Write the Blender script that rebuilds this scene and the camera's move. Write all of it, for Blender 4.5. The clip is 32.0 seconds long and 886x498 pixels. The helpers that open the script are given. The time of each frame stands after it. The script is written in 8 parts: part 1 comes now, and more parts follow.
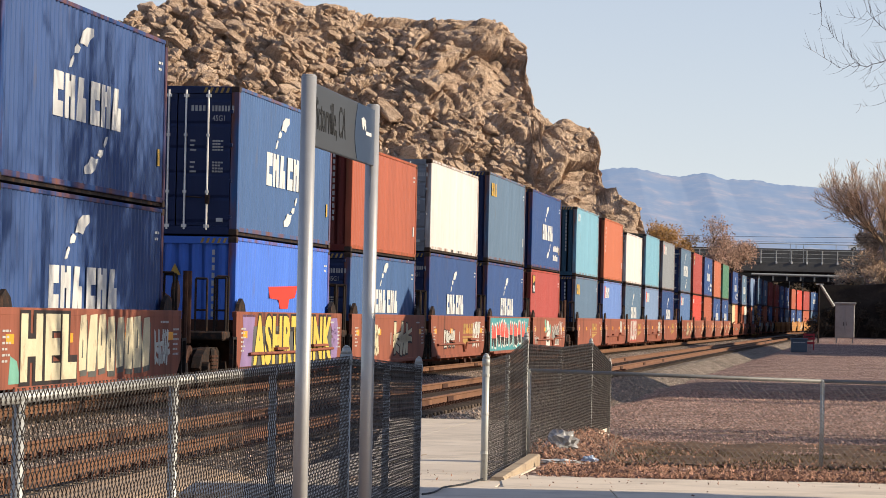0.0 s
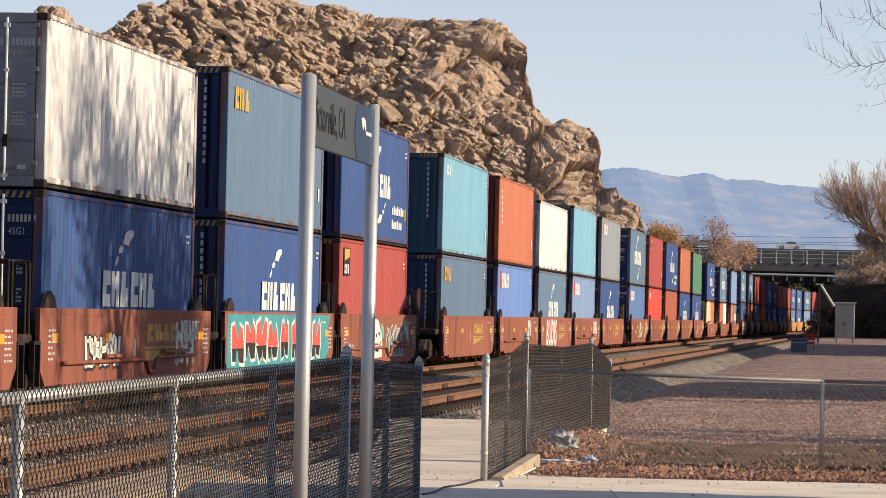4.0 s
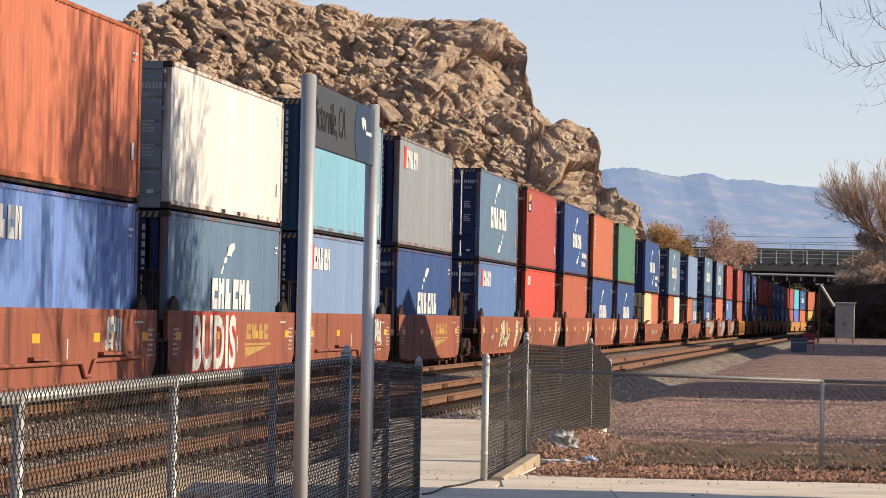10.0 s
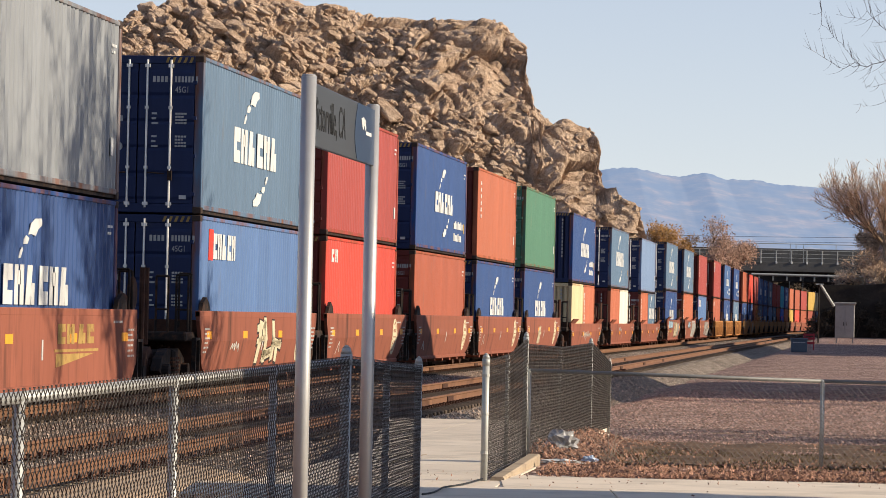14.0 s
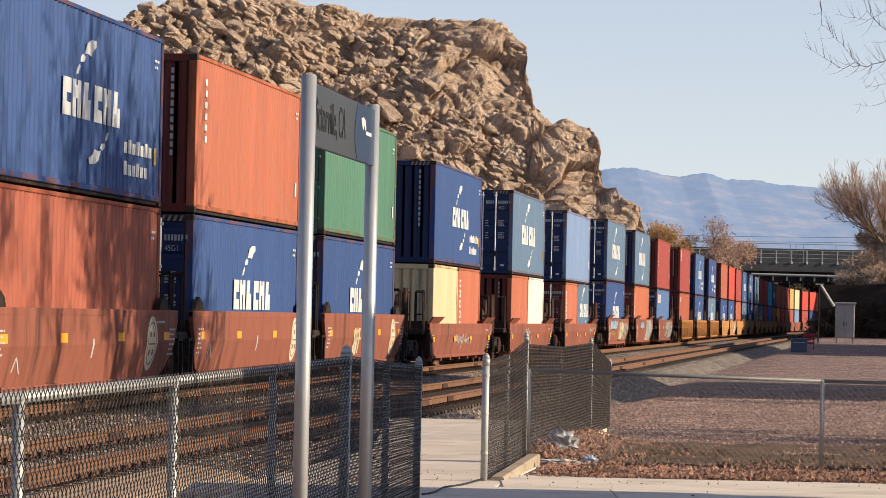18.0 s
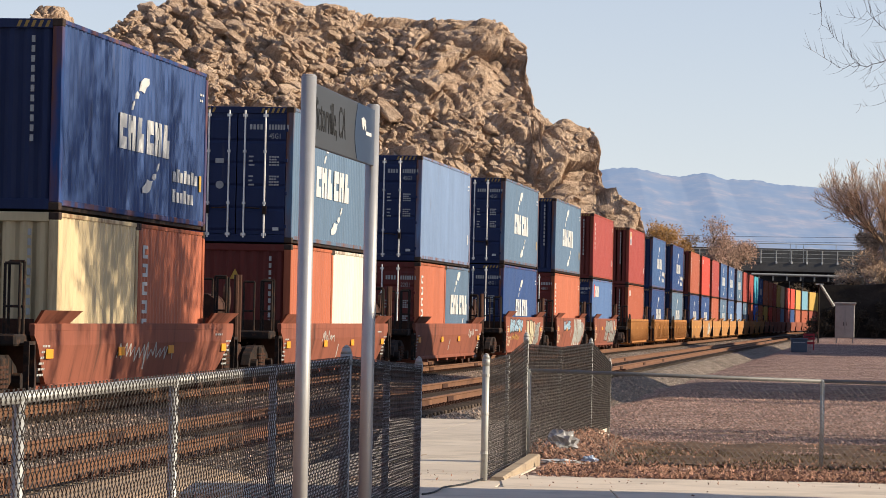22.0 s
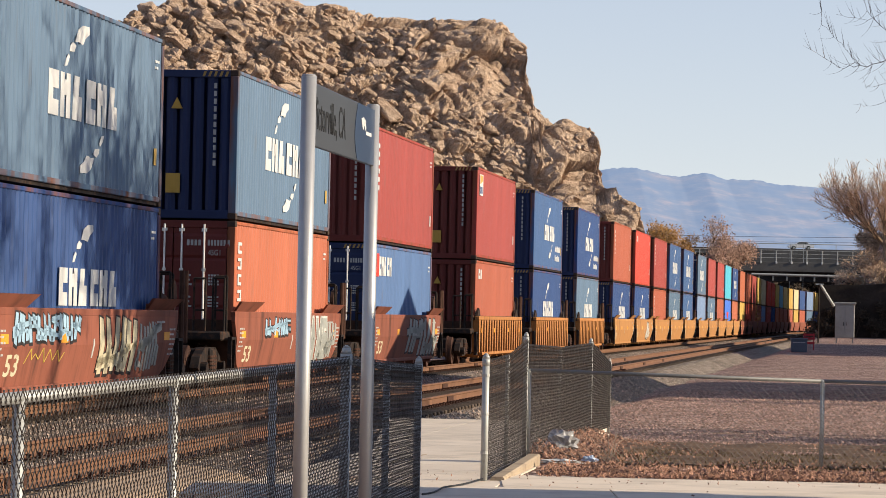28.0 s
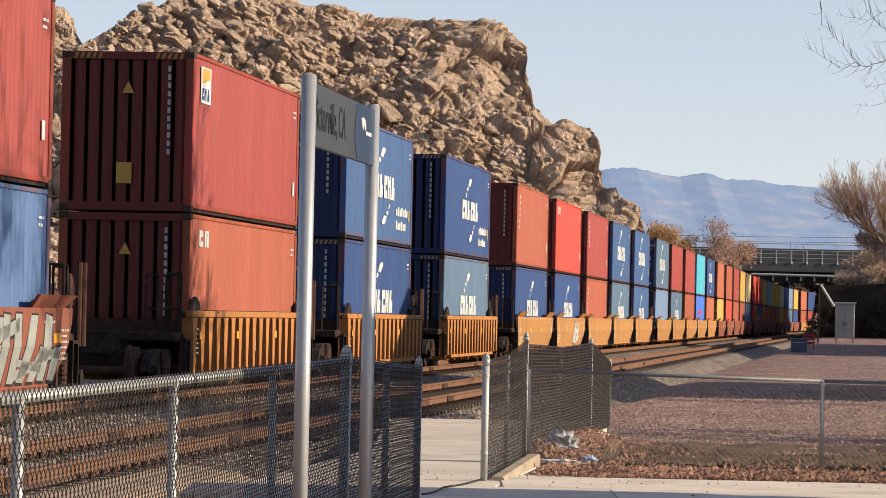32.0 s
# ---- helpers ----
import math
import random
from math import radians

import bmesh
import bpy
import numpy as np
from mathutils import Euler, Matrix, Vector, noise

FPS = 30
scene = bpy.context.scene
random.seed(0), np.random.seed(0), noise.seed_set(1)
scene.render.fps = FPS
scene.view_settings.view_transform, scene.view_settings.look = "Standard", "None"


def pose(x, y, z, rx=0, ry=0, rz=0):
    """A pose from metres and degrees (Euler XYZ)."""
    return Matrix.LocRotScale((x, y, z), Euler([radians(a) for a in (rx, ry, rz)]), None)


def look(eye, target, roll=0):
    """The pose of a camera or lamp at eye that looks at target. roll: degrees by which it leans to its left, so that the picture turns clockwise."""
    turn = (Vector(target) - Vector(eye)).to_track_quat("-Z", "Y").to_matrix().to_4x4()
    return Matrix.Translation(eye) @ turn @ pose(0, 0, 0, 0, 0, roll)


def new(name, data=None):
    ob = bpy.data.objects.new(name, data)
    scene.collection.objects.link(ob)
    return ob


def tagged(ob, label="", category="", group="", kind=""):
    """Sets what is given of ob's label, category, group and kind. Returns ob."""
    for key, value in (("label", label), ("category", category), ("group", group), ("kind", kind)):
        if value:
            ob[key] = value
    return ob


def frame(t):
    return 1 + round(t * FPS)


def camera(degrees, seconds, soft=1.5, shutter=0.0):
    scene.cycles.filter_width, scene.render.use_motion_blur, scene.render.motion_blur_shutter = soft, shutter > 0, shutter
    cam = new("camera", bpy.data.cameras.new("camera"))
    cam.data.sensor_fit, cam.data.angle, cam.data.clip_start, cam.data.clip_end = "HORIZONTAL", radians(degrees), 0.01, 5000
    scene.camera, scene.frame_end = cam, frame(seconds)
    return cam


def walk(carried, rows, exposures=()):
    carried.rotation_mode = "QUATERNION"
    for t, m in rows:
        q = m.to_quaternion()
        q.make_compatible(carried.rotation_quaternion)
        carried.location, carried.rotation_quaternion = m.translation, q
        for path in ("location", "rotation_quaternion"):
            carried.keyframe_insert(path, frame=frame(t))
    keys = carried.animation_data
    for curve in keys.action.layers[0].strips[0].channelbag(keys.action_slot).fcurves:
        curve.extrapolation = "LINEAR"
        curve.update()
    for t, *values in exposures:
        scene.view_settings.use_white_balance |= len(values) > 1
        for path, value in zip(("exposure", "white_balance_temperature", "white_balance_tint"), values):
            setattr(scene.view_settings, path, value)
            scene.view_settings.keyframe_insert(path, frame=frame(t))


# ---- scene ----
cam = camera(14.116, 32.0, 0.6, 0.0)
EYE = pose(0, 0, 1.51, 91.0502, 0, 0) @ pose(0, 0, 0, 0, 0, 1.218)
walk(cam, [(0, EYE), (32, EYE)], [(0, 0.6), (32, 0.6)])

# ---------------------------------------------------------------- light
SUN_AZ, SUN_EL = -6.0, 22.0      # degrees from +x towards +y, and above the horizon
SUN = Vector((math.cos(radians(SUN_EL)) * math.cos(radians(SUN_AZ)),
              math.cos(radians(SUN_EL)) * math.sin(radians(SUN_AZ)), math.sin(radians(SUN_EL))))
world = bpy.data.worlds.new("world")
scene.world = world
world.use_nodes = True
wn = world.node_tree.nodes
sky = wn.new("ShaderNodeTexSky")
sky.sky_type, sky.sun_disc = "NISHITA", False
sky.sun_elevation, sky.sun_rotation = radians(SUN_EL), radians(90 - SUN_AZ)
sky.air_density, sky.dust_density, sky.ozone_density = 0.7, 0.03, 0.0
wn["Background"].inputs["Strength"].default_value = 0.0925
lift = wn.new("ShaderNodeVectorMath")      # flattens the sky's gradient so the strip in the camera's view is even
lift.operation = "MULTIPLY_ADD"
lift.inputs[1].default_value, lift.inputs[2].default_value = (1, 1, 0.57), (0, 0, 0.045)
world.node_tree.links.new(wn.new("ShaderNodeTexCoord").outputs["Generated"], lift.inputs[0])
world.node_tree.links.new(lift.outputs[0], sky.inputs["Vector"])
tint = wn.new("ShaderNodeVectorMath")      # the desert air is a little rosier than the model's
tint.operation = "MULTIPLY"
tint.inputs[1].default_value = (1.19, 1.0, 0.99)
world.node_tree.links.new(sky.outputs[0], tint.inputs[0])
world.node_tree.links.new(tint.outputs[0], wn["Background"].inputs["Color"])
lamp = bpy.data.lights.new("sun", "SUN")
lamp.energy, lamp.angle, lamp.color = 5.0, radians(0.55), (1.0, 0.853, 0.65)
sun = new("sun", lamp)
sun.matrix_world = look(SUN * 200, (0, 0, 0))

# ---------------------------------------------------------------- materials
def material(name, base, rough=0.8, metal=0.0, vary=0.25, scale=3.0, bump=0.15, fine=40.0, second=None, stretch=(1, 1, 1),
             per=0.0, mask=(0.5, 0.7), islands=False, dist=0.02):
    """A node material: base colour broken up at two scales, a second colour in stains, grain as bump."""
    m = bpy.data.materials.new(name)
    m.use_nodes = True
    nt = m.node_tree
    n, l = nt.nodes, nt.links
    b = n["Principled BSDF"]
    b.inputs["Roughness"].default_value, b.inputs["Metallic"].default_value = rough, metal
    b.inputs["Specular IOR Level"].default_value = 0.5 if rough < 0.5 else (0.28 if rough < 0.65 else 0.14)      # dust and chalked paint have little sheen
    tc = n.new("ShaderNodeTexCoord")
    mp = n.new("ShaderNodeMapping")
    mp.inputs["Scale"].default_value = stretch
    l.new(tc.outputs["Object"], mp.inputs["Vector"])
    big = n.new("ShaderNodeTexNoise")
    big.inputs["Scale"].default_value, big.inputs["Detail"].default_value = scale, 6
    small = n.new("ShaderNodeTexNoise")
    small.inputs["Scale"].default_value, small.inputs["Detail"].default_value = fine, 4
    for x in (big, small):
        l.new(mp.outputs[0], x.inputs["Vector"])
    both = n.new("ShaderNodeMath")
    both.operation = "MULTIPLY_ADD"
    l.new(small.outputs["Fac"], both.inputs[0])
    both.inputs[1].default_value = 0.5
    l.new(big.outputs["Fac"], both.inputs[2])
    rng = n.new("ShaderNodeMapRange")
    rng.inputs["From Min"].default_value, rng.inputs["From Max"].default_value = 0.45, 1.05
    rng.inputs["To Min"].default_value, rng.inputs["To Max"].default_value = 1 - vary, 1 + vary
    l.new(both.outputs[0], rng.inputs["Value"])
    value = rng.outputs[0]
    if per:
        if islands:
            ge = n.new("ShaderNodeNewGeometry")
            src = ge.outputs["Random Per Island"]
        else:
            oi = n.new("ShaderNodeObjectInfo")
            src = oi.outputs["Random"]
        pr = n.new("ShaderNodeMapRange")
        pr.inputs["To Min"].default_value, pr.inputs["To Max"].default_value = 1 - per, 1 + per
        l.new(src, pr.inputs["Value"])
        mm = n.new("ShaderNodeMath")
        mm.operation = "MULTIPLY"
        l.new(value, mm.inputs[0]), l.new(pr.outputs[0], mm.inputs[1])
        value = mm.outputs[0]
    mul = n.new("ShaderNodeVectorMath")
    mul.operation = "SCALE"
    mul.inputs[0].default_value = base
    l.new(value, mul.inputs["Scale"])
    col = mul.outputs[0]
    if second:
        st = n.new("ShaderNodeTexNoise")
        st.inputs["Scale"].default_value, st.inputs["Detail"].default_value = scale * 1.7, 8
        st.inputs["Roughness"].default_value = 0.65
        off = n.new("ShaderNodeVectorMath")
        off.operation = "ADD"
        off.inputs[1].default_value = (7.3, 1.9, 4.1)
        l.new(mp.outputs[0], off.inputs[0]), l.new(off.outputs[0], st.inputs["Vector"])
        mr = n.new("ShaderNodeMapRange")
        mr.inputs["From Min"].default_value, mr.inputs["From Max"].default_value = mask
        l.new(st.outputs["Fac"], mr.inputs["Value"])
        mx = n.new("ShaderNodeMix")
        mx.data_type = "RGBA"
        l.new(mr.outputs[0], mx.inputs["Factor"])
        l.new(col, mx.inputs["A"])
        mx.inputs["B"].default_value = (*second, 1)
        col = mx.outputs["Result"]
    l.new(col, b.inputs["Base Color"])
    if bump:
        bp = n.new("ShaderNodeBump")
        bp.inputs["Strength"].default_value, bp.inputs["Distance"].default_value = bump, dist
        l.new(both.outputs[0], bp.inputs["Height"])
        l.new(bp.outputs[0], b.inputs["Normal"])
    return m


def paint(name, base, grime=(0.10, 0.085, 0.07), mask=(0.60, 0.92), rough=0.55):
    """Weathered container paint: streaks run down the sheet, with rust and dirt in patches."""
    return material(name, base, rough, 0, 0.15, 0.9, 0.04, 14.0, grime, (1.6, 1.6, 0.22), 0.06, mask)


PAINT = {
    "navy": paint("navy_paint", (0.020, 0.055, 0.167)),
    "blue": paint("blue_paint", (0.040, 0.092, 0.213)),
    "steel": paint("faded_steel_blue_paint", (0.083, 0.138, 0.209)),
    "sky": paint("pale_blue_paint", (0.142, 0.209, 0.334)),
    "bright": paint("bright_blue_paint", (0.050, 0.142, 0.518)),
    "peri": paint("periwinkle_paint", (0.096, 0.167, 0.376)),
    "orange": paint("orange_paint", (0.367, 0.108, 0.055)),
    "brick": paint("brick_orange_paint", (0.309, 0.081, 0.044)),
    "red": paint("red_paint", (0.284, 0.050, 0.042)),
    "scarlet": paint("scarlet_paint", (0.468, 0.055, 0.037)),
    "brown": paint("oxide_brown_paint", (0.275, 0.071, 0.046)),
    "white": paint("white_paint", (0.501, 0.484, 0.459), (0.328, 0.296, 0.250), (0.62, 0.95)),
    "cream": paint("cream_paint", (0.518, 0.414, 0.242), (0.273, 0.218, 0.125), (0.62, 0.95)),
    "teal": paint("pale_teal_paint", (0.138, 0.292, 0.376), (0.156, 0.117, 0.070), (0.62, 0.85)),
    "cyan": paint("cyan_paint", (0.066, 0.351, 0.459)),
    "grey": paint("grey_paint", (0.188, 0.202, 0.218), (0.109, 0.148, 0.125)),
    "green": paint("green_paint", (0.060, 0.158, 0.101), (0.172, 0.117, 0.062), (0.60, 0.82)),
    "yellow": paint("yellow_paint", (0.434, 0.284, 0.071)),
    "azure": paint("azure_paint", (0.071, 0.134, 0.275)),
    "ivory": paint("ivory_paint", (0.584, 0.567, 0.476), (0.328, 0.296, 0.234), (0.62, 0.95)),
    # maroon, lagoon and deep: colours with the shade of the container ends put in
    "maroon": paint("shaded_maroon_end_paint", (0.112, 0.018, 0.013)),
    "lagoon": paint("shaded_lagoon_end_paint", (0.013, 0.050, 0.083)),
    "deep": paint("shaded_navy_end_paint", (0.009, 0.019, 0.066)),
}
EDGE = {k: paint(k + "_rusted_edge_paint", tuple(m.node_tree.nodes["Vector Math"].inputs[0].default_value), (0.15, 0.058, 0.028), (0.42, 0.66), 0.75) for k, m in list(PAINT.items())}
CAR_PAINT = {
    "brown": paint("freight_car_brown", (0.215, 0.074, 0.047), (0.039, 0.022, 0.017), (0.50, 0.82), 0.75),
    "ochre": paint("freight_car_ochre", (0.36, 0.155, 0.05), (0.062, 0.035, 0.020), (0.5, 0.85), 0.75),
    "tan": paint("freight_car_yellow", (0.351, 0.172, 0.062), (0.078, 0.043, 0.023), (0.55, 0.85), 0.75),
}
# grime, taken darker still for the shade under and between the cars
STEEL_DARK = material("grimy_shade_dark_steel", (0.025, 0.020, 0.018), 0.8, 0.3, 0.4, 4, 0.2, 60, (0.094, 0.047, 0.027))
STEEL_RUST = material("rusted_steel", (0.066, 0.033, 0.023), 0.85, 0.1, 0.35, 5, 0.25, 60, (0.039, 0.023, 0.020))
GALV = material("galvanised_steel", (0.38, 0.385, 0.365), 0.55, 0.35, 0.15, 6, 0.08, 80, (0.195, 0.187, 0.172), mask=(0.6, 0.9))
GALV_DULL = material("dull_galvanised_wire", (0.125, 0.11, 0.095), 0.5, 0.3, 0.35, 8, 0.0, 80, (0.055, 0.043, 0.035), mask=(0.5, 0.7))
CHROME = material("worn_zinc_rod", (0.70, 0.68, 0.64), 0.5, 0.4, 0.25, 3, 0.0, 60)
WHITE_MARK = material("white_vinyl", (0.499, 0.499, 0.484), 0.6, 0, 0.12, 2, 0, 30, (0.351, 0.343, 0.328), mask=(0.62, 0.9))
YELLOW_MARK = material("yellow_label", (0.42, 0.26, 0.05), 0.6, 0, 0.12, 4, 0)
ORANGE_MARK = material("orange_reflector", (0.663, 0.281, 0.023), 0.5, 0, 0.1, 4, 0)
RED_MARK = material("red_vinyl", (0.562, 0.039, 0.023), 0.6, 0, 0.12, 4, 0)
BLACK_MARK = material("black_vinyl", (0.016, 0.016, 0.016), 0.6, 0, 0.2, 4, 0)
CASTING = material("corner_casting_steel", (0.055, 0.038, 0.030), 0.8, 0.2, 0.4, 8, 0.2, 60)

# ---------------------------------------------------------------- mesh tools
class Mesh:
    """Collects vertices and faces; box(), rod() and so on add closed solids."""

    def __init__(self):
        self.v, self.f = [], []

    def add(self, verts, faces):
        k = len(self.v)
        self.v += [tuple(p) for p in verts]
        self.f += [tuple(k + i for i in q) for q in faces]
        return self

    def box(self, x0, x1, y0, y1, z0, z1, b=0.0):
        """A box, its edges along z, x and y cut off by b."""
        if b <= 0:
            vs = [(x, y, z) for x in (x0, x1) for y in (y0, y1) for z in (z0, z1)]
            return self.add(vs, [(0, 1, 3, 2), (4, 6, 7, 5), (0, 4, 5, 1), (2, 3, 7, 6), (0, 2, 6, 4), (1, 5, 7, 3)])
        ring = lambda d: [(x0 + d, y0 + b), (x0 + b, y0 + d), (x1 - b, y0 + d), (x1 - d, y0 + b),
                          (x1 - d, y1 - b), (x1 - b, y1 - d), (x0 + b, y1 - d), (x0 + d, y1 - b)]
        lv = [(ring(b * 0.8), z0), (ring(0), z0 + b), (ring(0), z1 - b), (ring(b * 0.8), z1)]
        vs = [(x, y, z) for r, z in lv for x, y in r]
        fs = [tuple(reversed(range(8))), tuple(range(24, 32))]
        for i in range(3):
            for j in range(8):
                fs.append((8 * i + j, 8 * i + (j + 1) % 8, 8 * i + 8 + (j + 1) % 8, 8 * i + 8 + j))
        return self.add(vs, fs)

    def rod(self, a, b, r, n=8, r2=None, caps=True):
        a, b = Vector(a), Vector(b)
        r2 = r if r2 is None else r2
        d = (b - a).normalized()
        u = d.orthogonal().normalized()
        w = d.cross(u)
        vs = []
        for p, rr in ((a, r), (b, r2)):
            for i in range(n):
                t = 2 * math.pi * i / n
                vs.append(p + (u * math.cos(t) + w * math.sin(t)) * rr)
        fs = [(i, (i + 1) % n, n + (i + 1) % n, n + i) for i in range(n)]
        if caps:
            fs += [tuple(reversed(range(n))), tuple(range(n, 2 * n))]
        return self.add(vs, fs)

    def prism(self, outline, x0, x1, axis="x"):
        """A flat outline in the other two axes, given thickness along one axis."""
        n = len(outline)
        put = {"x": lambda p, q: (p, q[0], q[1]), "y": lambda p, q: (q[0], p, q[1]), "z": lambda p, q: (q[0], q[1], p)}[axis]
        vs = [put(x0, q) for q in outline] + [put(x1, q) for q in outline]
        fs = [tuple(reversed(range(n))), tuple(range(n, 2 * n))] + [(i, (i + 1) % n, n + (i + 1) % n, n + i) for i in range(n)]
        return self.add(vs, fs)

    def ring(self, y0, y1, z0, z1, x0, x1, t):
        """A flat rectangular frame, t wide, between x0 and x1."""
        vs = []
        for x in (x0, x1):
            vs += [(x, y0, z0), (x, y1, z0), (x, y1, z1), (x, y0, z1), (x, y0 + t, z0 + t), (x, y1 - t, z0 + t), (x, y1 - t, z1 - t), (x, y0 + t, z1 - t)]
        fs = []
        for i in range(4):
            j = (i + 1) % 4
            fs += [(i, j, 4 + j, 4 + i), (8 + j, 8 + i, 12 + i, 12 + j), (i, 8 + i, 8 + j, j), (4 + j, 12 + j, 12 + i, 4 + i)]
        return self.add(vs, fs)

    def far_off(self, k):
        """Grown k times about the eye's height."""
        self.v = [(x * k, y * k, 1.51 + (z - 1.51) * k) for x, y, z in self.v]
        return self

    def data(self, name, mat, smooth=False):
        me = bpy.data.meshes.new(name)
        me.from_pydata(self.v, [], self.f)
        if mat:
            me.materials.append(mat)
        if smooth:
            me.shade_smooth()
        me.validate()
        bm = bmesh.new()
        bm.from_mesh(me)
        bmesh.ops.recalc_face_normals(bm, faces=bm.faces)
        bm.to_mesh(me)
        bm.free()
        return me


def part(name, me, parent, label="", m=None):
    ob = new(name, me)
    ob.parent = parent
    if m is not None:
        ob.matrix_basis = m
    return tagged(ob, label)


def empty(name, label, category, group="", m=None, kind=""):
    ob = new(name)
    ob.empty_display_size = 0.3
    if m is not None:
        ob.matrix_basis = m
    return tagged(ob, label, category, group, kind)


CACHE = {}


def shared(key, make):
    if key not in CACHE:
        CACHE[key] = make()
    return CACHE[key]


# ---------------------------------------------------------------- the line of the track
SPEED = 11.876
S_GRID = np.linspace(-600, 1000, 3201)
K_AT = (-60, -40, 0, 60, 120, 200, 300, 420, 520)
K_IS = (0.0, 0.000294, 0.000294, -0.000035, 0.000064, -0.000015, 0.0, 0.0001, 0.0014)
_th = np.cumsum(np.interp(S_GRID, K_AT, K_IS)) * 0.5
_th += radians(6.3626) - np.interp(0, S_GRID, _th)
_x, _y = np.cumsum(np.sin(_th)) * 0.5, np.cumsum(np.cos(_th)) * 0.5
_x += -6.796 - np.interp(0, S_GRID, _x)
_y += 45.0 - np.interp(0, S_GRID, _y)


def on_track(s, right=0.0):
    """The point beside the centre of the train's track at s, and the heading there (radians, clockwise from +y)."""
    h = float(np.interp(s, S_GRID, _th))
    r = right - 1.22
    return float(np.interp(s, S_GRID, _x)) + r * math.cos(h), float(np.interp(s, S_GRID, _y)) - r * math.sin(h), h


def train_rows(s16, step=2.0, z=0.0):
    """The rows of a vehicle whose centre is at s16 at 16 s."""
    rows = []
    t = 0.0
    while t <= 32.001:
        x, y, h = on_track(s16 - SPEED * (t - 16.0))
        rows.append((t, pose(x, y, z, 0, 0, -math.degrees(h))))
        t += step
    return rows

# ---------------------------------------------------------------- containers
def corrugated(length, z0, z1, face, back, pitch=0.278, depth=0.036):
    """A trapezoid-ribbed sheet along y, its outer face at x = face."""
    n = max(2, round(length / pitch))
    p = length / n
    out = []
    for i in range(n):
        y = -length / 2 + i * p
        out += [(face - depth, y), (face - depth, y + p * 0.25), (face, y + p * 0.5), (face, y + p * 0.75)]
    out.append((face - depth, length / 2))
    m = Mesh()
    k = len(out)
    vs = [(x, y, z) for z in (z0, z1) for x, y in out] + [(back, y, z) for z in (z0, z1) for y in (-length / 2, length / 2)]
    fs = [(i, i + 1, k + i + 1, k + i) for i in range(k - 1)]
    a = 2 * k
    fs += [(a, a + 2, a + 3, a + 1), (0, k, a + 2, a), (k - 1, a + 1, a + 3, 2 * k - 1)]
    return m.add(vs, fs)


def turned(me_builder, m):
    me_builder.v = [tuple(m @ Vector(p)) for p in me_builder.v]
    return me_builder


def slab(polys, x0=1.203, x1=1.212):
    """Flat shapes in (y, z) on the sheet's outer face."""
    m = Mesh()
    for q in polys:
        m.prism(q, x0, x1)
    return m


def rect(y0, y1, z0, z1, lean=0.0):
    return [(y0, z0), (y1, z0), (y1 + lean, z1), (y0 + lean, z1)]


def arc_shape(yc, zc, w, h, up):
    """A broken swoosh: a broad blob, a drop and a thin streak along a slant; up: the blob at the top."""
    k = 1 if up else -1
    at = lambda a, b: (yc + k * w * (a - 0.5), zc + k * h * (b - 0.5))
    blob = [at(a, b) for a, b in ((0.42, 0.58), (0.56, 0.60), (0.74, 0.56), (0.84, 0.72), (1.02, 0.84), (1.0, 1.0), (0.72, 0.98), (0.54, 0.86))]
    drop = [at(a, b) for a, b in ((0.20, 0.34), (0.38, 0.36), (0.46, 0.50), (0.32, 0.56), (0.22, 0.46))]
    streak = [at(a, b) for a, b in ((0.0, 0.0), (0.10, 0.02), (0.20, 0.22), (0.16, 0.28), (0.06, 0.16))]
    return [blob, drop, streak]


def word_blocks(y0, z0, width, height, n, seed):
    """A word as plain upright blocks with slits."""
    letters, p = [], width / n
    for i in range(n):
        polys = []
        letters.append(polys)
        y = y0 + i * p + (0.25 * p if i >= n / 2 else 0)
        w, t = p * 0.84, p * 0.27
        kind = i % 3
        if kind == 0:
            polys += [rect(y, y + w * 0.45, z0, z0 + height, 0.02), rect(y + w * 0.45, y + w, z0 + height * 0.6, z0 + height), rect(y + w * 0.45, y + w, z0, z0 + height * 0.35)]
        elif kind == 1:
            polys += [rect(y, y + t * 1.2, z0, z0 + height), rect(y + w - t * 1.3, y + w, z0, z0 + height), rect(y + t, y + w - t, z0 + height * 0.5, z0 + height * 0.85)]
        else:
            polys += [rect(y, y + w * 0.55, z0, z0 + height, w * 0.2), rect(y + w * 0.6, y + w, z0, z0 + height * 0.55)]
    return letters


def flat(letters):
    return [q for one in letters for q in one]


def text_bars(y0, z0, widths, h, gap, step=None):
    """Unreadable small writing: rows of short bars."""
    r = random.Random(int(1000 * (y0 + z0)) % 9973)
    polys = []
    for i, w in enumerate(widths):
        z, y = z0 - i * (step or h * 1.8), y0
        while y < y0 + w - 0.04:
            n = min(r.uniform(0.06, 0.20), y0 + w - y)
            polys.append(rect(y, y + n, z - h * 0.72, z))
            y += n + r.uniform(0.025, 0.06)
    return polys


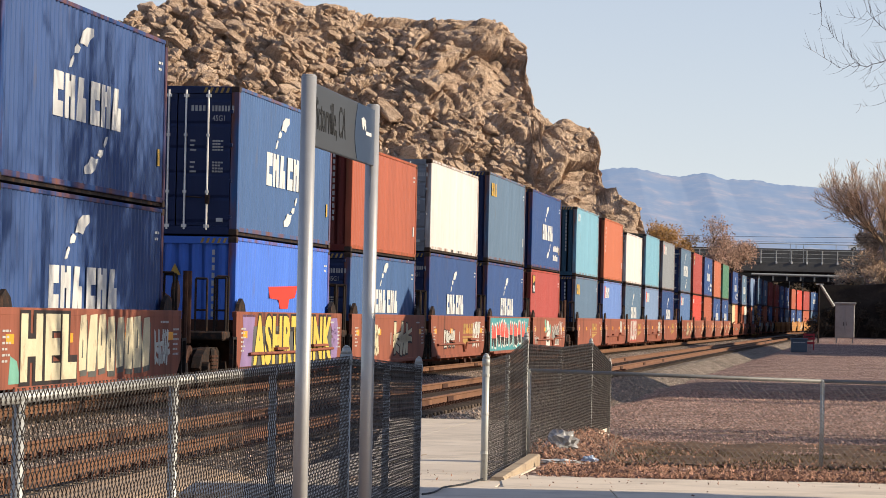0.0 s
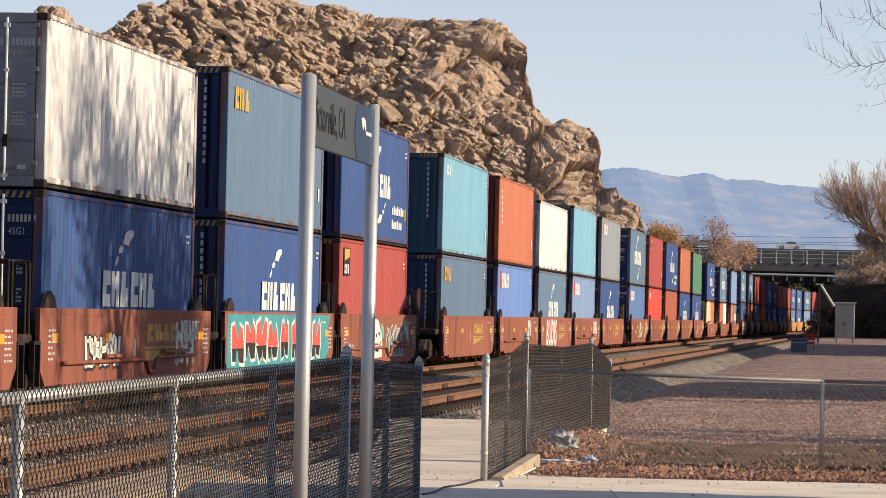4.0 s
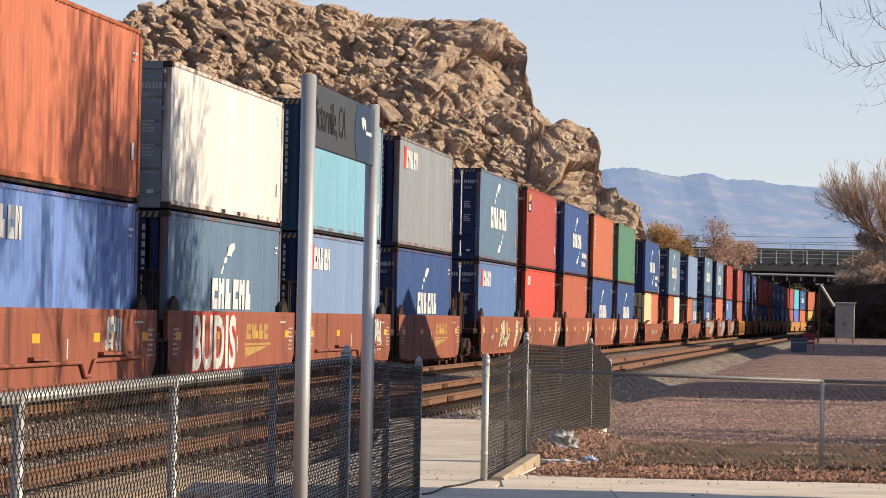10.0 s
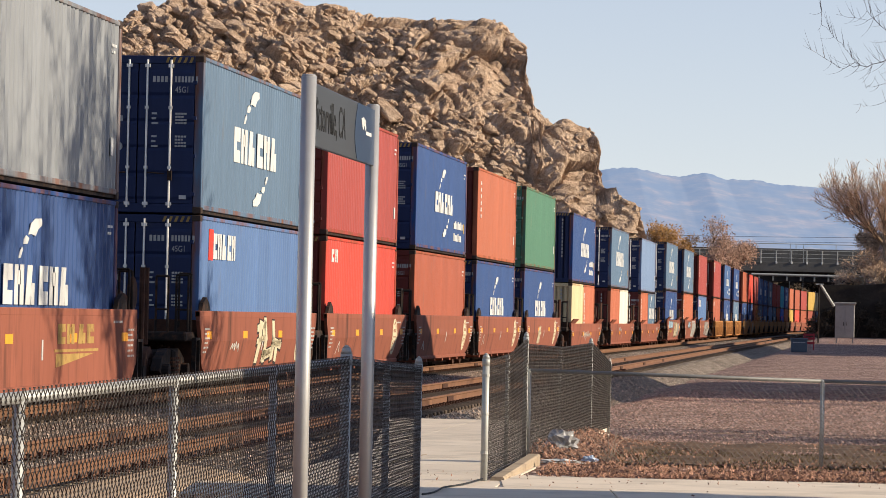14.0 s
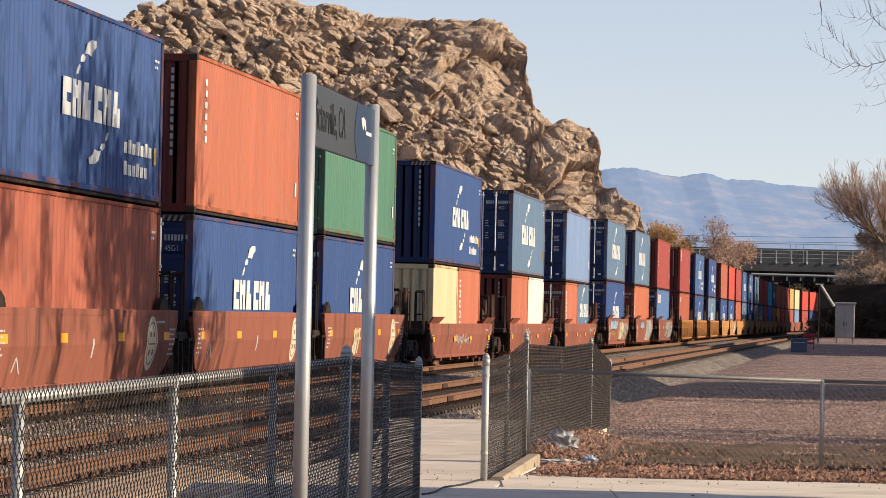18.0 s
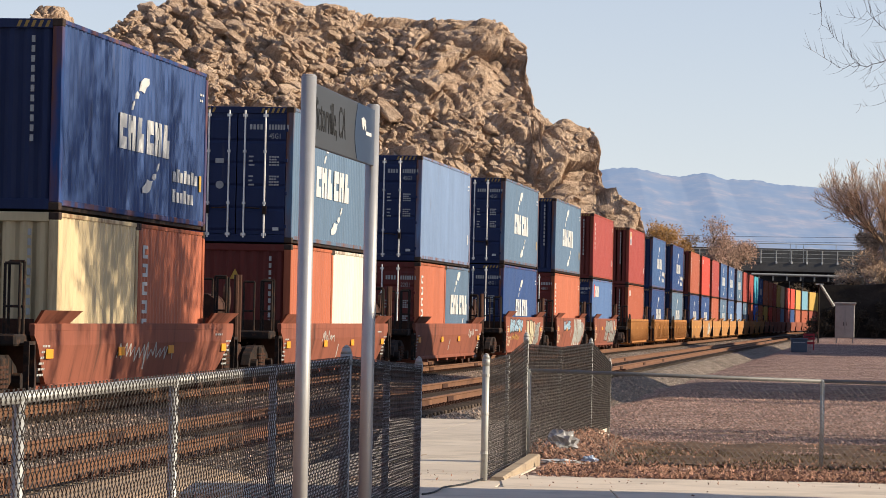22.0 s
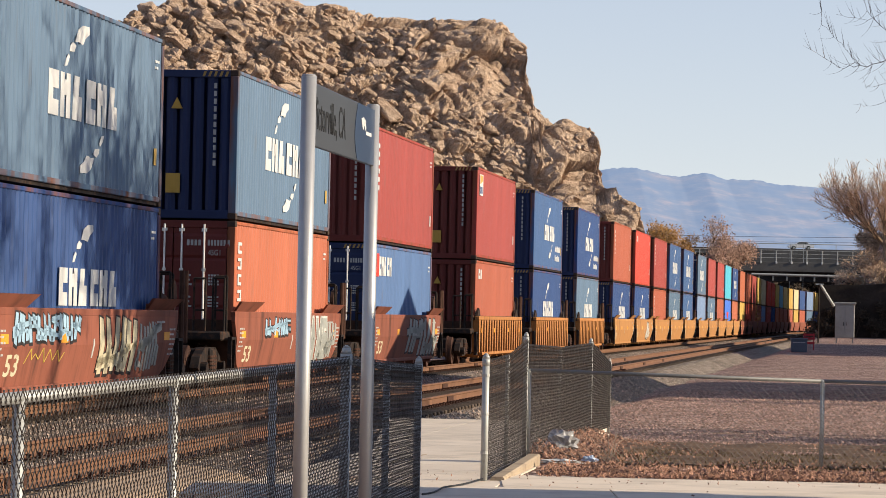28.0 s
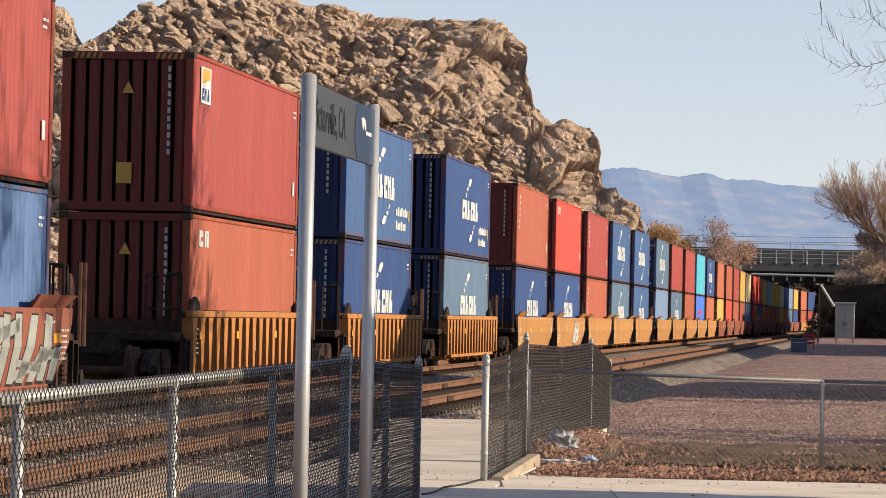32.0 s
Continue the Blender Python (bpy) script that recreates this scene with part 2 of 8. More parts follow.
def logo_parts(kind, L, H):
    """The painted marks of the lit long side, by kind: (part name, mesh)."""
    made = []
    if kind in ("wave", "wave_low", "wave_box"):
        dy, f = (0, 1.0) if kind == "wave" else (0.6, 0.85)
        zz = H * 0.5 if kind != "wave_low" else 1.47
        made += [("logo", slab(one), WHITE_MARK) for one in word_blocks(-2.75 * f + dy, zz - 0.34 * f, 4.9 * f, 0.68 * f, 6, 3)]
        made += [("logo", slab(arc_shape(-0.84 * f + dy, zz + 0.80 * f, 1.7 * f, 0.72 * f, True)), WHITE_MARK), ("logo", slab(arc_shape(0.43 * f + dy, zz - 0.80 * f, 1.7 * f, 0.66 * f, False)), WHITE_MARK)]
        if kind == "wave_box":
            rows = [rect(2.9 + 0.34 * i, 3.15 + 0.34 * i, zz - 0.66, zz - 0.48 + 0.05 * (i % 2)) for i in range(7)] + [rect(2.9 + 0.34 * i, 3.15 + 0.34 * i, zz - 1.02, zz - 0.84 + 0.05 * (i % 3 == 0)) for i in range(6)]
            made.append(("lettering", slab(rows), WHITE_MARK))
    elif kind == "arrow":        # red block above white lettering
        made.append(("logo", slab([[(-2.2, H * 0.64), (1.6, H * 0.66), (1.2, H * 0.56), (0.5, H * 0.55), (0.3, H * 0.47), (-0.7, H * 0.47), (-0.9, H * 0.54), (-2.0, H * 0.55)]]), RED_MARK))
        made.append(("lettering", slab(flat(word_blocks(-1.9, H * 0.18, 3.4, 0.62, 4, 5))), WHITE_MARK))
    elif kind in ("patch", "pale_patch"):        # square sticker near the front top
        made.append(("logo", slab([rect(-5.35, -4.35, H * 0.70, H * 0.93)], 1.203, 1.211), BLACK_MARK if kind == "patch" else WHITE_MARK))
        made.append(("logo", slab([[(-5.25, H * 0.82), (-4.45, H * 0.86), (-4.45, H * 0.92), (-5.25, H * 0.92)]], 1.211, 1.214), YELLOW_MARK))
        made.append(("lettering", slab(flat(word_blocks(-5.25, H * 0.72, 0.7, 0.22, 3, 2)), 1.211, 1.214), WHITE_MARK if kind == "patch" else PAINT["navy"]))
    elif kind == "badge":        # white word with a red start
        made.append(("logo", slab([rect(-5.2, -4.75, H * 0.72, H * 0.92, 0.05)]), RED_MARK))
        made.append(("lettering", slab(flat(word_blocks(-4.7, H * 0.73, 2.3, 0.48, 5, 4))), WHITE_MARK))
    elif kind == "gold":
        made.append(("lettering", slab(flat(word_blocks(-5.3, H * 0.74, 1.5, 0.42, 3, 4))), YELLOW_MARK))
    elif kind == "upright":      # small marks down the front edge
        made.append(("lettering", slab([rect(-5.2 + (0.03 if i % 2 else 0), -4.97, H * 0.86 - i * 0.21 - 0.12, H * 0.86 - i * 0.21) for i in range(6)]), WHITE_MARK))
    elif kind == "tall_marks":   # large broken marks down the front edge
        made.append(("lettering", slab([q for i in range(7) for q in (rect(-L / 2 + 0.40, -L / 2 + 0.80, H * 0.86 - i * 0.31 - 0.22, H * 0.86 - i * 0.31 - 0.16), rect(-L / 2 + 0.40, -L / 2 + 0.80, H * 0.86 - i * 0.31 - 0.06, H * 0.86 - i * 0.31), rect(-L / 2 + 0.40 + (0.28 if i % 2 else 0.0), -L / 2 + 0.52 + (0.28 if i % 2 else 0.0), H * 0.86 - i * 0.31 - 0.16, H * 0.86 - i * 0.31 - 0.06))]), WHITE_MARK))
    elif kind == "small":
        made.append(("lettering", slab(flat(word_blocks(-5.2, H * 0.80, 0.9, 0.3, 2, 4))), WHITE_MARK))
    if L > 7:
        made.append(("data_plate", slab([rect(5.42, 5.62, H * 0.24, H * 0.34)]), YELLOW_MARK if kind.startswith("wave") else WHITE_MARK))
        made.append(("stencil_marking", slab(text_bars(5.35, H * 0.86, [0.36, 0.26], 0.06, 0.1)), WHITE_MARK))
    return made


DULL_GOLD = material("faded_gold_stencil", (0.312, 0.203, 0.066), 0.7, 0, 0.25, 3, 0, 20, (0.156, 0.062, 0.039), mask=(0.55, 0.8))
DULL_MARK = material("worn_white_stencil", (0.36, 0.36, 0.345), 0.7, 0, 0.2, 4, 0)
# end paints: darker copies of the sides', with shade put in, some less bleached
SHADED_ENDS = {"azure": "deep", "grey": "deep", "teal": "lagoon", "sky": "deep", "steel": "deep", "peri": "deep", "blue": "deep", "navy": "deep",
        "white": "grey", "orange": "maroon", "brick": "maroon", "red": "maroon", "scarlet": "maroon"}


def end_word(body, x0, x1, z0, z1, y, mat):
    """Letters of the built-in font on a container's end."""
    me = word(body, x0, x1, z0, z1, mat, 0.0, 0.0, "size_code")
    for v in me.vertices:
        v.co = (v.co.y, y, v.co.z)
    return me



def container(colour, H=2.896, L=12.192, door=True, logo="", label="", category="shipping container", group="containers on the train", far=False):
    """A steel box container; its camera-side end has doors or a ribbed wall."""
    key = (colour, H, L)
    mat, mat_end = PAINT[colour], PAINT[SHADED_ENDS.get(colour, colour)]
    ob = empty("shipping_container", label, category, group)
    h = L / 2
    g = lambda nm, mk, m_=mat: shared((nm, *key), lambda: mk().data(nm, m_))
    # the frame
    def posts(sx, sy):
        return Mesh().box(min(sx * 1.219, sx * 1.06), max(sx * 1.219, sx * 1.06), min(sy * h, sy * (h - 0.17)), max(sy * h, sy * (h - 0.17)), 0.118, H - 0.118, 0.012)
    for sx in (1, -1):
        part("side_panel", shared(("side", sx, *key), lambda: turned(corrugated(L - 0.3, 0.15, H - 0.06, 1.204, 1.12), Matrix.Diagonal((sx, 1, 1, 1))).data("side_panel", mat)), ob)
        part("bottom_rail", shared(("brail", sx, *key), lambda: Mesh().box(min(sx * 1.216, sx * 1.13), max(sx * 1.216, sx * 1.13), -h + 0.17, h - 0.17, 0.075, 0.165, 0.01).data("bottom_rail", EDGE[colour])), ob)
        part("top_rail", shared(("trail", sx, *key), lambda: Mesh().box(min(sx * 1.217, sx * 1.14), max(sx * 1.217, sx * 1.14), -h + 0.17, h - 0.17, H - 0.075, H - 0.008, 0.008).data("top_rail", EDGE[colour])), ob)
        for sy in (1, -1):
            part("corner_post", shared(("post", sx, sy, *key), lambda: posts(sx, sy).data("corner_post", EDGE[colour])), ob)
    part("roof", g("roof", lambda: turned(corrugated(L - 0.3, -1.16, 1.16, H - 0.012, H - 0.06, 0.21, 0.02), Matrix(((0, 0, 1, 0), (0, 1, 0, 0), (1, 0, 0, 0), (0, 0, 0, 1))))), ob)
    # near-black strip painted in for the shadow line under each box
    part("underframe", g("underframe", lambda: Mesh().box(-1.175, 1.175, -h + 0.15, h - 0.15, 0.014, 0.15), STEEL_DARK), ob, "dark underframe, its tone standing for the shadow gap")
    for sy in (1, -1):
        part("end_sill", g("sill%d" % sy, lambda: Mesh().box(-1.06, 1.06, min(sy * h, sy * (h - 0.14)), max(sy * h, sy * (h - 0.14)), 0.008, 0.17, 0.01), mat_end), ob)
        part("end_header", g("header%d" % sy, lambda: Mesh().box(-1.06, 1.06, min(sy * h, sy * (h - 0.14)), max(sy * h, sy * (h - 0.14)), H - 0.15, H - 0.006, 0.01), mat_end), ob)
    if not far:
        for sx in (1, -1):
            for sy in (1, -1):
                for z in (0, H - 0.118):
                    part("corner_casting", shared(("cast", sx, sy, z), lambda: Mesh().box(min(sx * 1.222, sx * 1.045), max(sx * 1.222, sx * 1.045), min(sy * 6.099, sy * 5.92), max(sy * 6.099, sy * 5.92), z, z + 0.118, 0.014).data("corner_casting", CASTING)), ob,
                         m=pose(0, sy * (h - 6.096), 0))
    # the two ends; doors face the camera's end where door is True
    front, back = (-1, 1)
    wall_end = back if door else front
    def endwall(sy):
        m = corrugated(2.12, 0.17, H - 0.15, 0.045, 0.0, 0.265, 0.045)
        return turned(m, Matrix(((0, 1, 0, 0), (sy, 0, 0, sy * (h - 0.075)), (0, 0, 1, 0), (0, 0, 0, 1))))
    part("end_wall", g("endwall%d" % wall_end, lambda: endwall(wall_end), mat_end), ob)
    sy = -wall_end
    for sx in (1, -1):
        def leaf():
            """One pressed sheet with five raised panels."""
            x0, x1 = sorted((sx * 0.012, sx * 1.05))
            prof = [(0.18, 0.02)]
            st = (H - 0.5) / 5
            for i in range(5):
                z = 0.25 + i * st
                prof += [(z, 0.02), (z + 0.05, 0.0), (z + st - 0.06, 0.0), (z + st - 0.01, 0.02)]
            prof.append((H - 0.155, 0.02))
            out = [(sy * (h - d), z) for z, d in prof] + [(sy * (h - 0.07), H - 0.155), (sy * (h - 0.07), 0.18)]
            return Mesh().prism(out, x0, x1)
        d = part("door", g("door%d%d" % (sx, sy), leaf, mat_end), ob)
        if sy < 0 and not far:
            for x in (0.17, 0.61):
                part("lock_rod", shared(("rod", sx, x, H, h), lambda: Mesh().rod((sx * x, -h - 0.014, 0.1), (sx * x, -h - 0.014, H - 0.08), 0.02, 8).box(sx * x - 0.05, sx * x + 0.05, -h - 0.03, -h, 0.14, 0.20).box(sx * x - 0.05, sx * x + 0.05, -h - 0.03, -h, H - 0.22, H - 0.16).box(sx * x - 0.035, sx * x + 0.035, -h - 0.036, -h, H * 0.66, H * 0.66 + 0.05).box(sx * x - 0.035, sx * x + 0.035, -h - 0.036, -h, H * 0.28, H * 0.28 + 0.05).data("lock_rod", CHROME)), d)
            part("lock_handle", shared(("hnd", sx, H, h), lambda: Mesh().rod((sx * 0.20, -h - 0.04, 0.74), (sx * 0.52, -h - 0.04, 0.72), 0.013, 6).box(sx * 0.58, sx * 0.66, -h - 0.05, -h, 0.60, 0.78).data("lock_handle", STEEL_DARK)), d)
            for zz in (0.35, 1.05, 1.75, 2.4):
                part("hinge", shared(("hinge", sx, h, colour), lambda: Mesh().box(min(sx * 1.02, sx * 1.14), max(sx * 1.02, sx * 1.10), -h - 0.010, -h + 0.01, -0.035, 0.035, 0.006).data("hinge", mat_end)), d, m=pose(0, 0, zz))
            if sx > 0:
                rows = Mesh()
                for i in range(4):
                    rows.box(0.27 + 0.075 * i, 0.32 + 0.075 * i, -h - 0.003, -h + 0.02, H - 0.49, H - 0.38)
                for i in range(6):
                    rows.box(0.68 + 0.062 * i, 0.72 + 0.062 * i, -h - 0.003, -h + 0.02, H - 0.49, H - 0.38)
                rows.box(1.07, 1.11, -h - 0.003, -h + 0.02, H - 0.49, H - 0.38)
                for z0 in (H - 1.05, H - 1.47):
                    for r, (a, b) in enumerate(((0.26, 0.36), (0.26, 0.34), (0.26, 0.38))):
                        rows.box(a, a + (b - a), -h - 0.003, -h + 0.02, z0 - 0.09 * r - 0.035, z0 - 0.09 * r)
                    for r, n in ((0, 4), (1, 3), (2, 4), (3, 4)):
                        for i in range(n):
                            rows.box(0.70 + 0.055 * i, 0.745 + 0.055 * i, -h - 0.003, -h + 0.02, z0 - 0.058 * r - 0.035, z0 - 0.058 * r)
                tagged(part("stencil_marking", shared(("num", H, h), lambda: rows.data("stencil_marking", DULL_MARK)), d), kind="stuff")
                part("size_code", shared(("code", H, h), lambda: end_word("45G1" if h > 5 else "22G1", 0.69, 0.93, H - 0.68, H - 0.57, -h - 0.004, DULL_MARK)), d)
                part("data_plate", shared(("tag", H, h), lambda: Mesh().box(0.80, 0.93, -h - 0.004, -h + 0.02, 0.26, 0.33).data("data_plate", WHITE_MARK)), d)
            else:
                part("sticker", shared(("stick", H, h), lambda: Mesh().rod((-0.36, -h - 0.004, H * 0.42), (-0.36, -h + 0.02, H * 0.42), 0.085, 14).box(-0.46, -0.28, -h - 0.004, -h + 0.02, H * 0.58, H * 0.615).data("sticker", DULL_MARK)), d)
    if not door and not far:
        bars = Mesh()
        for i in range(11):
            bars.box(0.74, 0.79, -h - 0.004, -h + 0.03, H - 0.36 - 0.15 * i, H - 0.26 - 0.15 * i)
        tagged(part("stencil_marking", shared(("vnum", H, h), lambda: bars.data("stencil_marking", DULL_MARK)), ob), kind="stuff")
        part("data_plate", shared(("dplate", H, h), lambda: Mesh().box(-0.18, 0.10, -h - 0.004, -h + 0.03, 0.50, 0.88).box(-0.15, 0.07, -h - 0.007, -h, 0.56, 0.66).data("data_plate", YELLOW_MARK)), ob)
        part("warning_triangle", shared(("tri", H, h), lambda: Mesh().prism([(-0.10, H - 0.76), (0.12, H - 0.76), (0.01, H - 0.54)], -h - 0.004, -h + 0.03, "y").data("warning_triangle", YELLOW_MARK)), ob)
    if not far and colour not in ("white", "cream", "orange", "brick"):
        stripes = Mesh()
        for a in [0.50 + 0.11 * i for i in range(5)] + [-1.0 + 0.11 * i for i in range(5)]:
            stripes.prism([(a, H - 0.13), (a + 0.05, H - 0.13), (a + 0.09, H - 0.03), (a + 0.04, H - 0.03)], -h - 0.003, -h + 0.03, "y")
        tagged(part("hazard_stripe", shared(("haz", H, h), lambda: stripes.data("hazard_stripe", DULL_GOLD)), ob), kind="stuff")
    if colour == "white" and not far:
        for y in (-0.95, 0.75):
            # black plate painted for the shade inside the slot
            part("fork_pocket", shared(("fork", y), lambda: Mesh().box(1.20, 1.2195, y, y + 0.36, 0.085, 0.155).data("fork_pocket", BLACK_MARK)), ob)
    for k, (nm, mb, mm) in enumerate(logo_parts(logo, L, H)):
        p = part(nm, shared((nm, logo, H, L, k), lambda: mb.data(nm, mm)), ob)
        if nm in ("stencil_marking", "lettering"):
            tagged(p, kind="stuff")
    return ob


# ---------------------------------------------------------------- well cars
WHEEL_R = 0.42


def truck(parent, y):
    """A two-axle truck: side frames, springs, bolster and turning wheelsets."""
    tr = part("truck", shared("bolster", lambda: Mesh().box(-1.15, 1.15, -0.2, 0.2, 0.42, 0.78, 0.04).rod((0, 0, 0.7), (0, 0, 0.98), 0.32, 14).data("bolster", STEEL_DARK)), parent, "grimy steel truck", pose(0, y, 0))
    def frame_mesh(sx):
        a, b = sorted((sx * 0.92, sx * 1.08))
        m = Mesh().prism([(-1.22, 0.42), (-1.05, 0.62), (-0.55, 0.80), (0.55, 0.80), (1.05, 0.62), (1.22, 0.42), (1.0, 0.34), (0.78, 0.42), (0.42, 0.26), (-0.42, 0.26), (-0.78, 0.42), (-1.0, 0.34)], a, b)
        for yy in (-0.89, 0.89):
            m.rod((sx * 1.0, yy, WHEEL_R), (sx * 1.2, yy, WHEEL_R), 0.12, 12)
        return m
    for sx in (1, -1):
        part("side_frame", shared(("side_frame", sx), lambda: frame_mesh(sx).data("side_frame", STEEL_DARK)), tr)
    def springs():
        m = Mesh()
        for sx in (1,):
            for yy in (-0.18, 0.0, 0.18):
                for i in range(5):
                    m.rod((sx * 1.1, yy, 0.33 + 0.07 * i), (sx * 1.1, yy, 0.37 + 0.07 * i), 0.075, 10)
        return m
    tagged(part("spring", shared("springs", lambda: springs().data("spring", STEEL_RUST)), tr), kind="stuff")
    def wheelset():
        m = Mesh().rod((-1.1, 0, 0), (1.1, 0, 0), 0.075, 10)
        for sx in (1, -1):
            m.rod((sx * 0.70, 0, 0), (sx * 0.83, 0, 0), WHEEL_R, 28)
            m.rod((sx * 0.665, 0, 0), (sx * 0.70, 0, 0), WHEEL_R + 0.026, 28)
            m.rod((sx * 0.83, 0, 0), (sx * 0.86, 0, 0), 0.16, 12)
            for i in range(5):
                t = 2 * math.pi * i / 5
                m.rod((sx * 0.82, 0.27 * math.cos(t), 0.27 * math.sin(t)), (sx * 0.84, 0.27 * math.cos(t), 0.27 * math.sin(t)), 0.05, 8)
        return m
    sets = []
    for yy in (-0.89, 0.89):
        sets.append(part("wheelset", shared("wheelset", lambda: wheelset().data("wheelset", STEEL_RUST)), tr, m=pose(0, yy, WHEEL_R)))
    return sets


def side_outline(kind):
    if kind == "flat":
        return [(-6.95, 0.62), (-6.55, 0.33), (6.55, 0.33), (6.95, 0.62), (6.95, 1.47), (-6.95, 1.47)]
    if kind == "round":
        return [(-6.55, 0.72), (-6.15, 0.46), (-5.75, 0.33), (5.75, 0.33), (6.15, 0.46), (6.55, 0.72), (6.95, 1.30), (6.95, 1.47), (-6.95, 1.47), (-6.95, 1.30)]
    if kind == "long":
        return [(-7.55, 0.62), (-7.0, 0.33), (7.0, 0.33), (7.55, 0.62), (8.3, 1.08), (8.3, 1.24), (-8.3, 1.24), (-8.3, 1.08)]
    return [(-6.95, 0.36), (6.95, 0.36), (6.95, 1.5), (-6.95, 1.5)]


def graffiti(seed, colours, y0, y1, z0, z1, n):
    """Sprayed shapes in a row: slanting strokes of uneven size, some outlined."""
    r = random.Random(seed)
    out = []
    p = (y1 - y0) / n
    for i in range(n):
        c = colours[i % len(colours)] if r.random() < 0.7 else r.choice(colours)
        one = []
        out.append((c, one))
        y = y0 + i * p
        H = z1 - z0
        za, zb = z0 + r.uniform(0, 0.10) * H, z1 - r.uniform(0, 0.10) * H
        lean = r.uniform(-0.35, 0.4) * p
        w, t = p * 0.86, p * r.uniform(0.26, 0.36)
        leg = lambda a, c0, c1: [(a, c0), (a + t, c0 + r.uniform(-0.04, 0.04)), (a + t * 1.08 + lean * 0.5, (c0 + c1) / 2), (a + t + lean, c1 - r.uniform(0, 0.05)), (a + lean, c1), (a - t * 0.1 + lean * 0.5, (c0 + c1) / 2)]
        form = r.randrange(5)
        one.append(leg(y, za, zb))
        if form != 2:
            one.append(leg(y + w - t, za if form != 3 else (za + zb) / 2, zb if form != 4 else (za + zb) / 2))
        cross = {0: ((0.42, 0.60),), 1: ((0.78, 1.0), (0.40, 0.56)), 2: ((0.0, 0.2), (0.42, 0.58), (0.8, 1.0)), 3: ((0.80, 1.0), (0.46, 0.62)), 4: ((0.0, 0.2), (0.36, 0.5))}[form]
        for c0, c1 in cross:
            c0, tip = r.uniform(0.0, 0.8), r.uniform(-0.22, 0.22)
            c1 = c0 + r.uniform(0.10, 0.2)
            a, b = y - 0.15 * p, y + p * r.uniform(0.8, 1.15)
            one.append([(a, za + c0 * (zb - za)), (b, za + min(1.0, max(0.0, c0 + tip)) * (zb - za)), (b, za + min(1.0, max(0.1, c1 + tip)) * (zb - za)), (a, za + c1 * (zb - za))])
    return out


SPRAY = {"cream": material("cream_spray", (0.484, 0.429, 0.296), 0.7, 0, 0.2, 2, 0, 30, (0.156, 0.070, 0.047), mask=(0.58, 0.8)),
         "gold": material("gold_spray", (0.50, 0.36, 0.075), 0.7, 0, 0.2, 2, 0, 30, (0.156, 0.070, 0.047), mask=(0.6, 0.85)),
         "teal": material("teal_spray", (0.055, 0.211, 0.226), 0.7, 0, 0.2, 2, 0),
         "coral": material("coral_spray", (0.484, 0.078, 0.062), 0.7, 0, 0.2, 2, 0),
         "pale": material("white_spray", (0.468, 0.468, 0.429), 0.7, 0, 0.2, 2, 0, 30, (0.156, 0.070, 0.047), mask=(0.58, 0.8)),
         "lilac": material("lilac_spray", (0.20, 0.14, 0.26), 0.7, 0, 0.2, 2, 0),
         "silver": material("silver_spray", (0.281, 0.289, 0.265), 0.6, 0.2, 0.25, 2, 0)}


SPRAY["pale blue"] = material("pale_blue_spray", (0.27, 0.40, 0.50), 0.7, 0, 0.2, 2, 0, 30, (0.156, 0.070, 0.047), mask=(0.6, 0.85))
SPRAY["dark"] = material("black_spray", (0.027, 0.023, 0.023), 0.7, 0, 0.2, 2, 0, 30, (0.078, 0.039, 0.027), mask=(0.55, 0.8))
SPRAY["red"] = material("red_spray", (0.429, 0.047, 0.043), 0.7, 0, 0.2, 2, 0)
BEND, LEAN = 0.93, 0.20       # tapered cars: the side leans in below this height


def scrawl(seed, y0, y1, z0, z1, n):
    """A thin looping signature: one narrow stroke that runs up and down."""
    r = random.Random(seed)
    pts, p = [], (y1 - y0) / (n * 3)
    for i in range(n * 3):
        pts.append((y0 + p * (i + r.uniform(-0.45, 0.45)), z0 + (z1 - z0) * (r.uniform(0.55, 1.0) if i % 2 else r.uniform(0.0, 0.4))))
    w = 0.035 + 0.02 * r.random()
    polys = [[(a, b), (a + w, b + 0.006), (c + w, d + 0.006), (c, d)] for (a, b), (c, d) in zip(pts, pts[1:])]
    return polys


def bent(me):
    """Lays a flat shape on the leaning lower half of a tapered car's side."""
    bm = bmesh.new()
    bm.from_mesh(me)
    bmesh.ops.bisect_plane(bm, geom=bm.verts[:] + bm.edges[:] + bm.faces[:], plane_co=(0, 0, BEND), plane_no=(0, 0, 1))
    for v in bm.verts:
        v.co.x -= LEAN * max(0.0, BEND - v.co.z)
    bm.to_mesh(me)
    bm.free()
    return me


def word(body, y0, y1, z0, z1, mat, x0, fat=0.0, name="graffiti"):
    """Letters of the built-in font stretched to fill a stretch of a car's side."""
    cu = bpy.data.curves.new("word", "FONT")
    cu.body, cu.size, cu.offset, cu.resolution_u, cu.space_character = body, 1.0, fat, 3, 1.0 + fat * 2
    tmp = bpy.data.objects.new("word", cu)
    scene.collection.objects.link(tmp)
    me = bpy.data.meshes.new_from_object(tmp.evaluated_get(bpy.context.evaluated_depsgraph_get()))
    bpy.data.objects.remove(tmp)
    xs, ys = [v.co.x for v in me.vertices], [v.co.y for v in me.vertices]
    ax, bx, ay, by = min(xs), max(xs), min(ys), max(ys)
    for v in me.vertices:
        v.co = (x0, y0 + (v.co.x - ax) / (bx - ax) * (y1 - y0), z0 + (v.co.y - ay) / (by - ay) * (z1 - z0))
    me.name = name
    me.materials.clear()
    me.materials.append(mat)
    return me


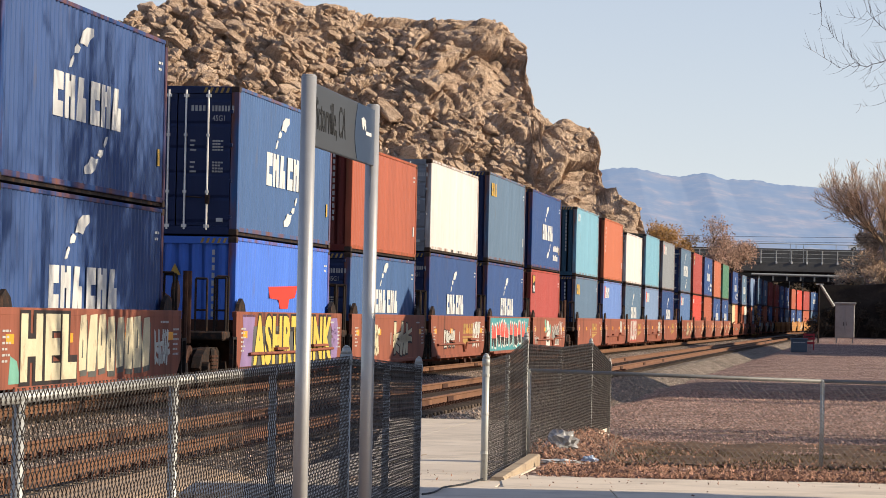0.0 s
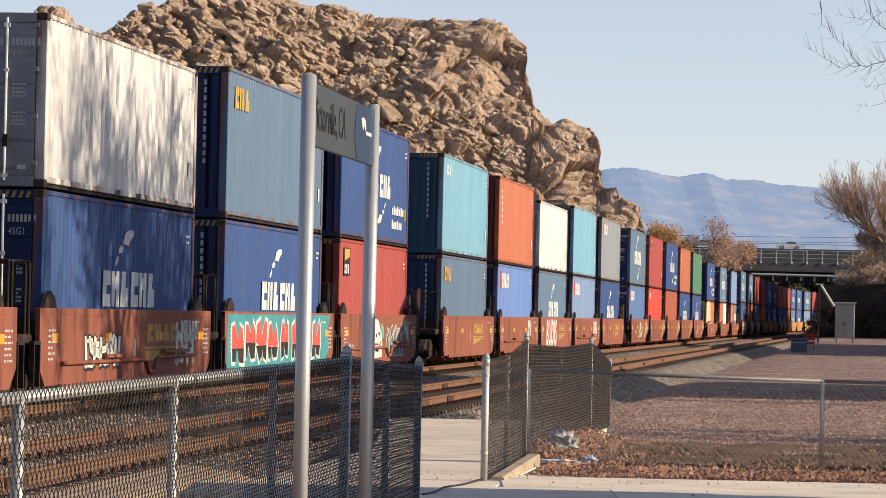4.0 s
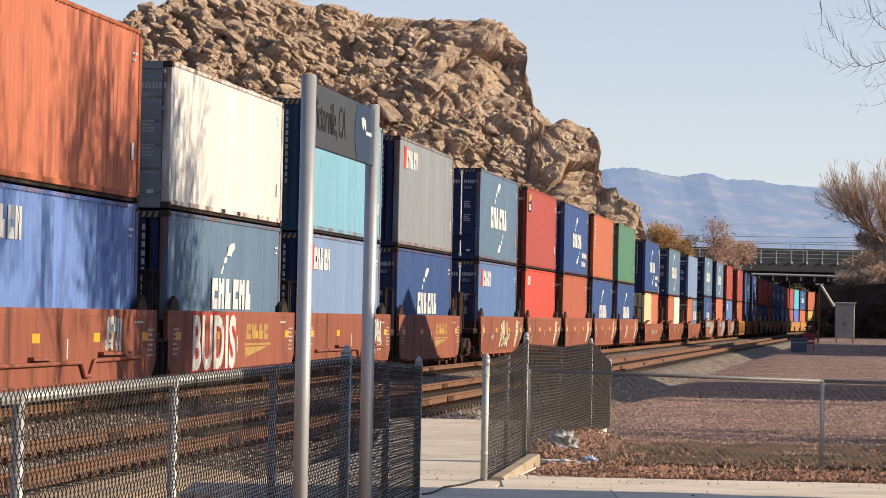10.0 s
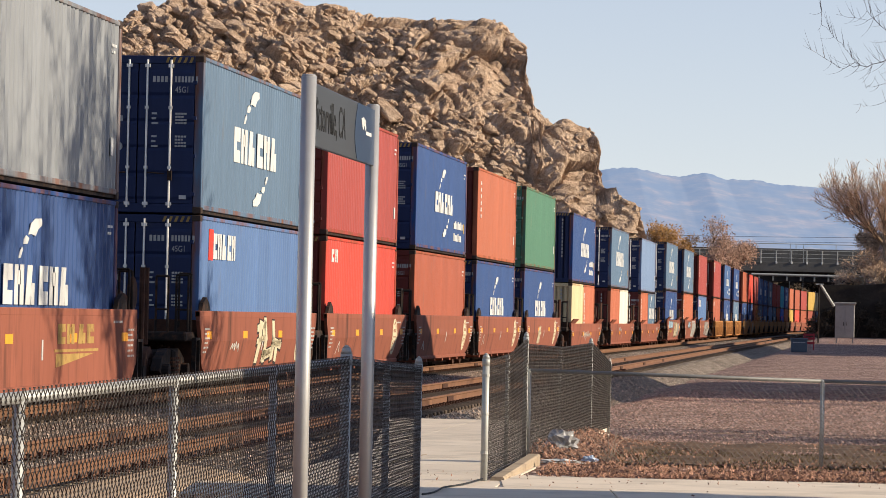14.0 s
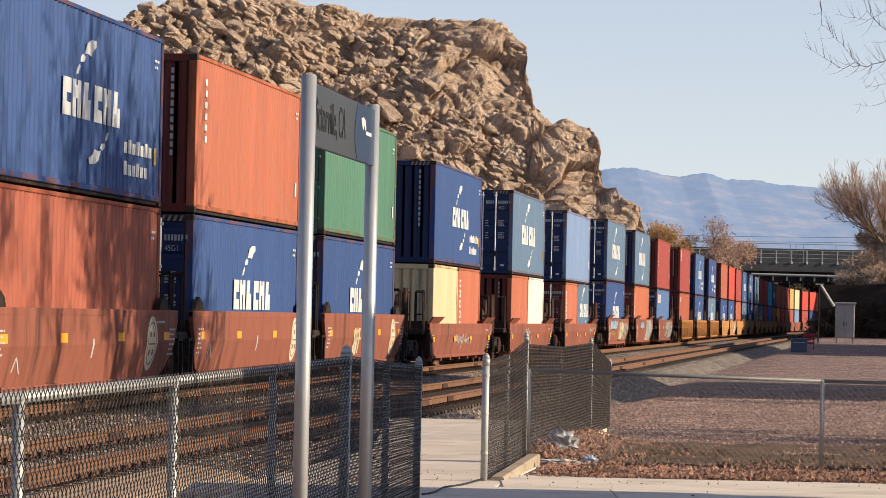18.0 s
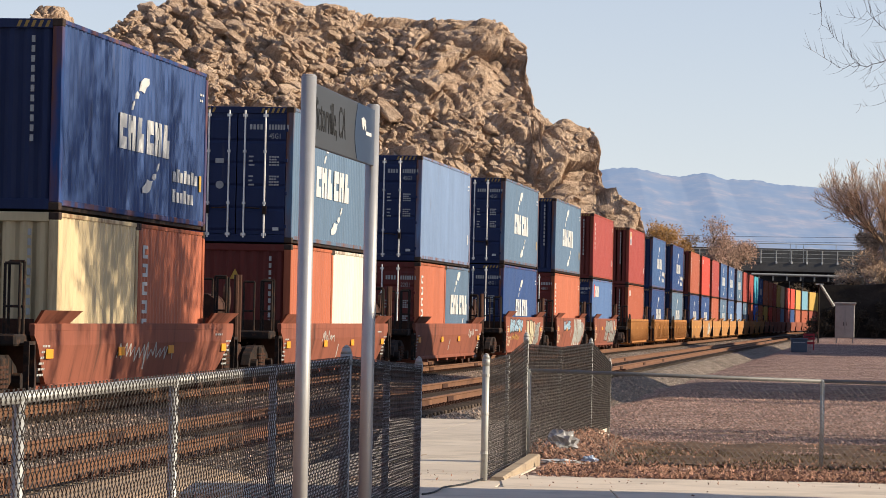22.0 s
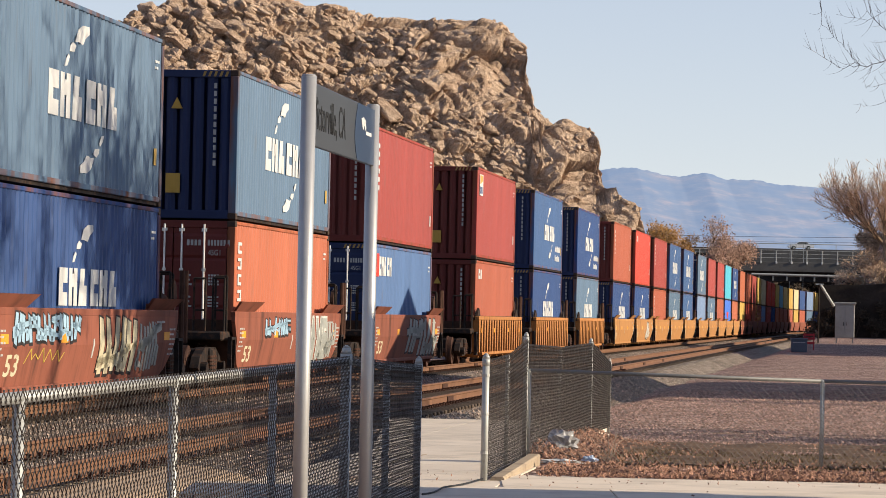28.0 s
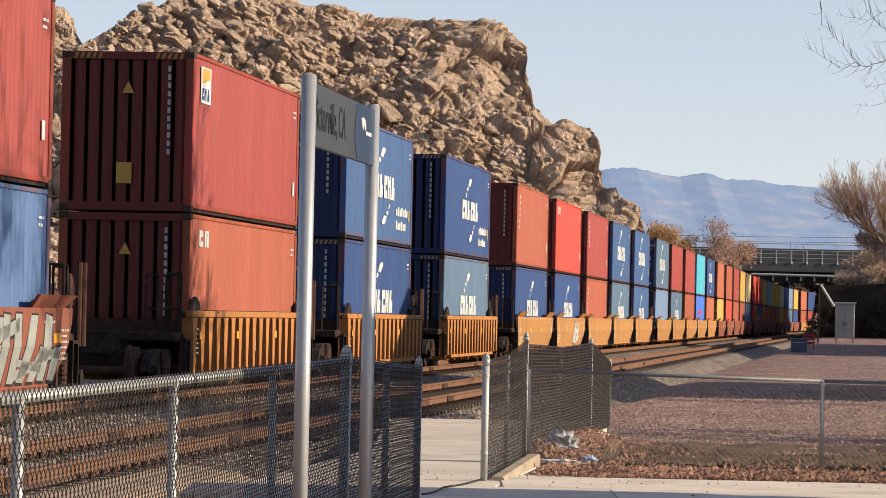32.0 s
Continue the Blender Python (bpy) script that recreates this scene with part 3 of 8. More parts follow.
def mirror_bent(me, sx):
    if sx > 0:
        return bent(me)
    for v in me.vertices:
        v.co.x = -v.co.x
    bent(me)
    for v in me.vertices:
        v.co.x = -v.co.x
    return me


def disc(y, z, ry, rz, n=24):
    return [(y + ry * math.cos(2 * math.pi * i / n), z + rz * math.sin(2 * math.pi * i / n)) for i in range(n)]


def oval(y, z, ry, rz, inner=0.78, face=1.4045):
    """A flat oval ring on the side of a car."""
    m = Mesh()
    n = 24
    for x in (1.395, face):
        for k in (1.0, inner):
            m.v += [(x, a, b) for a, b in disc(y, z, ry * k, rz * k)]
    for i in range(n):
        j = (i + 1) % n
        m.f += [(i, j, n + j, n + i), (2 * n + j, 2 * n + i, 3 * n + i, 3 * n + j), (i, 2 * n + i, 2 * n + j, j), (n + j, 3 * n + j, 3 * n + i, n + i)]
    return m


WORDS = {0: (("HEL", -5.3, -1.6, 0.42, 1.40, "cream", "dark", 0.06),), 1: (("ASHRTHINK", -5.0, 5.4, 0.42, 1.42, "gold", "dark", 0.045),),
         8: (("BUDIS", -4.6, -0.2, 0.40, 1.42, "pale", "red", 0.03),), 20: (("NAVE", 1.4, 4.8, 0.42, 1.38, "silver", "pale", 0.05),)}


def fit_53():
    return shared("fifty_three", lambda: bent(word("53", -5.7, -4.9, 0.50, 0.82, SPRAY["cream"], 1.402, 0.02, "lettering")))


def burner():
    """A sprayed piece over the whole side: teal ground, white-edged shapes filled coral above and black below."""
    r = random.Random(77)
    out = [("sprayed teal ground", slab([[(-6.7, 0.37), (5.6, 0.37), (6.3, 0.7), (6.0, 1.1), (6.4, 1.44), (-6.7, 1.44)]], 1.395, 1.4035).data("graffiti", SPRAY["teal"]))]
    p = 11.4 / 8
    for i in range(8):
        y = -6.3 + i * p
        w = p * r.uniform(0.86, 1.05)
        lean = r.uniform(-0.15, 0.15)
        lo, hi, mid = 0.42 + r.uniform(0, 0.08), 1.40 - r.uniform(0, 0.08), 0.88 + r.uniform(-0.1, 0.1)
        edge = [(0.05, lo), (0.30, lo + 0.05), (0.42, lo + 0.30), (0.56, lo + 0.04), (0.95, lo), (1.0, mid), (0.88, hi - 0.1), (0.7, hi), (0.52, mid + 0.12), (0.34, hi), (0.12, hi - 0.05), (0.0, mid)]
        edge = [(a + r.uniform(-0.13, 0.13), z + r.uniform(-0.05, 0.05)) for a, z in edge]
        at = lambda a, z, s=1.0: (y + (0.5 + (a - 0.5) * s) * w + lean * (z - 0.9), 0.9 + (z - 0.9) * s)
        out.append(("sprayed white outline", slab([[at(a, z) for a, z in edge]], 1.395, 1.4055).data("graffiti", SPRAY["pale"])))
        out.append(("sprayed coral shape", slab([[at(a, max(z, mid - 0.05), 0.84) for a, z in edge]], 1.395, 1.4075).data("graffiti", SPRAY["coral"])))
        out.append(("sprayed black shape", slab([[at(a, min(z, mid - 0.05), 0.84) for a, z in edge]], 1.395, 1.4072).data("graffiti", SPRAY["dark"])))
    return out


def tall_letters():
    """Tall cream sprayed strokes over dark drop shadows, with teal between."""
    r = random.Random(3)
    flat_on = lambda polys, x1, c: slab(polys, 1.395, x1).data("graffiti", SPRAY[c])
    out = [("sprayed teal patch", flat_on([[(-6.0, 0.40), (-5.2, 0.40), (-5.5, 0.72), (-5.9, 0.80)]], 1.4030, "mint"))]
    y = -1.45
    for i in range(8):
        w = r.uniform(0.52, 0.72)
        lo, hi, lean = 0.50 + r.uniform(0, 0.06), 1.42 - r.uniform(0, 0.06), r.uniform(-0.12, 0.12)
        body = [(y + 0.06, lo), (y + w - 0.05, lo + r.uniform(-0.02, 0.03)), (y + w + lean * 0.4, 0.95), (y + w - 0.08 + lean, hi), (y + 0.10 + lean, hi - 0.02), (y + lean * 0.4, 0.9)]
        out.append(("sprayed dark drop shadow", flat_on([[(a + 0.09, b - 0.09) for a, b in body]], 1.4045, "slate")))
        out.append(("sprayed cream stroke", flat_on([body], 1.4062, "cream")))
        if i % 3 != 1:
            z = r.uniform(0.7, 1.1)
            out.append(("sprayed dark slit", flat_on([[(y + w * 0.40, z), (y + w * 0.54, z), (y + w * 0.56, z + 0.26), (y + w * 0.46, z + 0.3)]], 1.4080, "slate")))
        y += w + r.uniform(0.02, 0.09)
    return out


def lilac_ground():
    """Lilac fields at both ends, under the yellow letters a grey one."""
    flat_on = lambda polys, x1, c: slab(polys, 1.395, x1).data("graffiti", SPRAY[c])
    return [("sprayed lilac field", flat_on([[(-6.5, 0.42), (-4.9, 0.42), (-5.1, 0.9), (-4.8, 1.43), (-6.3, 1.43), (-6.1, 1.0)]], 1.4030, "lilac")),
            ("sprayed grey field", flat_on([[(-5.2, 0.40), (5.3, 0.40), (5.5, 0.9), (5.2, 1.2), (-5.0, 1.2)]], 1.4045, "slate")),
            ("sprayed lilac field", flat_on([[(4.9, 0.45), (6.2, 0.42), (6.5, 0.9), (6.2, 1.4), (5.2, 1.36), (5.6, 0.9)]], 1.4030, "lilac"))]


def mural():
    """A sprayed white face with teal splashes, then tall grey letter shapes edged in white, and a white scrawl."""
    r = random.Random(12)
    flat_on = lambda polys, x1, c: slab(polys, 1.395, x1).data("graffiti", SPRAY[c])
    ring = lambda y, z, a, b, n=10: [(y + a * math.cos(2 * math.pi * i / n) * r.uniform(0.8, 1.15), z + b * math.sin(2 * math.pi * i / n) * r.uniform(0.8, 1.15)) for i in range(n)]
    out = [("sprayed teal splash", flat_on([ring(-1.9, 1.28, 0.35, 0.13)], 1.4035, "mint")), ("sprayed teal splash", flat_on([ring(-1.75, 1.03, 0.45, 0.14)], 1.4035, "mint")),
           ("sprayed teal splash", flat_on([ring(0.15, 1.05, 0.35, 0.2)], 1.4035, "mint")),
           ("sprayed white face", flat_on([[(-1.5, 0.40), (0.1, 0.42), (0.2, 0.75), (-0.1, 1.05), (-0.55, 1.32), (-1.1, 1.38), (-1.45, 1.22), (-1.2, 0.95), (-1.55, 0.72)]], 1.4055, "pale")),
           ("sprayed dark features", flat_on([ring(-0.95, 0.96, 0.16, 0.05), ring(-0.45, 1.0, 0.14, 0.05), [(-1.2, 0.66), (-0.6, 0.62), (-0.1, 0.84), (-0.2, 0.70), (-0.6, 0.55), (-1.1, 0.58)]], 1.4075, "dark"))]
    for i in range(5):
        y = 0.95 + i * 0.66
        body = [(y, 0.42), (y + 0.54, 0.42), (y + 0.60 + r.uniform(-0.1, 0.1), 0.9), (y + 0.5, 1.2 + r.uniform(-0.1, 0.12)), (y + 0.12, 1.18 + r.uniform(-0.1, 0.15)), (y - 0.06, 0.8)]
        c = (sum(p[0] for p in body) / 6, sum(p[1] for p in body) / 6)
        out.append(("sprayed white outline", flat_on([body], 1.4045, "pale")))
        out.append(("sprayed grey letter shape", flat_on([[(c[0] + (a - c[0]) * 0.80, c[1] + (b - c[1]) * 0.90) for a, b in body]], 1.4062, "slate")))
        z = r.uniform(0.6, 1.0)
        out.append(("sprayed white stroke", flat_on([[(y + 0.08, z), (y + 0.5, z + 0.16), (y + 0.5, z + 0.21), (y + 0.08, z + 0.05)], [(y + 0.24, 0.46), (y + 0.31, 0.46), (y + 0.36, z), (y + 0.29, z)]], 1.4080, "pale")))
    scrawl = []
    pts = [(4.3, 1.35), (4.5, 0.95), (4.7, 1.36), (4.95, 0.8), (5.1, 1.3), (5.2, 0.7), (4.6, 0.6)]
    for (a, b), (c, d) in zip(pts, pts[1:]):
        scrawl.append([(a, b), (a + 0.09, b), (c + 0.09, d), (c, d)])
    out.append(("sprayed white scrawl", flat_on(scrawl, 1.4045, "pale")))
    return out


SPRAY["mint"] = material("mint_spray", (0.13, 0.29, 0.23), 0.7, 0, 0.25, 2, 0)
SPRAY["slate"] = material("slate_spray", (0.085, 0.085, 0.080), 0.7, 0, 0.3, 2, 0)



def well_car(kind, colour, half, art=None, tall=False, last=False, brand=False, label="", far=False, seed=1):
    """One unit of a well car; half is half the distance between its trucks."""
    ob = empty("well_car", label, "well car", "well cars of the train")
    mat = CAR_PAINT[colour]
    top = 1.47 if kind != "long" else 1.24
    end = {"flat": 6.95, "round": 6.95, "long": 8.3, "ribbed": 6.95}[kind]
    for sx in (1, -1):
        a, b = sorted((sx * 1.33, sx * 1.40))
        if kind != "ribbed":
            sd = part("side_wall", shared(("wall", kind, colour, sx), lambda: (mirror_bent if kind in ("round", "long") else (lambda me, s: me))(Mesh().prism(side_outline(kind), a, b).data("side_wall", mat), sx)), ob)
        else:
            sd = part("side_wall", shared(("wall", kind, colour, sx), lambda: Mesh().prism(side_outline(kind), sx * 1.20, sx * 1.23).data("side_wall", STEEL_RUST)), ob)
            for i in range(18):
                y = -6.7 + i * 13.4 / 17
                part("rib", shared(("rib", colour, sx), lambda: Mesh().prism([(-0.10, 0.36), (0.10, 0.36), (0.20, 1.28), (0.24, 1.36), (-0.24, 1.36), (-0.20, 1.28)], sx * 1.225, sx * 1.45).data("rib", mat)), sd, m=pose(0, y, 0))
        chord_x = 1.45 if kind == "ribbed" else 1.403
        part("top_chord", shared(("chord", kind, colour, sx), lambda: Mesh().box(min(sx * 1.31, sx * chord_x), max(sx * 1.31, sx * chord_x), -end, end, top - 0.10, top + 0.015, 0.012).data("top_chord", mat)), sd)
        lo = end - 1.25
        bx = 1.33 if kind in ("round", "long") else 1.44
        part("bottom_chord", shared(("lchord", kind, colour, sx), lambda: Mesh().box(min(sx * (bx - 0.14), sx * bx), max(sx * (bx - 0.14), sx * bx), -lo, lo, 0.27, 0.36, 0.012).data("bottom_chord", mat)), sd)
    part("floor", shared(("floor", colour, end), lambda: Mesh().box(-1.20, 1.20, -end + 0.9, end - 0.9, 0.26, 0.335).data("floor", mat)), ob)
    if not far:
        for i in range(7):
            part("cross_bearer", shared(("feet", colour), lambda: Mesh().box(-1.30, 1.30, -0.12, 0.12, 0.19, 0.265).data("cross_bearer", mat)), ob, m=pose(0, -end + 1.4 + i * (2 * end - 2.8) / 6, 0))
    sets = []
    for sy in (-1, 1):
        y0, y1 = sorted((sy * (end - 0.55), sy * (half - 0.12)))
        # dark steel on both pieces stands for the shade between cars
        part("end_platform", shared(("plat", kind, colour, sy, half), lambda: Mesh().box(-1.28, 1.28, y0, y1, 0.93, 1.10, 0.03).box(-0.42, 0.42, y0, y1, 0.62, 0.93).data("end_platform", STEEL_DARK)), ob)
        part("bulkhead", shared(("bulk", kind, colour, sy), lambda: Mesh().prism([(sy * (end - 0.60), 0.33), (sy * (end - 0.52), 0.33), (sy * (end - 0.30), 1.32), (sy * (end - 0.38), 1.32)], -1.30, 1.30).data("bulkhead", STEEL_RUST)), ob)
        if not far:
            # grab irons, brake stand and guides at the ends
            for x, dy, z in ((1.24, 0.10, 2.15), (1.24, 0.36, 2.12), (0.9, 0.5, 2.1)) if tall or sy > 0 else ((1.22, 0.2, 1.95),):
                part("stanchion", shared(("stan", x, dy, z, colour, sy, end), lambda: Mesh().rod((x, sy * (end - 0.05 + dy), 0.98), (x, sy * (end - 0.05 + dy), z), 0.022, 8).rod((x, sy * (end - 0.05 + dy), z), (x - 0.22, sy * (end - 0.05 + dy), z), 0.022, 8).rod((x - 0.22, sy * (end - 0.05 + dy), z), (x - 0.22, sy * (end - 0.05 + dy), 1.05), 0.022, 8).rod((x, sy * (end - 0.05 + dy), 1.5), (x - 0.22, sy * (end - 0.05 + dy), 1.5), 0.02, 6).data("stanchion", STEEL_DARK)), ob)
            if kind == "long" or (kind == "round" and seed > 19):
                def flap():
                    """A plate leaning out over the side, on a short bracket."""
                    a0, a1, b0, b1 = sy * (end - 2.5), sy * (end - 0.35), sy * (end - 2.7), sy * (end - 0.1)
                    vs = [(x, y, z) for x, y, z in ((1.34, a0, top), (1.34, a1, top), (1.52, b1, top + 0.21), (1.52, b0, top + 0.21))]
                    vs += [(x - 0.05, y, z) for x, y, z in vs]
                    m = Mesh().add(vs, [(0, 1, 2, 3), (7, 6, 5, 4), (0, 4, 5, 1), (1, 5, 6, 2), (2, 6, 7, 3), (3, 7, 4, 0)])
                    return m.box(1.26, 1.36, min(sy * (end - 2.2), sy * (end - 2.05)), max(sy * (end - 2.2), sy * (end - 2.05)), top, top + 0.12)
                part("guide_flap", shared(("flap", colour, sy, end, top), lambda: flap().data("guide_flap", mat)), ob)
            else:
                part("container_guide", shared(("guide", kind, colour, sy, end), lambda: Mesh().prism([(sy * (end - 0.95) - 0.42, top), (sy * (end - 0.95) - 0.3, top + 0.16), (sy * (end - 0.95), top + 0.27), (sy * (end - 0.95) + 0.3, top + 0.16), (sy * (end - 0.95) + 0.42, top)], 1.27, 1.34).data("container_guide", STEEL_DARK)), ob)
            part("ladder", shared(("steps", sy, end), lambda: Mesh().ring(min(sy * (end + 0.0), sy * (end + 0.42)), max(sy * (end + 0.0), sy * (end + 0.42)), 0.28, 1.0, 1.34, 1.42, 0.05).data("ladder", STEEL_DARK)), ob)
    sets += truck(ob, -half)
    if last:
        sets += truck(ob, half)
        if not far:
            part("coupler", shared(("coupler", half), lambda: Mesh().box(-0.14, 0.14, half + 0.1, half + 1.5, 0.72, 0.96, 0.03).box(-0.26, 0.26, half + 1.3, half + 1.75, 0.66, 1.0, 0.05).data("coupler", STEEL_RUST)), ob)
            part("brake_reservoir", shared(("resv", half), lambda: Mesh().rod((0.75, half - 0.5, 1.55), (0.75, half + 0.45, 1.55), 0.27, 14).box(0.6, 0.9, half - 0.3, half + 0.2, 1.08, 1.3).data("brake_reservoir", STEEL_RUST)), ob)
            part("hand_brake", shared(("hbrake", half), lambda: Mesh().rod((0.95, half + 0.75, 1.75), (1.02, half + 0.75, 1.75), 0.28, 16).rod((0.95, half + 0.75, 1.0), (0.95, half + 0.75, 1.8), 0.05, 8).rod((1.25, half + 0.3, 0.9), (1.25, half + 0.3, 2.2), 0.05, 8).rod((1.25, half + 0.65, 0.9), (1.25, half + 0.65, 2.2), 0.05, 8).data("hand_brake", STEEL_RUST)), ob)
    # marks on the lit side
    if not far:
        for y in (-end + 1.0, -2.1, 2.1, end - 1.0):
            part("reflector", shared(("refl", kind, y), lambda: slab([rect(y - 0.24, y + 0.24, top - 0.50, top - 0.36)], 1.395 if kind != "ribbed" else 1.435, 1.446 if kind == "ribbed" else 1.404).data("reflector", ORANGE_MARK)), ob)
        tagged(part("data_stencil", shared(("dbars", kind), lambda: (bent if kind in ("round", "long") else (lambda me: me))(slab(text_bars(-end + 0.55, top - 0.3, [0.5, 0.42, 0.5, 0.3, 0.46, 0.4], 0.045, 0.05, 0.085) + text_bars(end - 1.9, top - 0.17, [0.7], 0.05, 0.05) + text_bars(end - 0.75, top - 0.3, [0.5, 0.4, 0.5, 0.46, 0.4, 0.5], 0.045, 0.05, 0.085) + [rect(-0.05, 0.05, top - 0.75, top - 0.45)], 1.395, 1.4045 if kind != "ribbed" else 1.4045).data("data_stencil", DULL_MARK))), ob), kind="stuff")
        if kind == "flat" and seed % 2 == 0:
            part("brake_pipe", shared(("bpipe", colour), lambda: Mesh().rod((1.44, -5.6, 0.66), (1.44, 0.8, 0.66), 0.032, 8).rod((1.44, 0.8, 0.66), (1.44, 1.1, 0.45), 0.032, 8).rod((1.44, 1.1, 0.45), (1.44, 1.5, 0.45), 0.032, 8).rod((1.44, 1.5, 0.45), (1.44, 1.8, 0.68), 0.032, 8).rod((1.44, 1.8, 0.68), (1.44, 5.4, 0.70), 0.032, 8).box(1.40, 1.50, -2.6, -1.2, 0.72, 0.77).box(1.40, 1.50, 2.2, 4.4, 0.76, 0.81).data("brake_pipe", CAR_PAINT[colour])), ob)
        if kind == "round" and colour == "brown" and seed < 18:
            em = part("emblem", shared("emblem", lambda: bent(slab([disc(4.7, 0.92, 0.45, 0.46)], 1.395, 1.4035).data("emblem", SPRAY["cream"]))), ob, "faded cream oval emblem")
            part("emblem_ring", shared("emblem_ring", lambda: bent(oval(4.7, 0.92, 0.36, 0.37, 0.93, 1.4050).data("emblem_ring", CAR_PAINT["brown"]))), em)
            for q, (ya, yb, za, zb) in enumerate(((4.50, 4.62, 1.03, 1.12), (4.78, 4.90, 1.03, 1.12), (4.50, 4.62, 0.72, 0.82), (4.78, 4.90, 0.72, 0.82), (4.45, 4.95, 0.90, 0.925))):
                part("emblem_mark", shared(("emblem_mark", q), lambda: bent(slab([rect(ya, yb, za, zb)], 1.395, 1.4052).data("emblem_mark", CAR_PAINT["brown"]))), em)
        if brand:
            part("lettering", shared("brand", lambda: slab(flat(word_blocks(1.0, 0.95, 2.5, 0.30, 4, 9)) + [rect(0.8, 3.9, 0.83, 0.87), [(0.9, 0.80), (3.6, 0.80), (0.9, 0.60)]], 1.395, 1.4045).data("lettering", DULL_GOLD)), ob)
        for j, (cols, ya, yb, za, zb, n) in enumerate(art or ()):
            if zb - za < 0.5 and cols[0] != "pale blue":
                fit = bent if kind in ("round", "long") else (lambda me: me)
                part("graffiti", fit(slab(scrawl(seed * 5 + j, ya, yb, za, zb, n), 1.395, 1.4065).data("graffiti", SPRAY[cols[0]])), ob, "thin sprayed " + cols[0] + " signature")
                continue
            for c, polys in graffiti(seed * 7 + j, cols, ya, yb, za, zb, n):
                if polys:
                    fit = bent if kind in ("round", "long") else (lambda me: me)
                    if yb - ya > 2.5:
                        grown = [[(sum(p[0] for p in q) / len(q) + (y - sum(p[0] for p in q) / len(q)) * 1.0 + (0.05 if y > sum(p[0] for p in q) / len(q) else -0.03), z + (0.03 if z > sum(p[1] for p in q) / len(q) else -0.05)) for y, z in q] for q in polys]
                        part("graffiti", fit(slab(grown, 1.395, 1.4035 + 0.0015 * j).data("graffiti", SPRAY["dark"])), ob, "sprayed black outline")
                    part("graffiti", fit(slab(polys, 1.395, 1.4065 + 0.0015 * j).data("graffiti", SPRAY[c])), ob, "sprayed " + c + " graffiti")
        if seed in (1, 2, 5, 6):
            for nm, me in {1: tall_letters, 2: lilac_ground, 5: burner, 6: mural}[seed]():
                part("graffiti", me, ob, nm)
        for body, ya, yb, za, zb, c, c2, fat in WORDS.get(seed - 1, ()):
            fit = bent if kind in ("round", "long") else (lambda me: me)
            if c2:
                part("graffiti", fit(word(body, ya - 0.06, yb + 0.06, za - 0.06, zb + 0.05, SPRAY[c2], 1.4075, fat * 2.4)), ob, "sprayed " + c2 + " outline")
            part("graffiti", fit(word(body, ya, yb, za, zb, SPRAY[c], 1.4095, fat)), ob, "sprayed " + c + " lettering")
        if kind == "round" and seed > 19:
            part("lettering", fit_53(), ob, "cream stencilled number")
    return ob, sets


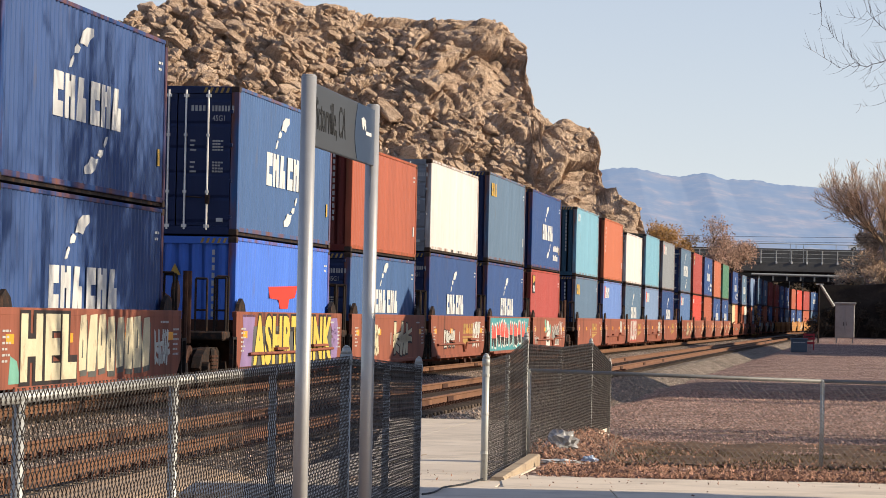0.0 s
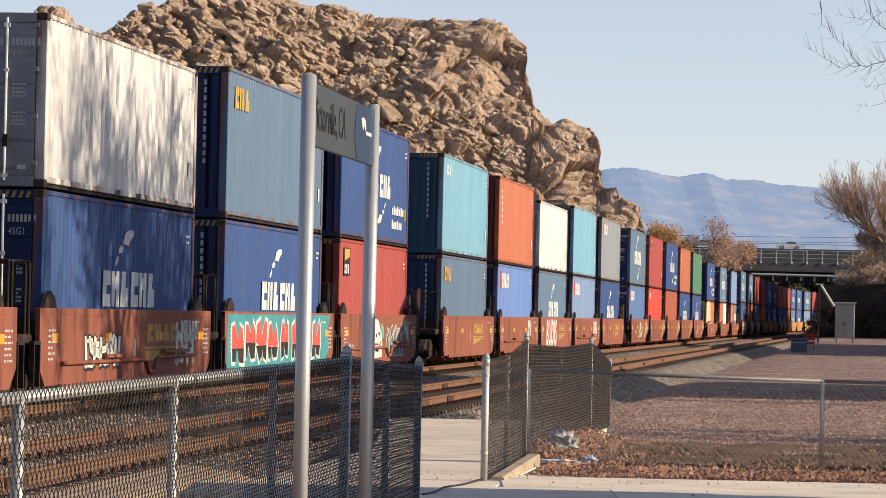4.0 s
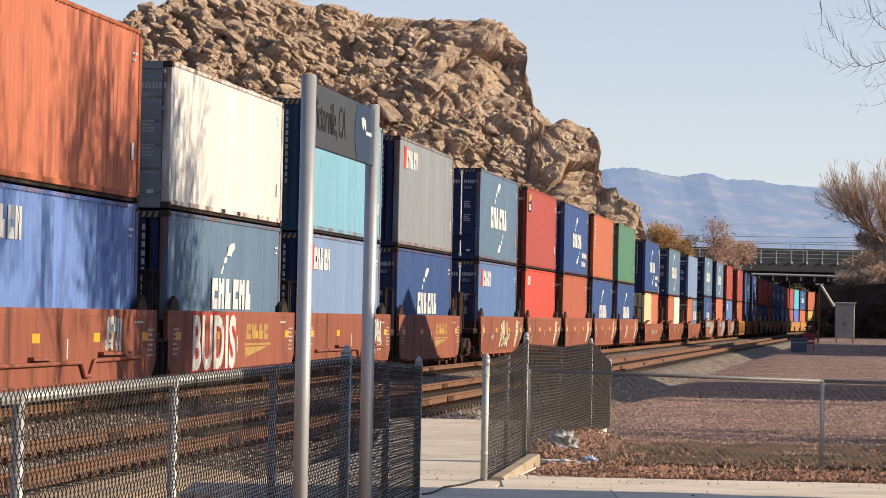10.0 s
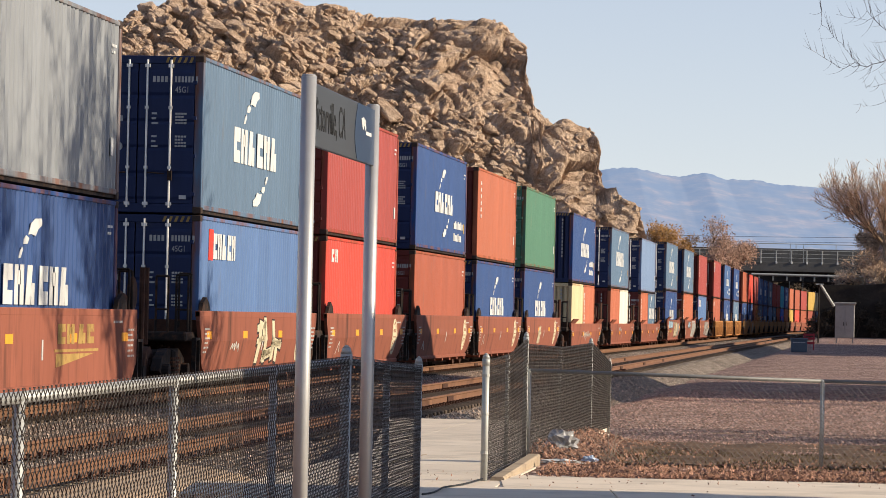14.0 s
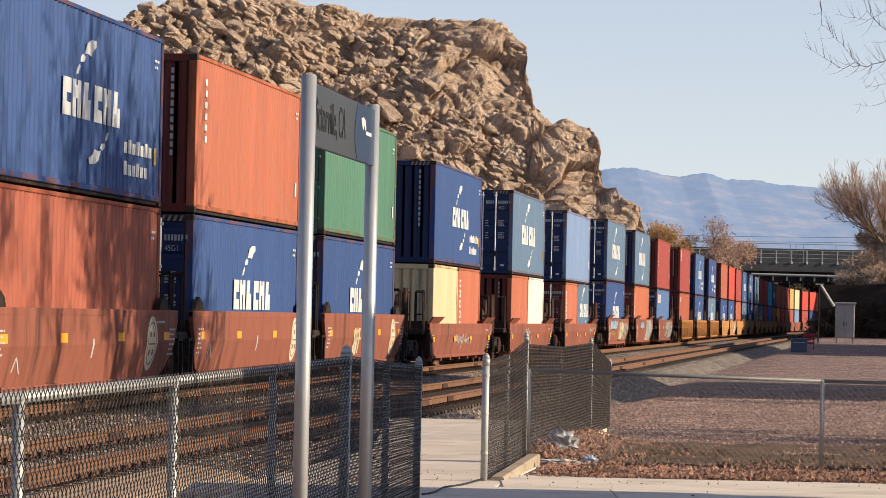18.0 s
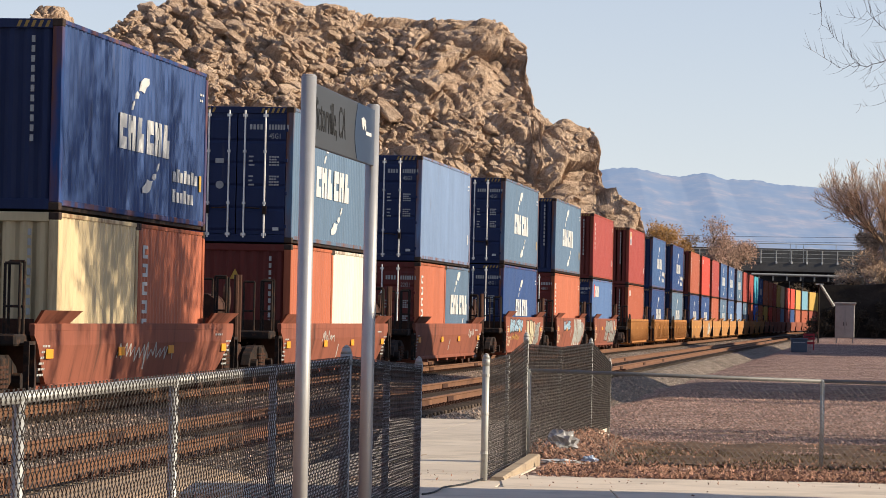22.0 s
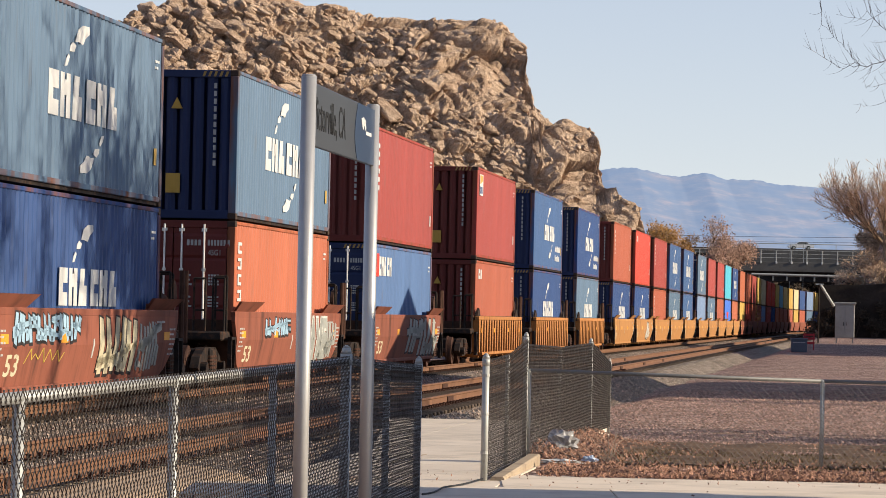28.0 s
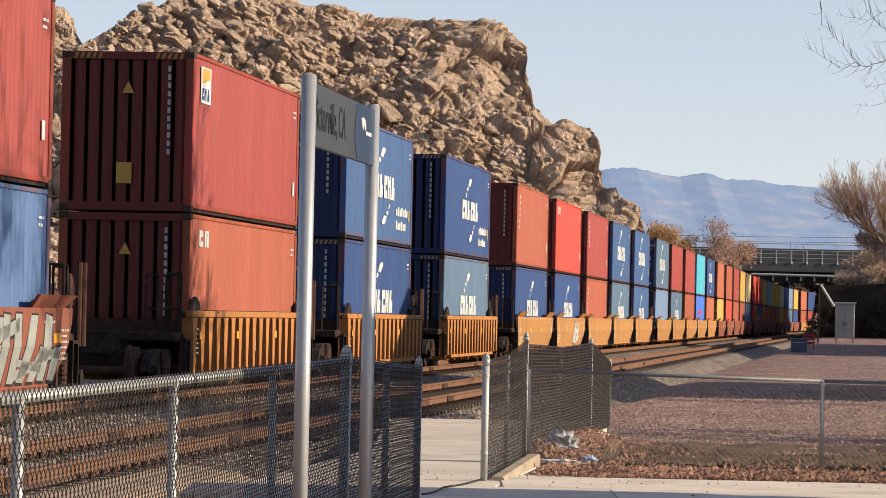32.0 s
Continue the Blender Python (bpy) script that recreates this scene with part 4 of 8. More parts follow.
# ---------------------------------------------------------------- the train
# place at 16 s; upper (colour, doors face forward, marks, tall); lower list; car kind, colour, half length, art, extras
U_AT = (-184.97, -165.47, -149.93, -134.59, -119.21, -104.22, -84.23, -68.46, -53.57, -38.18, -22.63, -3.04, 12.45, 28.44, 43.79, 59.58,
        80.22, 102.5, 124.6, 147.24, 166.9, 186.22, 209.76, 229.12, 248.92, 270.19, 285.9, 301.72, 317.06, 332.8, 351.3, 366.78, 382.44,
        397.11, 412.48, 429.99, 446.89, 462.52)
LOADS = [
    (("navy", 0, "wave", 1), [("navy", 0, "wave", 1)], "flat", "brown", [(("pale",), 4.6, 5.9, 0.55, 1.2, 4)]),
    (("blue", 1, "wave", 1), [("bright", 0, "arrow", 0)], "flat", "brown", [(("lilac",), 5.5, 6.3, 0.5, 1.3, 1)]),
    (("brick", 0, "", 0), [("blue", 1, "wave_low", 0)], "flat", "brown", [(("cream",), -3.9, -2.2, 0.45, 1.25, 3), (("cream",), 0.6, 4.2, 0.45, 1.35, 3)]),
    (("white", 1, "", 0), [("navy", 1, "wave_low", 1)], "flat", "brown", [(("pale",), -3.8, -1.2, 0.55, 1.1, 5), (("pale",), 3.6, 5.6, 0.5, 1.35, 4)]),
    (("steel", 0, "gold", 1), [("navy", 0, "wave_low", 1)], "flat", "brown", []),
    (("navy", 0, "wave_box", 1), [("red", 0, "patch", 1)], "flat", "brown", [(("pale",), -6.0, -4.6, 0.5, 0.8, 5)]),
    (("teal", 0, "small", 1), [("steel", 0, "gold", 1)], "flat", "brown", []),
    (("orange", 0, "upright", 1), [("peri", 0, "badge", 1)], "flat", "brown", [(("pale",), 2.8, 4.0, 0.8, 1.4, 3)]),
    (("white", 1, "", 0), [("steel", 0, "wave_low", 1)], "flat", "brown", []),
    (("teal", 0, "", 1), [("sky", 0, "badge", 1)], "flat", "brown", [(("pale",), 3.2, 5.2, 0.5, 1.4, 3)]),
    (("grey", 0, "badge", 1), [("navy", 1, "wave_low", 1)], "flat", "brown", []),
    (("steel", 1, "wave", 1), [("azure", 1, "badge", 1)], "round", "brown", [(("cream",), -0.6, 2.2, 0.42, 1.38, 3), (("pale",), -3.6, -2.6, 0.7, 0.95, 3)]),
    (("red", 1, "patch", 1), [("scarlet", 0, "small", 1)], "round", "brown", [(("pale",), -5.2, -4.5, 0.5, 0.95, 1)]),
    (("navy", 1, "wave_box", 1), [("brick", 1, "", 1)], "round", "brown", [(("pale",), -5.3, -4.6, 0.5, 0.95, 1)]),
    (("orange", 0, "upright", 1), [("navy", 1, "wave_low", 1)], "round", "brown", [(("pale",), -5.3, -4.6, 0.5, 0.95, 1)]),
    (("green", 1, "", 1), [("navy", 1, "wave_low", 1)], "round", "brown", [(("cream",), -2.2, -1.2, 0.5, 1.2, 2)]),
    (("navy", 0, "wave_box", 1), [("cream", 0, "", 2), ("orange", 0, "tall_marks", 2)], "long", "brown", [(("pale",), -2.3, 2.6, 0.62, 0.95, 9)]),
    (("steel", 1, "wave", 1), [("orange", 0, "", 2), ("ivory", 0, "", 2)], "long", "brown", [(("pale",), -2.6, -0.6, 0.85, 1.1, 5)]),
    (("sky", 1, "", 1), [("orange", 1, "tall_marks", 2), ("steel", 0, "wave_low", 2)], "long", "brown", [(("pale",), 4.5, 6.2, 0.8, 1.15, 3)]),
    (("steel", 1, "wave", 1), [("navy", 1, "wave_low", 1)], "round", "brown", [(("pale blue",), -5.4, -1.0, 0.98, 1.42, 9), (("gold",), -4.6, -1.8, 0.66, 0.90, 4), (("silver",), 3.6, 5.4, 0.45, 1.30, 4), (("cream",), 0.6, 3.4, 0.45, 1.38, 3)]),
    (("steel", 0, "wave", 1), [("orange", 1, "tall_marks", 1)], "round", "brown", [(("pale blue",), -3.4, -0.2, 1.0, 1.38, 6), (("silver",), 4.0, 6.2, 0.42, 1.36, 3)]),
    (("red", 0, "upright", 1), [("azure", 1, "badge", 1)], "round", "brown", [(("silver",), -0.2, 6.3, 0.40, 1.43, 5)]),
    (("red", 0, "pale_patch", 1), [("brick", 0, "small", 1)], "ribbed", "ochre", []),
    (("blue", 0, "wave_box", 1), [("navy", 0, "wave_low", 1)], "ribbed", "ochre", []),
    (("navy", 0, "wave_box", 1), [("steel", 0, "wave_low", 1)], "ribbed", "ochre", []),
    (("brick", 0, "upright", 1), [("navy", 0, "wave_low", 1)], "round", "tan", []),
    (("scarlet", 0, "small", 1), [("navy", 0, "wave_low", 1)], "round", "tan", [(("pale",), 1.4, 4.2, 0.4, 1.35, 3)]),
    (("red", 0, "upright", 1), [("brick", 0, "upright", 1)], "round", "tan", []),
    (("blue", 0, "wave", 1), [("steel", 0, "wave_low", 1)], "round", "tan", []),
    (("blue", 0, "wave", 1), [("blue", 0, "wave_low", 1)], "round", "tan", []),
    (("steel", 1, "wave", 1), [("sky", 0, "", 1)], "round", "tan", []),
    (("red", 0, "", 1), [("steel", 0, "wave_low", 1)], "round", "tan", []),
    (("red", 0, "", 1), [("brick", 0, "", 1)], "round", "tan", []),
    (("cyan", 0, "", 1), [("bright", 0, "arrow", 1)], "round", "tan", []),
    (("navy", 0, "wave", 1), [("orange", 0, "", 1)], "round", "tan", []),
    (("orange", 0, "", 1), [("yellow", 0, "", 1)], "round", "brown", []),
    (("brick", 0, "", 1), [("scarlet", 0, "", 1)], "round", "brown", []),
    (("red", 0, "", 1), [("brick", 0, "", 1)], "round", "brown", []),
]
MORE = [("yellow", "brown"), ("cream", "sky"), ("scarlet", "red"), ("scarlet", "navy"), ("yellow", "orange"), ("teal", "brick"), ("yellow", "brown"),
        ("yellow", "brick"), ("cream", "yellow"), ("navy", "brick"), ("sky", "steel"), ("yellow", "navy"), ("orange", "brick"), ("navy", "red")]
PLAIN = {"navy": "navy blue", "blue": "medium blue", "steel": "faded steel-blue", "sky": "pale blue", "bright": "bright blue", "peri": "periwinkle blue",
         "orange": "orange", "brick": "brick-orange", "red": "dull red", "scarlet": "scarlet", "brown": "oxide brown", "white": "off-white", "cream": "cream",
         "teal": "pale teal", "cyan": "cyan", "grey": "grey", "green": "weathered green", "ivory": "ivory", "azure": "azure blue", "yellow": "yellow"}
MARKS = {"": "plain ribbed sides", "wave": "white lettering and swooshes", "wave_low": "low white lettering", "wave_box": "white lettering",
         "arrow": "red mark over lettering", "patch": "black and yellow sticker", "pale_patch": "white and yellow sticker", "badge": "red and white badge", "gold": "gold corner lettering",
         "upright": "white edge marks", "tall_marks": "large white edge marks", "small": "small white mark"}
MOVING = []       # (thing, place at 16 s, height)
WHEELS = []


def load_unit(i, s16, upper, lower, kind, colour, art, half, last):
    far = i > 36
    mid = s16 + 6.096
    what = {"flat": "flat-sided", "round": "taper-ended", "long": "long", "ribbed": "ribbed"}[kind]
    text = "%s %s double-stack well car%s on the rails" % ("rusty brown" if colour == "brown" else "ochre yellow", what, " with sprayed graffiti" if art else "")
    car, sets = well_car(kind, colour, half, art, True, last, kind == "flat" and i in (3, 6, 8, 10), text, far, i + 1)
    MOVING.append((car, mid, 0.0))
    if i < 26:
        WHEELS.extend(sets)
    z = 0.345
    off = -3.06 if len(lower) > 1 else 0.0
    for c, d, g, size in lower:
        H, L = ((2.591, 12.192), (2.896, 12.192), (2.591, 6.058))[size]
        ob = container(c, H, L, bool(d), g, "%s %s, %s, in a well car" % (PLAIN[c], "short container" if size == 2 else "container", MARKS[g]), far=far)
        MOVING.append((ob, mid + off, z))
        off += 6.12
        h_low = H
    c, d, g, size = upper
    H = (2.591, 2.896)[size]
    ob = container(c, H, 12.192, bool(d), g, "%s container, %s, stacked on top" % (PLAIN[c], MARKS[g]), far=far)
    MOVING.append((ob, mid, z + h_low + 0.025))


def build_train():
    n = len(U_AT)
    for i in range(n):
        gap = (U_AT[i + 1] - U_AT[i]) if i + 1 < n else 15.6
        kind = LOADS[i][2]
        last = gap > 17 or kind in ("long",)
        half = 9.1 if kind == "long" else 7.77
        load_unit(i, U_AT[i], LOADS[i][0], LOADS[i][1], LOADS[i][2], LOADS[i][3], LOADS[i][4], half, last)
    s = U_AT[-1]
    for j, (a, b) in enumerate(MORE):
        s += 19.4 if j % 5 == 2 else 15.55
        load_unit(n + j, s, (a, 0, "", 1), [(b, 0, "", 1)], "round", "brown" if j < 12 else "tan", [], 7.77, j % 5 == 1)

# ---------------------------------------------------------------- ground and tracks
def gravel(name, a, b, c, size, bump=0.8):
    """Loose stone: cells of three tints, with shade painted into the gaps between."""
    m = bpy.data.materials.new(name)
    m.use_nodes = True
    n, l = m.node_tree.nodes, m.node_tree.links
    bs = n["Principled BSDF"]
    bs.inputs["Roughness"].default_value, bs.inputs["Specular IOR Level"].default_value = 0.95, 0.1
    tc = n.new("ShaderNodeTexCoord")
    vo = n.new("ShaderNodeTexVoronoi")
    vo.inputs["Scale"].default_value = 1 / size
    big = n.new("ShaderNodeTexNoise")
    big.inputs["Scale"].default_value, big.inputs["Detail"].default_value, big.inputs["Roughness"].default_value = 0.35, 12, 0.68
    for x in (vo, big):
        l.new(tc.outputs["Object"], x.inputs["Vector"])
    sep = n.new("ShaderNodeSeparateColor")
    l.new(vo.outputs["Color"], sep.inputs[0])
    ramp = n.new("ShaderNodeValToRGB")
    e = ramp.color_ramp.elements
    e[0].position, e[0].color = 0.1, (*a, 1)
    e[1].position, e[1].color = 0.9, (*c, 1)
    k = e.new(0.5)
    k.color = (*b, 1)
    l.new(sep.outputs[0], ramp.inputs[0])
    mr = n.new("ShaderNodeMapRange")
    mr.inputs["From Min"].default_value, mr.inputs["From Max"].default_value = 0.3, 0.7
    mr.inputs["To Min"].default_value, mr.inputs["To Max"].default_value = 0.6, 1.38
    l.new(big.outputs["Fac"], mr.inputs["Value"])
    sc = n.new("ShaderNodeVectorMath")
    sc.operation = "SCALE"
    # darkens the colour towards cell edges, as shade between stones
    gap = n.new("ShaderNodeMapRange")
    gap.inputs["From Min"].default_value, gap.inputs["From Max"].default_value = 0.38, 0.68
    gap.inputs["To Min"].default_value, gap.inputs["To Max"].default_value = 1.0, 0.38
    l.new(vo.outputs["Distance"], gap.inputs["Value"])
    gm = n.new("ShaderNodeMath")
    gm.operation = "MULTIPLY"
    l.new(gap.outputs[0], gm.inputs[0]), l.new(mr.outputs[0], gm.inputs[1])
    l.new(ramp.outputs[0], sc.inputs[0]), l.new(gm.outputs[0], sc.inputs["Scale"])
    l.new(sc.outputs[0], bs.inputs["Base Color"])
    bp = n.new("ShaderNodeBump")
    bp.invert = True
    bp.inputs["Strength"].default_value, bp.inputs["Distance"].default_value = bump, size * 0.8
    l.new(vo.outputs["Distance"], bp.inputs["Height"]), l.new(bp.outputs[0], bs.inputs["Normal"])
    return m


GRAVEL = gravel("pinkish_gravel", (0.16, 0.088, 0.070), (0.38, 0.245, 0.20), (0.60, 0.445, 0.375), 0.085, 1.0)
BALLAST = gravel("grey_ballast", (0.094, 0.072, 0.057), (0.265, 0.215, 0.172), (0.484, 0.402, 0.328), 0.08, 1.0)
CONCRETE = material("worn_concrete", (0.62, 0.53, 0.425), 0.9, 0, 0.12, 0.8, 0.12, 50, (0.328, 0.281, 0.226), mask=(0.5, 0.85), per=0.05)
CURB = material("pale_curb_concrete", (0.343, 0.273, 0.195), 0.9, 0, 0.2, 2, 0.2, 50, (0.234, 0.179, 0.133))
RAIL = material("rusty_rail_steel", (0.17, 0.088, 0.052), 0.7, 0.1, 0.25, 2, 0.05, 30, (0.08, 0.045, 0.03), mask=(0.5, 0.8))
TIE = material("weathered_tie", (0.078, 0.058, 0.043), 0.95, 0, 0.35, 4, 0.4, 30, (0.039, 0.031, 0.026), per=0.2)
NEAR = 4.74      # the empty track, right of the train's


def smooth_step(a, b, t):
    t = min(1.0, max(0.0, (t - a) / (b - a)))
    return t * t * (3 - 2 * t)


def ground_z(x, y):
    lot = -0.40 * smooth_step(38, 62, y) + 0.46 * smooth_step(120, 300, y)
    tx, ty, h = on_track(max(-80.0, min(760.0, (y - 45.0) * 1.006)))
    d = (x - tx) - 2.6
    bed = 1 - smooth_step(4.6, 6.0, abs(d))
    z = lot * (1 - bed) + (-0.62) * bed
    left = smooth_step(9, 40, -d) * 0.6
    roll = 0.05 * noise.noise((x * 0.12, y * 0.07, 0.0)) if 60 < y < 400 else 0.0
    # banks of the road bridge
    bank = 5.0 * smooth_step(5.9, 6.3, d) * smooth_step(337, 339, y) * (1 - smooth_step(492, 502, y)) + 3.6 * smooth_step(9.5, 14, d) * smooth_step(345, 356, y) * (1 - smooth_step(490, 500, y))
    # extra height, mostly out of view, added to shade the far train
    bank += 4.4 * smooth_step(9.0, 12.5, d) * smooth_step(378, 392, y) * (1 - smooth_step(486, 498, y)) + 13.0 * smooth_step(8.0, 12.0, d) * smooth_step(540, 550, y) * (1 - smooth_step(602, 610, y))
    bank_l = 6.2 * smooth_step(5.0, 10.5, -d) * smooth_step(285, 345, y) * (1 - smooth_step(470, 520, y))
    rise = 11.0 * smooth_step(720, 800, y)
    return z + left * smooth_step(30, 90, y) + roll + bank + bank_l + rise


def spread(lo, hi, step, far, grow=1.35):
    a = list(np.arange(lo, hi + 0.01, step))
    d = step
    while a[-1] < far:
        d *= grow
        a.append(a[-1] + d)
    d = step
    while a[0] > -far:
        d *= grow
        a.insert(0, a[0] - d)
    return a


def build_ground():
    xs, ys = spread(-40, 76, 1.0, 4600), spread(8, 130, 1.0, 4600, 1.03)
    m = Mesh()
    nx = len(xs)
    m.v = [(x, y, ground_z(x, y) if -100 < y < 900 else (11.0 if y > 0 else 0.0)) for y in ys for x in xs]
    m.f = [(j * nx + i, j * nx + i + 1, (j + 1) * nx + i + 1, (j + 1) * nx + i) for j in range(len(ys) - 1) for i in range(nx - 1)]
    me = bpy.data.meshes.new("ground")
    me.from_pydata(m.v, [], m.f)
    me.materials.append(GRAVEL)
    me.shade_smooth()
    tagged(new("ground", me), "pinkish brown gravel ground with low swells", "ground", kind="structure")


def swept(profile, s0, s1, step, name, mat, closed=True):
    """A cross-section (right offset, z) swept along the track."""
    m = Mesh()
    n = len(profile)
    count = int((s1 - s0) / step) + 1
    for i in range(count):
        s = s0 + i * step
        for r, z in profile:
            x, y, h = on_track(s, r)
            m.v.append((x, y, z))
    for i in range(count - 1):
        for j in range(n if closed else n - 1):
            k = (j + 1) % n
            m.f.append((i * n + j, i * n + k, (i + 1) * n + k, (i + 1) * n + j))
    if closed:
        m.f += [tuple(range(n)), tuple((count - 1) * n + j for j in reversed(range(n)))]
    return m.data(name, mat)


def build_tracks():
    bed = new("ballast_bed", swept([(-4.4, -0.70), (-2.3, -0.24), (1.9, -0.21), (2.4, -0.26), (2.85, -0.21), (6.45, -0.24), (7.65, -0.70)], -120, 640, 4.0, "ballast_bed", BALLAST))
    tagged(bed, "bed of grey crushed stone under the two tracks", "ballast", kind="structure")
    for c, what in ((0.0, "the train's"), (NEAR, "the empty")):
        for sx in (-1, 1):
            r = c + sx * 0.7525
            prof = [(-0.075, -0.172), (0.075, -0.172), (0.075, -0.160), (0.012, -0.135), (0.010, -0.045), (0.036, -0.032), (0.036, -0.006), (0.028, 0.0), (-0.028, 0.0), (-0.036, -0.006), (-0.036, -0.032), (-0.010, -0.045), (-0.012, -0.135), (-0.075, -0.160)]
            ob = empty("rail", "long rusty steel rail of " + what + " track", "rail", "rails of both tracks")
            cuts = [-120] + [-24 + 12 * k for k in range(11)] + [240, 640]
            for s0, s1 in zip(cuts, cuts[1:]):
                part("rail_section", swept([(r + p, q) for p, q in prof], s0 + 0.004, s1 - 0.004, (s1 - s0 - 0.008) / max(3, round((s1 - s0) / 4)) - 1e-6, "rail_section", RAIL), ob)
            for s0 in cuts[2:-2]:
                x, y, h = on_track(s0, r)
                for side in (-1, 1):
                    part("joint_bar", shared(("fish", side), lambda: Mesh().box(min(side * 0.012, side * 0.034), max(side * 0.012, side * 0.034), -0.45, 0.45, -0.14, -0.045, 0.004).data("joint_bar", STEEL_RUST)), ob, m=pose(x, y, 0, 0, 0, -math.degrees(h)))
            plates = Mesh()
            for k in range(150):
                x, y, h = on_track(-9.75 + 0.55 * k, r)
                m4 = pose(x, y, 0, 0, 0, -math.degrees(h))
                b = Mesh().box(-0.18, 0.18, -0.10, 0.10, -0.185, -0.166)
                for px, py in ((-0.105, -0.06), (0.105, 0.06), (-0.15, 0.05), (0.15, -0.05)):
                    b.box(px - 0.012, px + 0.012, py - 0.012, py + 0.012, -0.17, -0.125).box(px - 0.022, px + 0.022, py - 0.02, py + 0.02, -0.135, -0.118)
                plates.add([m4 @ Vector(p) for p in b.v], b.f)
            tagged(part("tie_plate", plates.data("tie_plate", STEEL_RUST), ob, "rusty tie plates and spikes"), kind="stuff")
    tie = Mesh().box(-1.3, 1.3, -0.115, 0.115, -0.36, -0.172, 0.015).data("tie", TIE)
    for c in (NEAR, 0.0):
        base = empty("track_ties", "weathered timber ties of a track, half sunk in stone", "railway ties", kind="structure")
        for i in range(140 if c else 60):
            x, y, h = on_track(4 + i * 0.55, c)
            part("tie", tie, base, m=pose(x, y, 0, 0, 0, -math.degrees(h)))
    rest = Mesh()
    for c in (NEAR, 0.0):
        for i in range(700):
            s = 4 + (140 if c else 60) * 0.55 + i * 0.55
            x, y, h = on_track(s, c)
            m4 = pose(x, y, 0, 0, 0, -math.degrees(h))
            b = Mesh().box(-1.3, 1.3, -0.115, 0.115, -0.36, -0.172)
            rest.add([m4 @ Vector(p) for p in b.v], b.f)
    tagged(new("far_ties", rest.data("far_ties", TIE)), "rows of weathered timber ties along both tracks", "railway ties", kind="stuff")


# ---------------------------------------------------------------- platform, walkway, fence, sign
FENCE_B, FENCE_M = -3.2, 0.1115      # the fence stands on x = FENCE_B + FENCE_M * y
def on_fence(y):
    return FENCE_B + FENCE_M * y if y > 30 else -2.11 + 0.0797 * y


DIRT = material("tan_trodden_dirt", (0.43, 0.315, 0.215), 0.95, 0, 0.22, 1.6, 0.35, 30, (0.22, 0.14, 0.09), mask=(0.5, 0.8))
SOIL = material("dark_leafy_soil", (0.105, 0.066, 0.043), 0.95, 0, 0.35, 2.2, 0.5, 30, (0.20, 0.135, 0.095), mask=(0.55, 0.75))


def earthy(s, r):
    """How much dirt has spread over the crushed stone beside the near rail and between the tracks."""
    w = 0.5 * noise.noise((s * 0.45, r * 0.8, 4.0))
    a = min((r - 5.5) / 0.15, (8.9 - r) / 0.4, (-4.4 - s + 2 * w) / 1.5, (s + 18) / 1.0)
    b = min((r - 1.25) / 0.3, (3.6 - r) / 0.3, (4.2 - s - (r - 1.2) * 1.6 + w) / 0.8, (s + 18) / 1.0)
    return max(a, b) + 0.5 * w


def build_dirt():
    m = Mesh()
    rs, ss = np.arange(0.9, 9.2, 0.16), np.arange(-17, 6.5, 0.2)
    for s in ss:
        for r in rs:
            x, y, h = on_track(float(s), float(r))
            z = float(np.interp(r, (-2.3, 1.9, 2.4, 2.85, 6.45, 7.65), (-0.24, -0.21, -0.26, -0.21, -0.24, -0.70)))
            if r > 5.5:
                z = max(z, min(ground_z(x, y), 0.0))
            k = min(1.0, max(-0.6, earthy(float(s), float(r))))
            m.v.append((x, y, z - 0.03 + 0.055 * k + 0.012 * noise.noise((x * 2.5, y * 2.5, 1.0))))
    n = len(rs)
    m.f = [(j * n + i, j * n + i + 1, (j + 1) * n + i + 1, (j + 1) * n + i) for j in range(len(ss) - 1) for i in range(n - 1)
           if max(earthy(float(ss[j]), float(rs[i])), earthy(float(ss[j + 1]), float(rs[i + 1]))) > -0.4]
    tagged(new("trodden_dirt", raw(m, "trodden_dirt", DIRT)), "tan trodden dirt spread over the crushed stone by the rails", "dirt", kind="structure")
    m = Mesh()
    xs, ys = np.arange(0.9, 8.4, 0.15), np.arange(36.7, 52.0, 0.2)
    for y in ys:
        for x in xs:
            k = min((x - on_fence(y) - 0.25) / 0.4, (50.0 - y + 5 * noise.noise((x * 0.5, y * 0.3, 7.0))) / 3.0, 1.0) + 0.8 * noise.noise((x * 0.8, y * 0.35, 2.0))
            m.v.append((float(x), float(y), ground_z(x, y) - 0.02 + 0.045 * max(-0.6, min(1.0, k)) + 0.05 * noise.noise((x * 1.6, y * 0.9, 5.0)) + 0.03 * noise.noise((x * 4.5, y * 3.0, 6.0))))
    n = len(xs)
    m.f = [(j * n + i, j * n + i + 1, (j + 1) * n + i + 1, (j + 1) * n + i) for j in range(len(ys) - 1) for i in range(n - 1)]
    tagged(new("leafy_soil", raw(m, "leafy_soil", SOIL)), "dark leaf-strewn soil between the low fence and the gravel lot", "soil", kind="structure")


